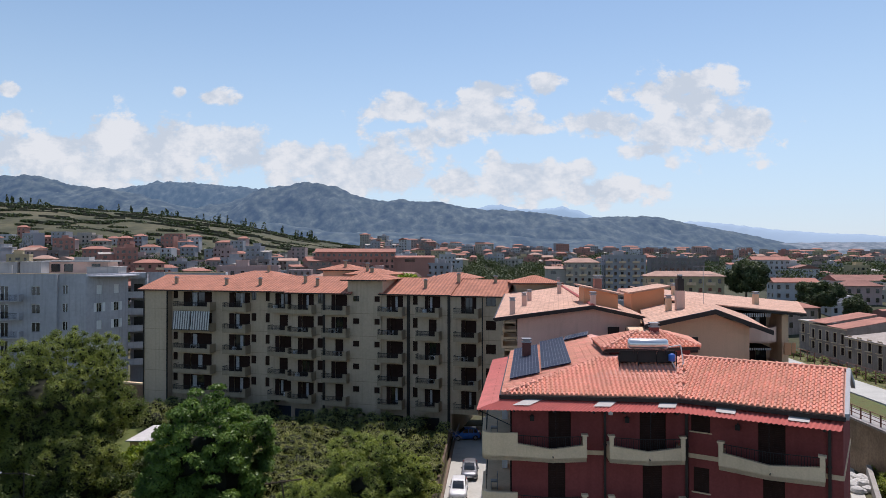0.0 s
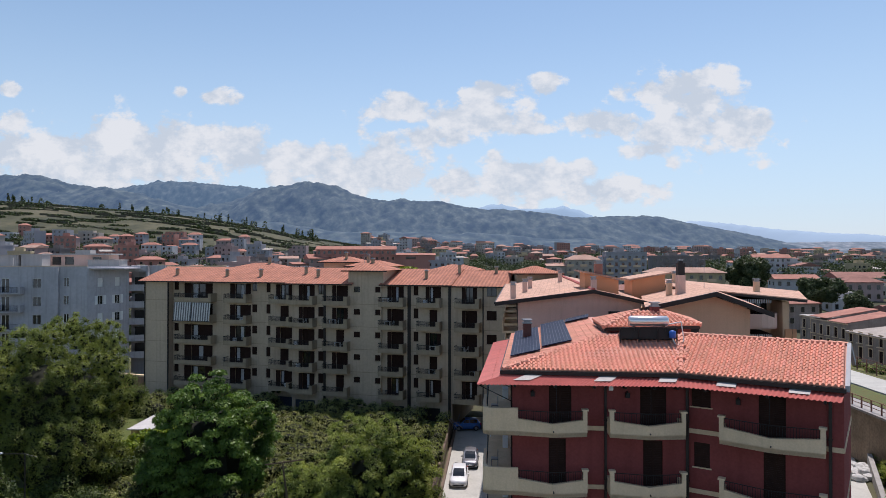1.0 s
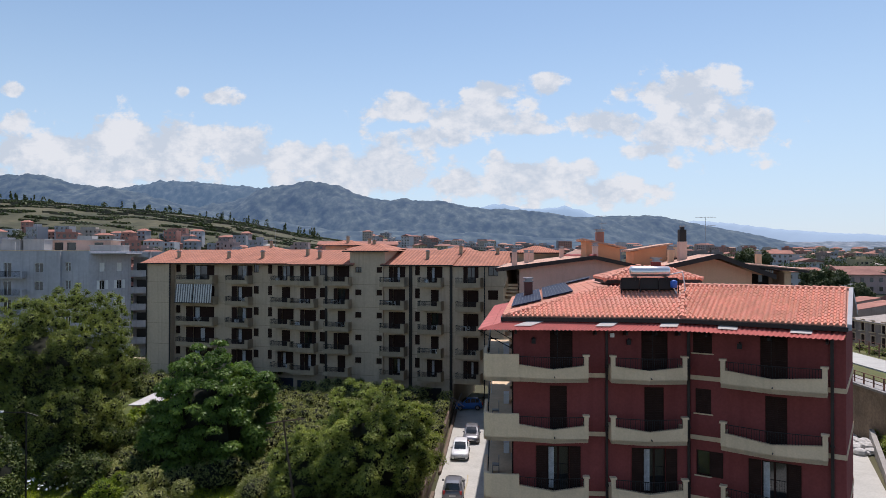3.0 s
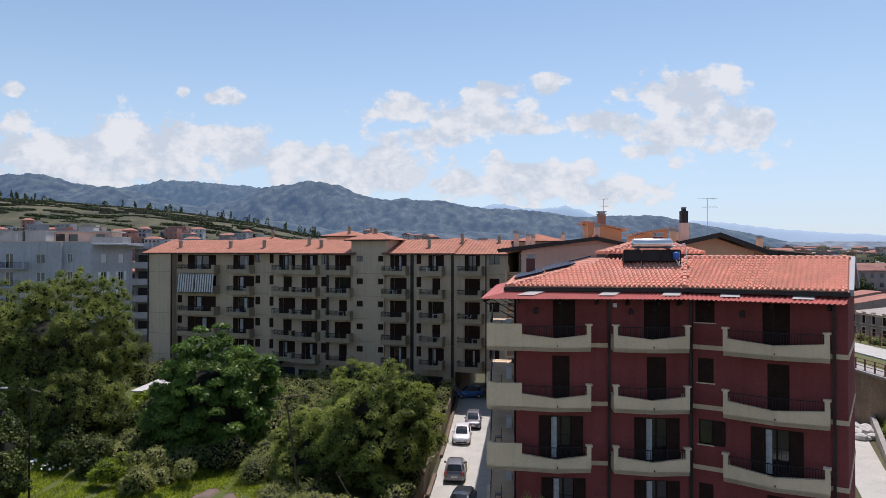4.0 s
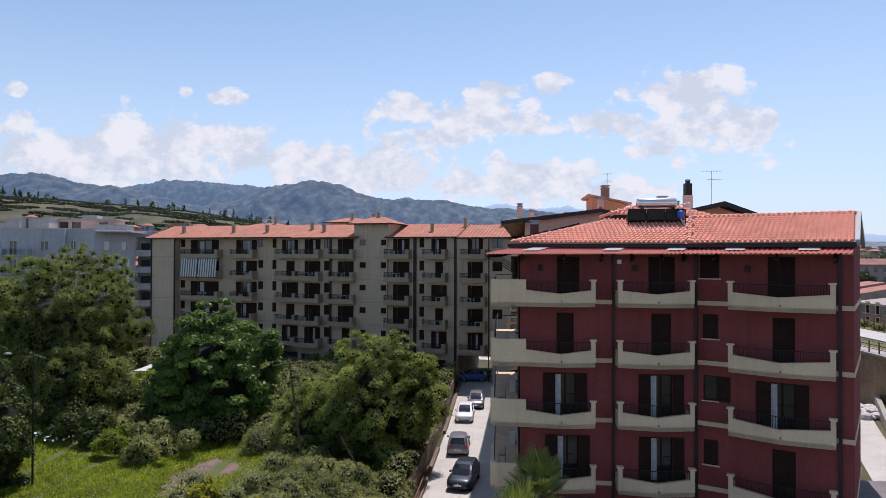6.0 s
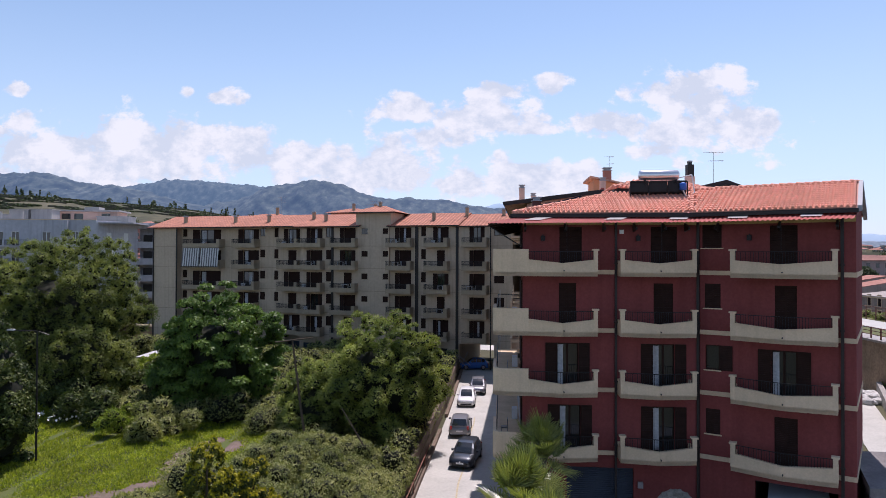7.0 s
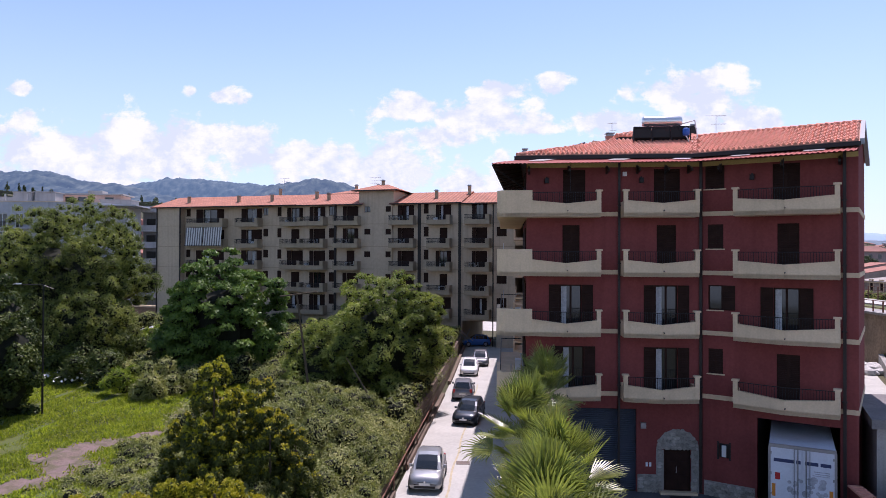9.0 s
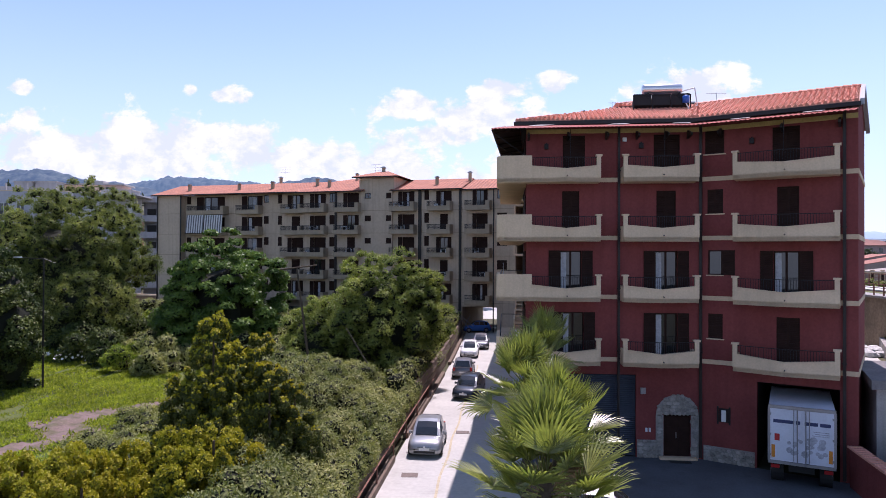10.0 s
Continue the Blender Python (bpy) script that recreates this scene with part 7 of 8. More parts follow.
lo = [(17.2 + 6.2 * i / k0, 21.6 - 1.0 * i / k0, 1.95 + .05 * math.cos(i * math.pi)) for i in range(k0 + 1)]
hi = [(17.7 + 6.6 * i / k0, 27.2 - .9 * i / k0, 2.25 + .05 * math.cos(i * math.pi)) for i in range(k0 + 1)]
g.v = lo + hi
g.f = [(i, i + 1, k0 + 2 + i, k0 + 1 + i) for i in range(k0)]
part("sheet_roof", g, mat("fibre_cement", (.36, .38, .42), .8, var=.15, scale=1, stain=.3), shed)
bw = thing("boundary_wall", (0, 0, 0), "red boundary wall with a clay tile coping", "wall")
FW, LWL = frame_at((15.9, 21.5), (17.35, 28.9))
part("wall", Geo().box(0, -.15, 0, LWL, .15, 1.75), RED_WALL, bw, m=FW)
for k in range(int(LWL / .3)):
    part("coping_tile", Geo().prism([(k * .3 + .01, -.28), (k * .3 + .29, -.28), (k * .3 + .29, .28), (k * .3 + .01, .28)], 1.75, [1.86, 1.83, 1.83, 1.86]), TILE, bw, m=FW)

# debris yard
BAG = mat("dusty_white_sacking", (.52, .51, .49), .9, var=.2, scale=3, stain=.2)
r = random.Random(3)
for k in range(26):
    s_ = r.uniform(.35, .8)
    pts_ = [[(s_ * c_ * math.cos(a) * r.uniform(.85, 1.1), s_ * c_ * math.sin(a) * r.uniform(.85, 1.1), z_ * s_) for a in [2 * math.pi * i / 8 for i in range(8)]] for z_, c_ in ((0, .8), (.3, 1), (.7, .85), (.95, .35))]
    solid("rubble_bag", Geo().loft(pts_), BAG, "bulging white rubble bag in the yard", "bag", "rubble bags", m=Matrix.Translation((43.2 + r.uniform(-1.6, 1.6), 68.5 + r.uniform(-2.5, 3.5), .0)))
solid("concrete_strip", Geo().prism([(27, 40), (29.6, 40), (46.5, 75), (44.0, 78)], -.02, .03), ROAD_MAT, "pale concrete strip in the side yard", "pavement", kind="structure")
solid("leaning_slab", Geo().prism([(36.2, 53.5), (36.6, 53.3), (45.6, 70.2), (45.2, 70.4)], .0, [.7, .7, 1.5, 1.5]), CONC, "pale concrete kerb wall of the side yard", "wall", kind="structure")

# ---- railway bank ----
BANK = mat("rubble_bank", (.29, .215, .15), .95, var=.25, scale=.5, fine=4, streak=.3, stain=.3, bump=.4)
bank = thing("railway_bank", (0, 0, 0), "brown stone retaining wall of a railway bank", "wall")


def track(y, off):
    """A line along the railway, off metres beyond the retaining wall's face."""
    return 45.5 + .05 * (y - 68) + off, y


part("wall", Geo().prism([track(58, 0), track(58, 2.4), track(130, 2.4), track(130, 0)], 0, 5.6), BANK, bank)
part("coping", Geo().prism([track(58, -.25), track(58, 2.6), track(130, 2.6), track(130, -.25)], 5.6, 5.85), CONC, bank)
part("fill", Geo().prism([track(58, 2.4), track(58, 18), track(190, 18), track(190, 2.4)], 0, 5.5), BANK, bank)
part("platform", Geo().prism([track(58, 7.6), track(58, 13.0), track(185, 13.0), track(185, 7.6)], 5.5, 5.8), ROAD_MAT, bank, "pale concrete platform")
part("grass_strip", Geo().prism([track(58, 2.6), track(58, 7.5), track(185, 7.5), track(185, 2.6)], 5.5, 5.65), mat("dry_grass", (.14, .13, .04), .95, var=.4, scale=1.5, col2=(.08, .1, .03)), bank)
part("grass_strip", Geo().prism([track(58, 13.1), track(58, 17.9), track(185, 17.9), track(185, 13.1)], 5.5, 5.62), mat("green_verge", (.10, .115, .03), .95, var=.4, scale=1.5, col2=(.15, .13, .05)), bank)
fence = thing("railway_fence", (0, 0, 0), "rusty post and rail fence along the railway", "fence")
for off, y0, y1, n, top in ((.3, 60, 112, 30, 1.25), (14.6, 62, 180, 50, 1.7)):
    a, b = Vector((*track(y0, off), 0)), Vector((*track(y1, off), 0))
    for k in range(n):
        p = a.lerp(b, k / (n - 1))
        part("post", Geo().box(p.x - .06, p.y - .06, 5.5, p.x + .06, p.y + .06, 5.85 + top), RUST, fence)
    for f in (.35, .66, .97):
        z = 5.85 + top * f
        part("rail", Geo().tube((a.x, a.y, z), (b.x, b.y, z), .04, k=5), RUST, fence)

vr = random.Random(41)
tl = [(track(y, 0)[0] + vr.uniform(15.2, 17.2), y, 5.6 + vr.uniform(.1, .5), vr.uniform(.4, .9), .9) for y in [vr.uniform(84, 176) for k in range(70)]]
p, o = shell(tl, 40, .7)
solid("verge_shrubs", leaf_mesh("verge_shrubs", p, o, .26, LEAF_IVY, .5, .1, .9, cores=hearts(tl, .66)), None, "weeds and low shrubs along the railway fence", "shrubs", kind="stuff")
cl = [(166 + rr_ * math.cos(a), 245 + rr_ * math.sin(a), zz, .85, .5) for zz, rr_, n_ in ((8, 3.2, 9), (9.8, 2.9, 9), (11.5, 2.5, 8), (13, 2.1, 7), (14.5, 1.6, 6), (16, 1.0, 4), (17.3, .4, 2), (18.3, .0, 1)) for a in [2 * math.pi * i / n_ + zz for i in range(n_)]]
tree("tall_conifer", (166, 245, 3.3), cl, LEAF_FAR, .5, 16, "tall dark conifer with tiers of boughs", "conifer", trunk=.3, core=.4)

# street lamp, poles
lamp = thing("street_lamp", (-27.1, 42.6, 1.2), "thin street lamp with a single arm beside the lawn", "street lamp")
part("pole", Geo().tube((0, 0, -.2), (0, 0, 8.55), .07, .045, k=8), GUTTER, lamp)
part("arm", Geo().tube((.6, .3, 8.25), (0, 0, 8.55), .02, k=5).tube((0, 0, 8.55), (-1.35, -.2, 8.6), .03, k=6), GUTTER, lamp)
part("lamp_head", Geo().loft([[(-1.35 - x, -.2 + wy * .1, 8.6 + zz) for wy, zz in ((-1, 0), (1, 0), (.6, .09), (-.6, .09))] for x in (0, .3, .55)]), WHITE, lamp, "white lamp head")
tp = thing("wire_pole", (-9.3, 42.6, 1.0), "leaning wooden pole with a crossbar above the creepers", "pole")
part("pole", Geo().tube((0, 0, -.2), (-1.1, -.1, 8.25), .1, .06, k=7), BARK, tp)
part("crossbar", Geo().tube((-2.2, -.15, 8.1), (.2, -.05, 8.4), .05, k=6), BARK, tp)
solid("leaning_stick", Geo().tube((-5.2, 38, 3.8), (-6.5, 38.4, 5.8), .05, .03, k=5), BARK, "leaning wooden stick above the creepers", "stick")
gp = thing("garden_gate", (along_road(81), 81, 0), "broken pale gate frame at the end of the garden wall", "gate")
part("bar", Geo().tube((-.4, 0, 2.6), (1.2, .6, 1.2), .06, k=5).tube((-1.0, -.3, 3.0), (.6, .3, 1.1), .06, k=5).tube((0, 0, 1.0), (.9, 3, 2.4), .05, k=5), GREY_METAL, gp)

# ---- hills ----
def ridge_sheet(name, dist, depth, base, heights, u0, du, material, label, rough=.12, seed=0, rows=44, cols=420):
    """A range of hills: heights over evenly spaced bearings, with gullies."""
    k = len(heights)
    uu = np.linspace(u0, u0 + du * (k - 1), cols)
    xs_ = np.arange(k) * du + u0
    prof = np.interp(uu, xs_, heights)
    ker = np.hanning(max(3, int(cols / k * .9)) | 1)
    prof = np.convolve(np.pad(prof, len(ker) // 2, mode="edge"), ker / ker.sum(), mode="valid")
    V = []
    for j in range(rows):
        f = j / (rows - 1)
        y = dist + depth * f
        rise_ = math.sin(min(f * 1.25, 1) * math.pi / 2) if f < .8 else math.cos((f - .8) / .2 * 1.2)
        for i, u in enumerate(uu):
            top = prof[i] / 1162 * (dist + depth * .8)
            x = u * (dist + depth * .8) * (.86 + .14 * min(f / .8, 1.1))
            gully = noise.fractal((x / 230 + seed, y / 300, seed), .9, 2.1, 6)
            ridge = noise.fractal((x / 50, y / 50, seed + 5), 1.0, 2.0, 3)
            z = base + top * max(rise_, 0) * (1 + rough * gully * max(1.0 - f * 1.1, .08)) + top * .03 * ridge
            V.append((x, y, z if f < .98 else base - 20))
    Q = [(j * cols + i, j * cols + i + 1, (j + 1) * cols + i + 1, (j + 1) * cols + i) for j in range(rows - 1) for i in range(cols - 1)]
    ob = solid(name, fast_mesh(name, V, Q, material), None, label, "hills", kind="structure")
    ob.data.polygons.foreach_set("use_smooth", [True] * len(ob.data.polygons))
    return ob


# the hills' blue emission stands in for the haze before them
HILL = mat("hazed_wooded_hill", (.014, .030, .016), .95, var=.55, scale=.028, fine=.10, col2=(.062, .072, .050), emit=(.042, .088, .186, .86), squeeze=(1, .45, .9), edge=.17, stain=.5)
HILL_BLUE = mat("hazed_hill_behind", (.016, .028, .02), .95, var=.45, scale=.03, fine=.10, col2=(.06, .065, .05), emit=(.064, .13, .235, .88), squeeze=(1, .45, .9), edge=.2)
HILL_FAR = mat("hazed_distant_range", (.10, .14, .18), .95, var=.1, scale=.002, emit=(.29, .42, .57, .85))
HILL_RIGHT = mat("hazed_coastal_range", (.10, .14, .18), .95, var=.1, scale=.002, emit=(.34, .46, .61, .85))
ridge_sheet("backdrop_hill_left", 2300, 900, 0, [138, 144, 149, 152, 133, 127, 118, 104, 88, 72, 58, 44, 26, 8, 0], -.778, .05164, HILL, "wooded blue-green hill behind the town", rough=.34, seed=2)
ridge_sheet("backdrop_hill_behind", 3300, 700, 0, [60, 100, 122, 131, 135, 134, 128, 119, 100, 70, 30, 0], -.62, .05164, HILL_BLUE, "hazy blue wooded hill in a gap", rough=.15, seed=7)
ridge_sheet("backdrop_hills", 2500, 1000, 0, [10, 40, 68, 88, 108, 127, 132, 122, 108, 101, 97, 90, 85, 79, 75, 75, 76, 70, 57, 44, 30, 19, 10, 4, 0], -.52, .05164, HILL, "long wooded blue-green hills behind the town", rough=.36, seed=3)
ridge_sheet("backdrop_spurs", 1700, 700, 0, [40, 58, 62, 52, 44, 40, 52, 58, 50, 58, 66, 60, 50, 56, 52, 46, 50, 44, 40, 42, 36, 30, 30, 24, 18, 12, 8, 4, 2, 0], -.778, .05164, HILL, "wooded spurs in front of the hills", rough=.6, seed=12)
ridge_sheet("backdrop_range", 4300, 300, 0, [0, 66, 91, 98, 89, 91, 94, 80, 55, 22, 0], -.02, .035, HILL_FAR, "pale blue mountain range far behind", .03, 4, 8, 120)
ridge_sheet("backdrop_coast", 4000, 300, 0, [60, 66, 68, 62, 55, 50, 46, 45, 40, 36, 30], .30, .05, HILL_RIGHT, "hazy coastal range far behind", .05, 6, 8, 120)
SLOPE = mat("hazed_town_slope", (.05, .07, .07), .95, var=.4, scale=.03, fine=.12, col2=(.15, .15, .15), emit=(.17, .25, .38, .5))
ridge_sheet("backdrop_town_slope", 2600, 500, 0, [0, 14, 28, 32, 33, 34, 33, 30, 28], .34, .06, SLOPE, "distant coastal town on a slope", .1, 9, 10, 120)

# ---- houses of the town ----
COLS_H = [(.42, .37, .32), (.40, .29, .27), (.50, .49, .50), (.30, .22, .19), (.33, .33, .35), (.45, .37, .23), (.22, .19, .18), (.40, .20, .16)]
HOUSE_WALL = [mat("town_plaster", c, .9, var=.08, scale=.15, streak=.25) for c in COLS_H]
TOWN_ROOF = [mat("town_tiles", c, .9, var=.2, scale=.3, fine=2, stain=.3) for c in ((.38, .17, .125), (.29, .14, .11), (.42, .26, .20))]
FLAT_ROOF = mat("flat_roof", (.42, .38, .34), .95, var=.2, scale=.2)
SIDE_WIN = Geo().box(-.05, -.5, 0, .05, .5, 1.4).mesh("side_window", GLASS)
WIN_MESH = Geo().box(-.55, -.06, 0, .55, .02, 1.5).mesh("window", GLASS)
BAL_MESH = Geo().box(-1.6, -1.1, -.15, 1.6, 0, 0).box(-1.6, -1.1, 0, 1.6, -1.02, .9).mesh("balcony", CREAM)
rt = random.Random(17)


def town_house(x, y, yaw, w, d, floors, wall, roof, label, name="town_house", windows=True, group="houses of the town", z=None, plain=False):
    z = rise(x, y) - .3 if z is None else z
    h = floors * 3.1 + .4
    ob = thing(name, Matrix.Translation((x, y, z)) @ Matrix.Rotation(radians(yaw), 4, "Z"), label, "house", group)
    kind_ = 0 if plain else rt.randrange(4)
    part("wall", Geo().box(-w / 2, 0, -6, w / 2, d, h), wall, ob)
    if roof is None:
        g = Geo().box(-w / 2 - .15, -.15, h, w / 2 + .15, .1, h + .8).box(-w / 2 - .15, d - .1, h, w / 2 + .15, d + .15, h + .8).box(-w / 2 - .15, .1, h, -w / 2 + .1, d - .1, h + .8).box(w / 2 - .1, .1, h, w / 2 + .15, d - .1, h + .8)
        part("parapet", g, wall, ob)
        part("roof", Geo().box(-w / 2 + .1, .1, h, w / 2 - .1, d - .1, h + .15), FLAT_ROOF, ob)
        a_ = rt.uniform(-.3, .05)
        part("stair_room", Geo().box(w * a_, d * .35, h + .15, w * a_ + min(4, w * .4), d * .8, h + 2.5).box(w * a_ - .2, d * .33, h + 2.5, w * a_ + min(4, w * .4) + .2, d * .82, h + 2.65), wall, ob)
    else:
        o_ = .6
        rz = h + min(w, d) * rt.uniform(.13, .2) + .3
        a = [(-w / 2 - o_, -o_, h), (w / 2 + o_, -o_, h), (w / 2 + o_, d + o_, h), (-w / 2 - o_, d + o_, h)]
        k = .42 if kind_ < 2 else -.04
        if w >= d:
            r0, r1 = (-w / 2 + d * k, d / 2, rz), (w / 2 - d * k, d / 2, rz)
            g = Geo().poly(a[0], a[1], r1, r0).poly(a[1], a[2], r1).poly(a[2], a[3], r0, r1).poly(a[3], a[0], r0)
        else:
            r0, r1 = (0, w * k, rz), (0, d - w * k, rz)
            g = Geo().poly(a[0], a[1], r0).poly(a[1], a[2], r1, r0).poly(a[2], a[3], r1).poly(a[3], a[0], r0, r1)
        g.box(-w / 2 - o_, -o_, h - .2, w / 2 + o_, d + o_, h)
        part("roof", g, roof, ob)
    if kind_ in (1, 3) and floors > 1:
        # a lower wing beside it
        ww, hh = w * rt.uniform(.4, .7), h - 3.1 * rt.choice((1, 1, 2))
        sd = rt.choice((-1, 1))
        x0, x1 = (w / 2, w / 2 + ww) if sd > 0 else (-w / 2 - ww, -w / 2)
        part("wing", Geo().box(x0, d * .15, -6, x1, d * .85, max(hh, 3)), wall, ob)
        part("wing_roof", Geo().prism([(x0 - .3, d * .1), (x1 + .3, d * .1), (x1 + .3, d * .9), (x0 - .3, d * .9)], max(hh, 3), [max(hh, 3) + .2, max(hh, 3) + .2, max(hh, 3) + 1.2, max(hh, 3) + 1.2]), roof or FLAT_ROOF, ob)
        part("wing_window", Geo().box(x0 + ww * .25, d * .15 - .05, max(hh, 3) - 2.2, x0 + ww * .5, d * .15 + .02, max(hh, 3) - .7), GLASS, ob)
    if windows and y > 300:
        n = max(2, int(w / 2.8))
        g, bal = Geo(), Geo()
        for f_ in range(floors):
            for k in range(n):
                xx = -w / 2 + w * (k + .5) / n
                tall_ = (k + f_ + kind_) % 3 == 0
                g.box(xx - (.9 if tall_ else .5), -.06, f_ * 3.1 + (.5 if tall_ else 1.1), xx + (.9 if tall_ else .5), .02, f_ * 3.1 + 2.6)
            if f_ and kind_ != 2:
                for k in range(n):
                    if (k + f_ + kind_) % 3 == 0:
                        xx = -w / 2 + w * (k + .5) / n
                        bal.box(xx - 1.3, -1.1, f_ * 3.1 + .3, xx + 1.3, 0, f_ * 3.1 + .45).box(xx - 1.3, -1.1, f_ * 3.1 + .45, xx + 1.3, -1.0, f_ * 3.1 + 1.2)
        tagged(part("glazing", g, GLASS, ob), kind="stuff")
        if bal.v:
            tagged(part("balcony_slabs", bal, wall, ob), kind="stuff")
    elif windows:
        n = max(2, int(w / 3.0))
        for f_ in range(floors):
            for sd in (-1, 1):
                for k in range(2):
                    part("side_window", SIDE_WIN, None, ob, m=Matrix.Translation((sd * w / 2, d * (.28 + .44 * k), f_ * 3.1 + 1.0)))
        for f_ in range(floors):
            for k in range(n):
                xx = -w / 2 + w * (k + .5) / n
                part("window", WIN_MESH, None, ob, m=Matrix.Translation((xx, 0, f_ * 3.1 + 1.0)))
                if f_ and k % 2 == 0 and floors > 2:
                    part("balcony", BAL_MESH, None, ob, m=Matrix.Translation((xx, 0, f_ * 3.1 + .5)))
    return ob


LABELS = ["cream plastered town house with a clay roof", "pink plastered town house with a clay roof", "white town house with rows of windows", "brown town house with a clay roof", "grey concrete town house with a flat roof", "ochre town house with rows of windows", "dull brown town house", "terracotta coloured town house"]
placed = []


def free(x, y, s):
    for a, b, c in placed:
        if abs(a - x) < (s + c) * .62 and abs(b - y) < (s + c) * .8:
            return False
    placed.append((x, y, s))
    return True


count = 0
for k in range(6000):
    if count >= 300:
        break
    u = rt.uniform(-.78, .8)
    y = 165 + 900 * rt.random() ** 1.5
    x = u * y
    if -62 < x < 30 and y < 175:
        continue
    dense = 1.0 if u < .02 else (.5 if y > 560 else .06)
    if .02 < u < .24 and y < 520:
        dense = .02
    if u < -.12 and y > 430:
        dense = 0
    if u > .3 and y < 420:
        dense = .03 if y > 250 else 0
    if rt.random() > dense:
        continue
    w, d = rt.uniform(6.5, 14), rt.uniform(7, 11)
    if not free(x, y, w):
        continue
    i = rt.randrange(8)
    fl_ = rt.choice([2, 2, 3, 3, 4, 5]) if y < 500 else rt.choice([2, 3, 4, 5, 6])
    if u > .02:
        fl_ = min(fl_, 3 if y < 800 else 4)
    town_house(x, y, rt.uniform(-35, 35), w, d, fl_, HOUSE_WALL[i], None if i in (4, 6) or rt.random() < .4 else rt.choice(TOWN_ROOF), LABELS[i], windows=True)
    count += 1

# nearer houses at the right
OLD = mat("old_brown_plaster", (.36, .28, .235), .95, var=.25, scale=.4, streak=.4, stain=.3)
NEAR = [
    (83.4, 300, -6, 18, 14, 6, 4, None, "tall pale grey concrete house with balconies", 4.6),
    (85, 230, -6, 26, 9, 3, 5, 2, "long yellow house with a pink roof", 7.0),
    (118, 330, -5, 26, 10, 5, 6, None, "dark brown half-built house", 6.0),
    (200, 400, -10, 21, 12, 4, 2, 0, "white four storey house with an orange hipped roof", 8.6),
    (214, 402, -10, 9, 10, 3, 2, None, "white flat-roofed wing of a four storey house", 8.6),
    (152, 285, -4, 23, 9, 2, 5, 0, "long low yellow house with a clay roof", 4.9),
    (211, 380, -12, 13, 14, 2, 2, 1, "white house with a gabled pink roof", 10.0),
    (182, 282, -8, 24, 14, 2, 2, 1, "white house with a pink-red roof", 6.6),
    (63.8, 300, -4, 15, 9, 4, 0, 2, "house with stepped clay roofs among trees", 8.0),
    (-46.7, 350, 4, 42, 10, 5, 7, 0, "long terracotta and white apartment house", 10.0),
    (-66, 222, 10, 20, 11, 6, 1, None, "lilac grey apartment house with balconies"),
]
for x, y, yaw, w, d, fl_, wi, ro, label, *zz in NEAR:
    town_house(x, y, yaw, w, d, fl_, HOUSE_WALL[wi], None if ro is None else TOWN_ROOF[ro], label, group="", z=zz[0] if zz else (max(rise(x, y) - .3, 4.0) if x > 0 else None))


def old_house(y0, y1, x0, x1, base, eave, roof_hi, roof_mat, label, bays, split=False):
    """An old two storey house whose street front looks along the railway, with a sheet roof rising inwards."""
    ob = thing("old_house", (x0, y0, base), label, "house")
    w, d, h = x1 - x0, y1 - y0, eave - base
    holes = []
    for k in range(bays):
        c = d * (k + .5) / bays
        holes += [(c - .55, c + .55, .1 if k % 2 else .9, 2.5), (c - .5, c + .5, 3.3, 5.4)]
    F = Matrix.Translation((0, d, 0)) @ Matrix.Rotation(radians(-90), 4, "Z")
    part("street_wall", pierced(d, -1, h, .35, holes), OLD, ob, m=F)
    part("wall", Geo().box(.35, 0, -1, w, .35, h).box(.35, d - .35, -1, w, d, h).box(w - .35, .35, -1, w, d - .35, h), OLD, ob)
    for a_, b_, z0, z1 in holes:
        wn_ = part("window", Geo().box(a_, .1, z0, b_, .16, z1), SHUTTER, ob, m=F)
        part("surround", Geo().box(a_ - .18, -.06, z1, b_ + .18, .02, z1 + .2).box(a_ - .14, -.04, z0, a_, .02, z1).box(b_, -.04, z0, b_ + .14, .02, z1), CREAM, wn_)
        if z0 > 3:
            part("sill_balcony", Geo().box(a_ - .3, -.5, z0 - .15, b_ + .3, 0, z0), CREAM, wn_)
    part("cornice", Geo().box(-.25, -.1, h - .25, .1, d + .1, h), CREAM, ob)
    strips = ((0, d * .48, .0), (d * .52, d, .45)) if split else ((0, d, 0),)
    for a_, b_, up in strips:
        part("sheet_roof", Geo().prism([(-.3, a_), (w, a_), (w, b_), (-.3, b_)], [h + up, roof_hi - base + up] + [roof_hi - base + up, h + up], [h + up + .12, roof_hi - base + up + .12, roof_hi - base + up + .12, h + up + .12]), roof_mat, ob)
        part("roof_side", Geo().poly((0, a_ + .02, h - .1), (w, a_ + .02, h - .1), (w, a_ + .02, roof_hi - base + up), (0, a_ + .02, h + up)), OLD, ob)
    return ob


SHEET = mat("grey_sheet_roof", (.36, .31, .27), .85, var=.2, scale=.5, fine=3, streak=.3, stain=.3)
old_house(141, 155, 86.5, 98, 1.4, 8.0, 10.0, TOWN_ROOF[0], "old grey-brown house with red sheet roofs beside the railway", 5, True)
old_house(121, 136.5, 83.5, 97, 1.8, 6.95, 8.4, SHEET, "old brown house with a grey sheet roof beside the railway", 5)
old_house(156.5, 167, 90.5, 97, 1.4, 7.6, 7.65, FLAT_ROOF, "old cream house with a flat roof terrace", 3)
town_house(112, 148, 8, 16, 12, 2, OLD, TOWN_ROOF[1], "old brown house behind a street of low houses", group="", z=2.2)
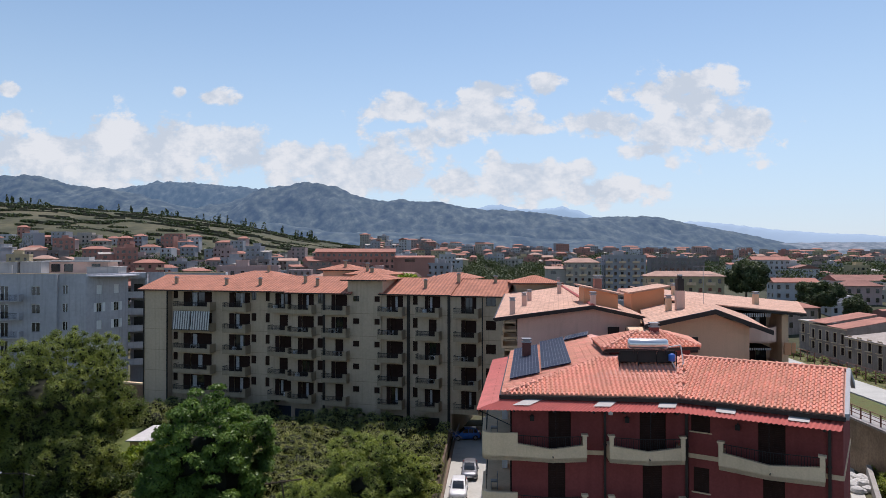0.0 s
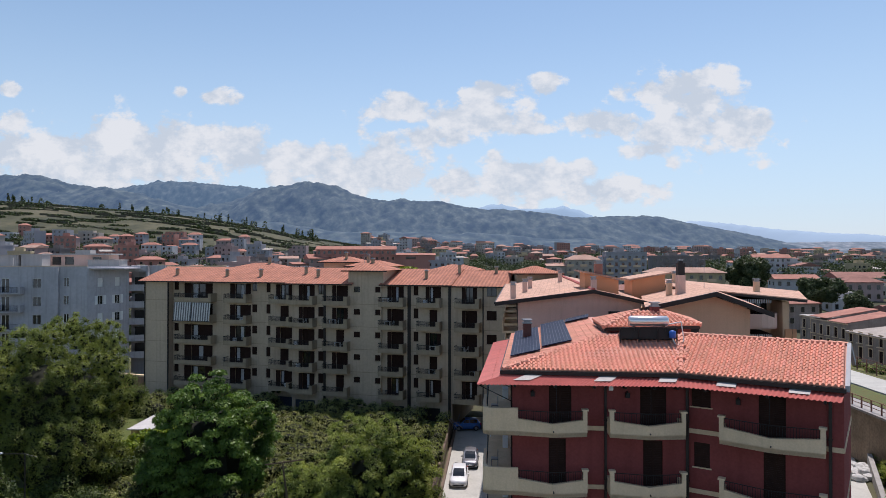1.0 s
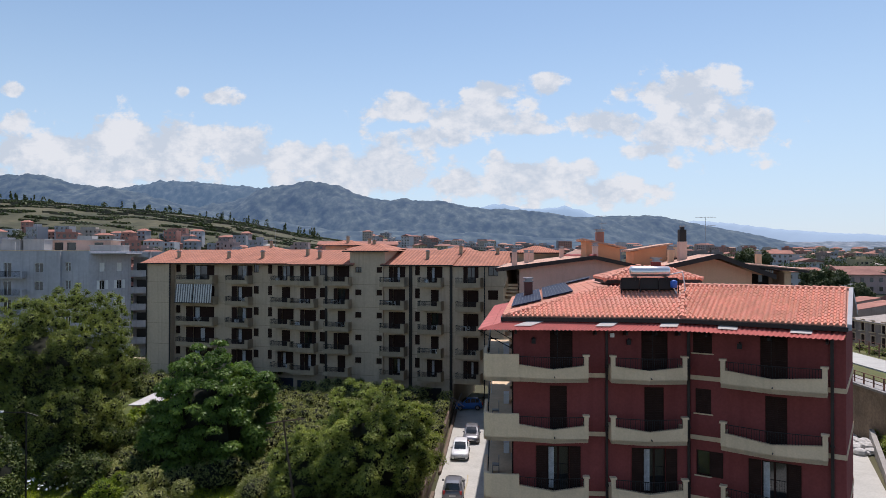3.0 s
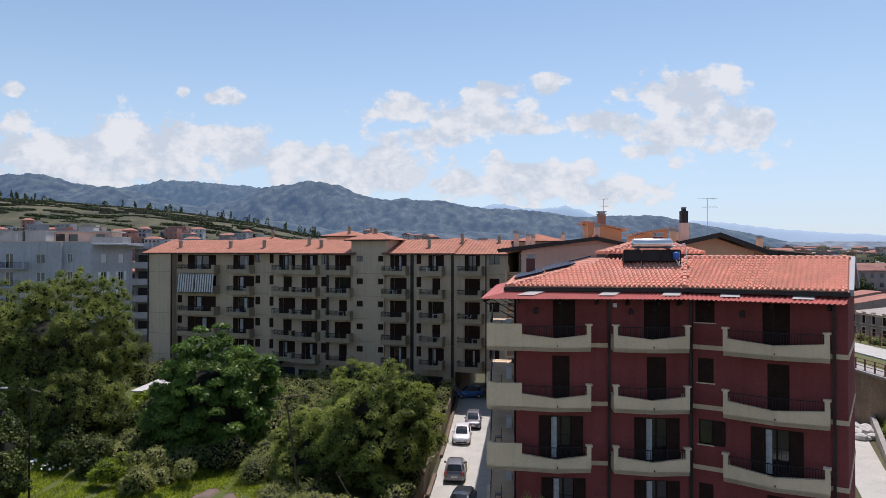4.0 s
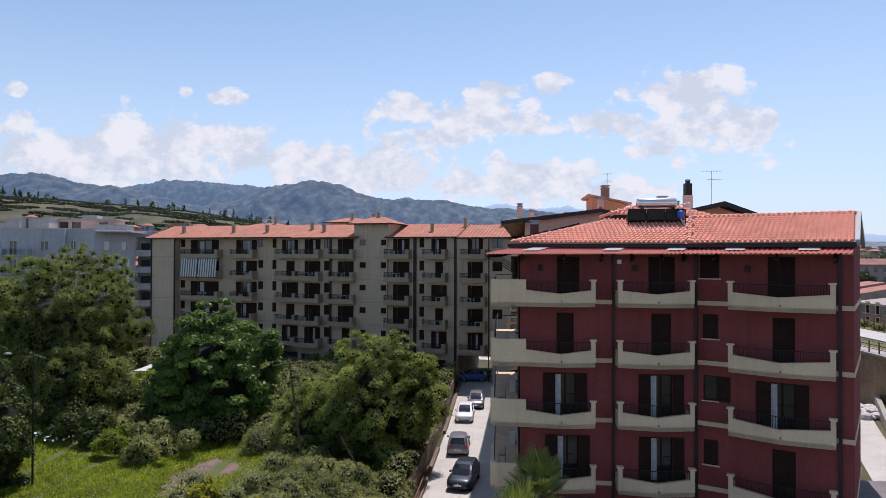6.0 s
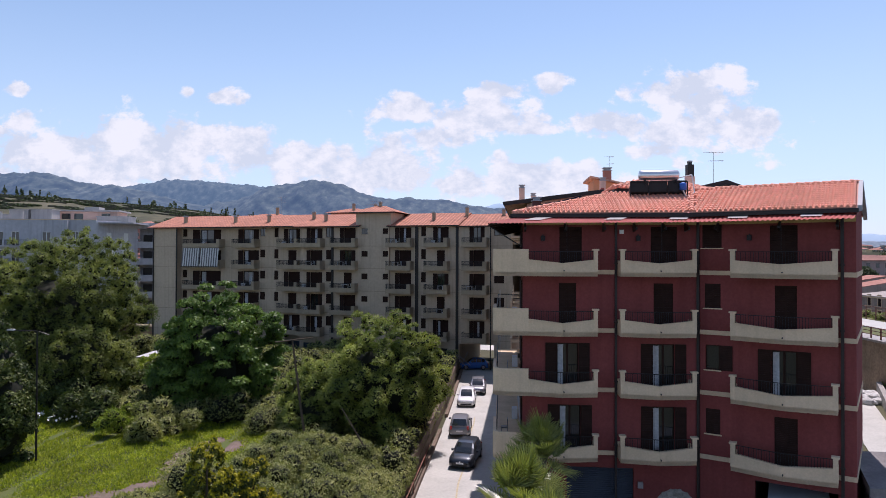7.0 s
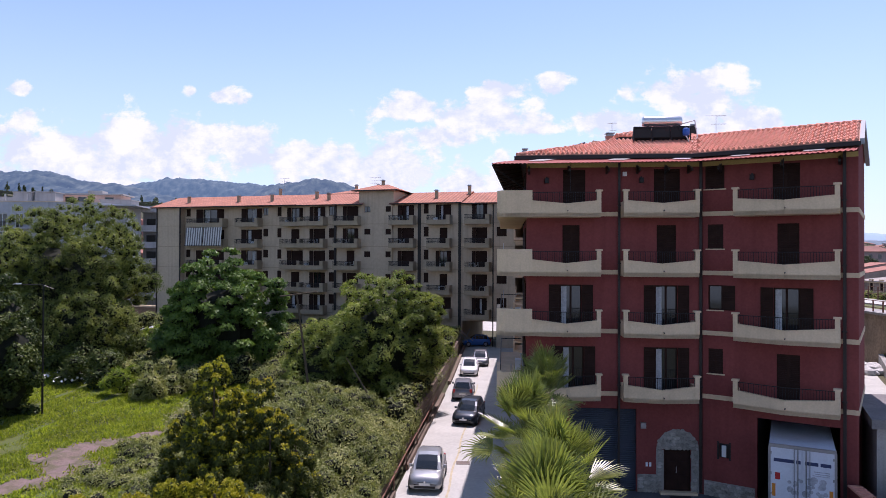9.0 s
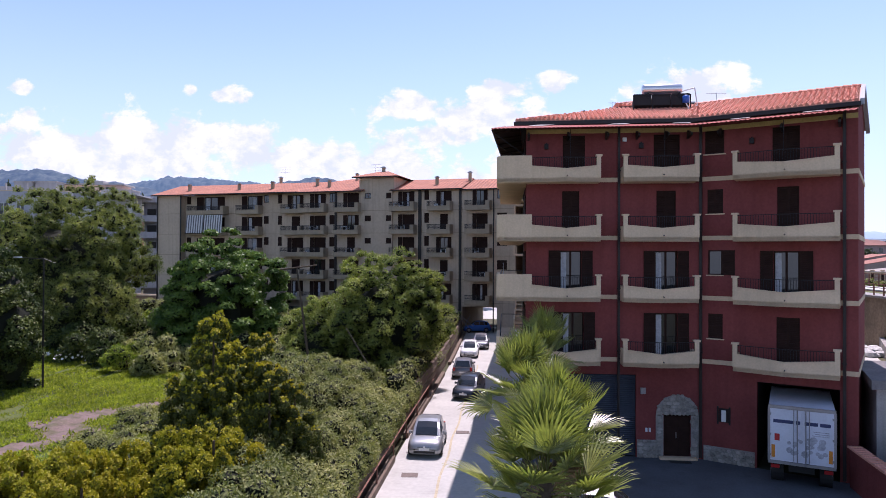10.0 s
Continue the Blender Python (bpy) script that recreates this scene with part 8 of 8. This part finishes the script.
town_house(100, 186, 12, 14, 8, 2, OLD, TOWN_ROOF[0], "low house with a clay roof and a stair", group="", z=2.5)


def date_palm(x, y, z0, z1, reach):
    ob = thing("date_palm", (x, y, z0), "tall date palm with a round head of arching fronds", "palm")
    h = z1 - z0
    part("trunk", Geo().tube((0, 0, -.3), (.1, 0, h), .32, .24, k=9), BARK, ob)
    r_ = random.Random(77)
    for k in range(34):
        a, e = k * 2.4, 1.3 - 1.9 * (k / 34)
        g = Geo()
        prev = Vector((.1, 0, h))
        for i in range(6):
            e2 = e - .22 * i
            nxt = prev + Vector((math.cos(a) * math.cos(e2), math.sin(a) * math.cos(e2), math.sin(e2))) * reach / 6
            sd = Vector((-math.sin(a), math.cos(a), -.35)) * .42
            sd2 = Vector((math.sin(a), -math.cos(a), -.35)) * .42
            for q in (sd, sd2):
                for j in range(3):
                    b0 = prev.lerp(nxt, j / 3)
                    g.poly(b0, prev.lerp(nxt, (j + .55) / 3), prev.lerp(nxt, (j + .9) / 3) + q)
            prev = nxt
        part("frond", g, LEAF_SHADE, ob)
    return ob


for x, y, yaw, w, d, fl_, wi, ro, label in (
        (128, 207, 10, 13, 8, 1, 2, None, "low white house with a flat roof behind the old houses"),
        (142, 222, -6, 12, 8, 2, 1, 1, "low pink house with a clay roof behind the old houses"),
        (138, 196, 14, 11, 8, 1, 0, 0, "low cream house with a clay roof behind the old houses"),
        (118, 176, 8, 10, 8, 1, 3, 1, "low brown house with a clay roof behind the old houses"),
        (160, 232, -10, 12, 9, 1, 0, None, "low cream outbuilding with a flat roof"),
        (128, 238, -8, 15, 8, 2, 2, 0, "white house with a clay roof beside the dark tree")):
    town_house(x, y, yaw, w, d, fl_, HOUSE_WALL[wi], None if ro is None else TOWN_ROOF[ro], label, group="")
for k, (x, y) in enumerate(((123, 190), (134, 214), (146, 205), (150, 236), (112, 182))):
    tree("small_tree", (x, y, rise(x, y)), boughs(x, y, rise(x, y) + 3.2, 2.6, 2.2, 16, .7, 1.2, 60 + k), LEAF_FAR, .55, 14, "small dark green tree between low houses", group="trees behind the old houses")


date_palm(159.6, 245, 3.3, 12.6, 3.6)

# ---- the town between: too many and too far to count ----
g = [Geo() for k in range(5)]
gr, gw = Geo(), Geo()
for k in range(900):
    u = rt.uniform(-.75, .8)
    y = rt.uniform(300, 1250) if u > -.12 else rt.uniform(300, 520)
    x = u * y
    if 0 < u < .2 and y < 560:
        continue
    if u > .05 and y < 620 or not free(x, y, 9):
        continue
    z = rise(x, y) - .5
    w, d, h = rt.uniform(6, 13), rt.uniform(6, 10), rt.choice([6.5, 6.5, 9.5, 9.5, 12.5] if u < .3 else [6, 6, 9])
    if y > 900 and rt.random() < .25:
        w, h = rt.uniform(14, 26), rt.uniform(12, 19)
    rt.choice(g).box(x - w / 2, y, z - 2, x + w / 2, y + d, z + h)
    if rt.random() < .6:
        rt.choice(g).box(x - w / 2 + rt.uniform(-4, 3), y + 1, z - 2, x + rt.uniform(0, 3), y + d - 1, z + h + rt.uniform(-3, 2.4))
    if rt.random() < (.4 if u < 0 else .6):
        a = [(x - w / 2 - .5, y - .5, z + h), (x + w / 2 + .5, y - .5, z + h), (x + w / 2 + .5, y + d + .5, z + h), (x - w / 2 - .5, y + d + .5, z + h)]
        r0, r1 = (x - w * .25, y + d / 2, z + h + 1.7), (x + w * .25, y + d / 2, z + h + 1.7)
        gr.poly(a[0], a[1], r1, r0).poly(a[1], a[2], r1).poly(a[2], a[3], r0, r1).poly(a[3], a[0], r0)
    n = int(w / 2.8)
    for f_ in range(int(h / 3)):
        for i in range(n):
            xx = x - w / 2 + w * (i + .5) / n
            gw.box(xx - .6, y - .08, z + .9 + f_ * 3.05, xx + .6, y + .02, z + 2.4 + f_ * 3.05)
for k, q in enumerate(g):
    if q.v:
        solid("distant_houses", q, HOUSE_WALL[(0, 1, 2, 4, 7)[k]], "many small plastered houses of the distant town", "houses", kind="stuff")
solid("distant_roofs", gr, TOWN_ROOF[0], "clay roofs of the distant town", "roofs", kind="stuff")
solid("distant_windows", gw, GLASS, "dark windows of the distant town", "windows", kind="stuff")

# terrace walls and scrub on the slope
g = Geo()
P, O = [], []
for k in range(26):
    y0 = 430 + k * 27
    u = -.95
    while u < -.08 - .0001 * (y0 - 430):
        u2, wob = u + rt.uniform(.015, .05), rt.uniform(-16, 16)
        if rt.random() < .6:
            yy = [y0 + 10 * math.sin(q * 17 + k) + wob for q in (u, u2)]
            p0, p1 = (u * yy[0], yy[0], rise(u * yy[0], yy[0])), (u2 * yy[1], yy[1], rise(u2 * yy[1], yy[1]))
            g.prism([(p0[0], p0[1]), (p1[0], p1[1]), (p1[0], p1[1] + 1), (p0[0], p0[1] + 1)], [p0[2] - 3, p1[2] - 3, p1[2] - 3, p0[2] - 3], [p0[2] + 1.9, p1[2] + 1.9, p1[2] + 1.9, p0[2] + 1.9])
            for j in range(rt.randrange(8, 24)):
                f = rt.random()
                c = np.array(p0) * (1 - f) + np.array(p1) * f + np.array([0, rt.uniform(-2, 9), .9])
                s_ = rt.uniform(1.0, 3.0)
                d = rng_np.normal(0, 1, (26, 3))
                d /= np.linalg.norm(d, axis=1, keepdims=True)
                P.append(d * s_ * np.array([1.5, 1.1, .6]) * rng_np.uniform(.6, 1.05, (26, 1)) + c)
                O.append(d)
        u = u2
solid("terrace_walls", g, mat("terrace_stone", (.12, .105, .07), .95, var=.3, scale=.3), "dry stone terrace walls on the slope", "walls", kind="stuff")
solid("hillside_scrub", leaf_mesh("hillside_scrub", np.concatenate(P), np.concatenate(O), 1.7, LEAF_FAR, .75, .1, .7), None, "olive-green scrub and hedges along the terraces", "scrub", kind="stuff")

# ---- far trees ----
P, O = [], []
for k in range(1700):
    u = rt.uniform(-.85, .85)
    y = 150 + 1100 * rt.random() ** 1.2
    x = u * y
    if -66 < x < 45 and y < 150:
        continue
    if u < -.1 and y > 430 or u > .25 and y < 310:
        continue
    s_ = rt.uniform(2.0, 4.2) * (1.25 if u > 0 else 1)
    z0_ = rise(x, y)
    n = 120
    d = rng_np.normal(0, 1, (n, 3))
    d /= np.linalg.norm(d, axis=1, keepdims=True)
    P.append(d * s_ * np.array([1.1, 1.1, .85]) * rng_np.uniform(.6, 1.05, (n, 1)) + np.array([x, y, z0_ + s_ * .9]))
    O.append(d)
solid("distant_trees", leaf_mesh("distant_trees", np.concatenate(P), np.concatenate(O), .95, LEAF_FAR, .75, .1, .7), None, "scattered green trees among the houses", "trees", kind="stuff")
P, O = [], []
for k in range(1500):
    if k < 650:
        x, y = rt.uniform(-4, 58), rt.uniform(240, 760)
        x *= y / 240
    elif k < 1150:
        y = rt.uniform(430, 1000)
        x = rt.uniform(.2, .78) * y
    else:
        y = rt.uniform(215, 520)
        x = rt.uniform(-.75, 0) * y
    s_ = rt.uniform(3.0, 5.5) if k < 1150 else rt.uniform(2.2, 4.4)
    n = 130
    d = rng_np.normal(0, 1, (n, 3))
    d /= np.linalg.norm(d, axis=1, keepdims=True)
    P.append(d * s_ * np.array([1.1, 1.1, .8]) * rng_np.uniform(.6, 1.05, (n, 1)) + np.array([x, y, s_ * .9 + rise(x, y)]))
    O.append(d)
solid("orchard", leaf_mesh("orchard", np.concatenate(P), np.concatenate(O), 1.0, LEAF_FAR, .75, .1, .7), None, "green orchards and trees between the houses", "trees", kind="stuff")
P, O = [], []
for k in range(80):
    u = rt.choice([-.66, -.62, -.5, -.43, -.36, -.3, -.22]) + rt.uniform(-.03, .03)
    y = rt.uniform(820, 1130)
    x = u * y
    h_ = rt.uniform(7, 15)
    n = 70
    f_ = rng_np.uniform(0, 1, n)
    a = rng_np.uniform(0, 6.28, n)
    w_ = rt.choice([1.4, 1.8, 4.5])
    rr = w_ * np.sqrt(np.clip(1 - f_, .05, 1)) * rng_np.uniform(.6, 1.1, n)
    P.append(np.stack([x + rr * np.cos(a), y + rr * np.sin(a), rise(x, y) + h_ * f_], 1))
    O.append(np.stack([np.cos(a), np.sin(a), np.full(n, .8)], 1))
solid("cypress_row", leaf_mesh("cypress_row", np.concatenate(P), np.concatenate(O), 2.0, LEAF_FAR, .7, 0, .4), None, "dark cypresses and pines on the terraced slope", "trees", kind="stuff")
tree("umbrella_pine", (106, 230, 7), lumps_in(106, 230, 16.3, 7.3, 6.3, 30, 1.6, 3.0, 51), LEAF_FAR, .8, 9, "dark dense tree behind the tan house", trunk=.4, aspect=.6)
tree("round_tree", (114.6, 200, 5), lumps_in(114.6, 200, 12.2, 7.0, 3.8, 30, 1.3, 2.2, 52), LEAF_FAR, .7, 11, "round dark green tree beside the old houses", trunk=.4, aspect=.6)
tree("round_tree", (118, 188, 3), lumps_in(118, 188, 9, 3.5, 3, 12, 1.2, 1.8, 53), LEAF_FAR, .7, 11, "small dark green tree beside the old houses", trunk=.3, aspect=.6)
tree("yellow_tree", (-7, 122, 0), lumps_in(-7, 122, 16.6, 6, 3, 14, 1.4, 2.4, 54), LEAF_LIME, .7, 11, "yellow-green tree behind the ochre block", trunk=.4, aspect=.6)
tree("round_tree", (3, 128, 0), lumps_in(3, 128, 15.6, 9, 4, 18, 1.6, 2.8, 55), LEAF_FAR, .7, 11, "dark green tree behind the ochre block", trunk=.4, aspect=.6)
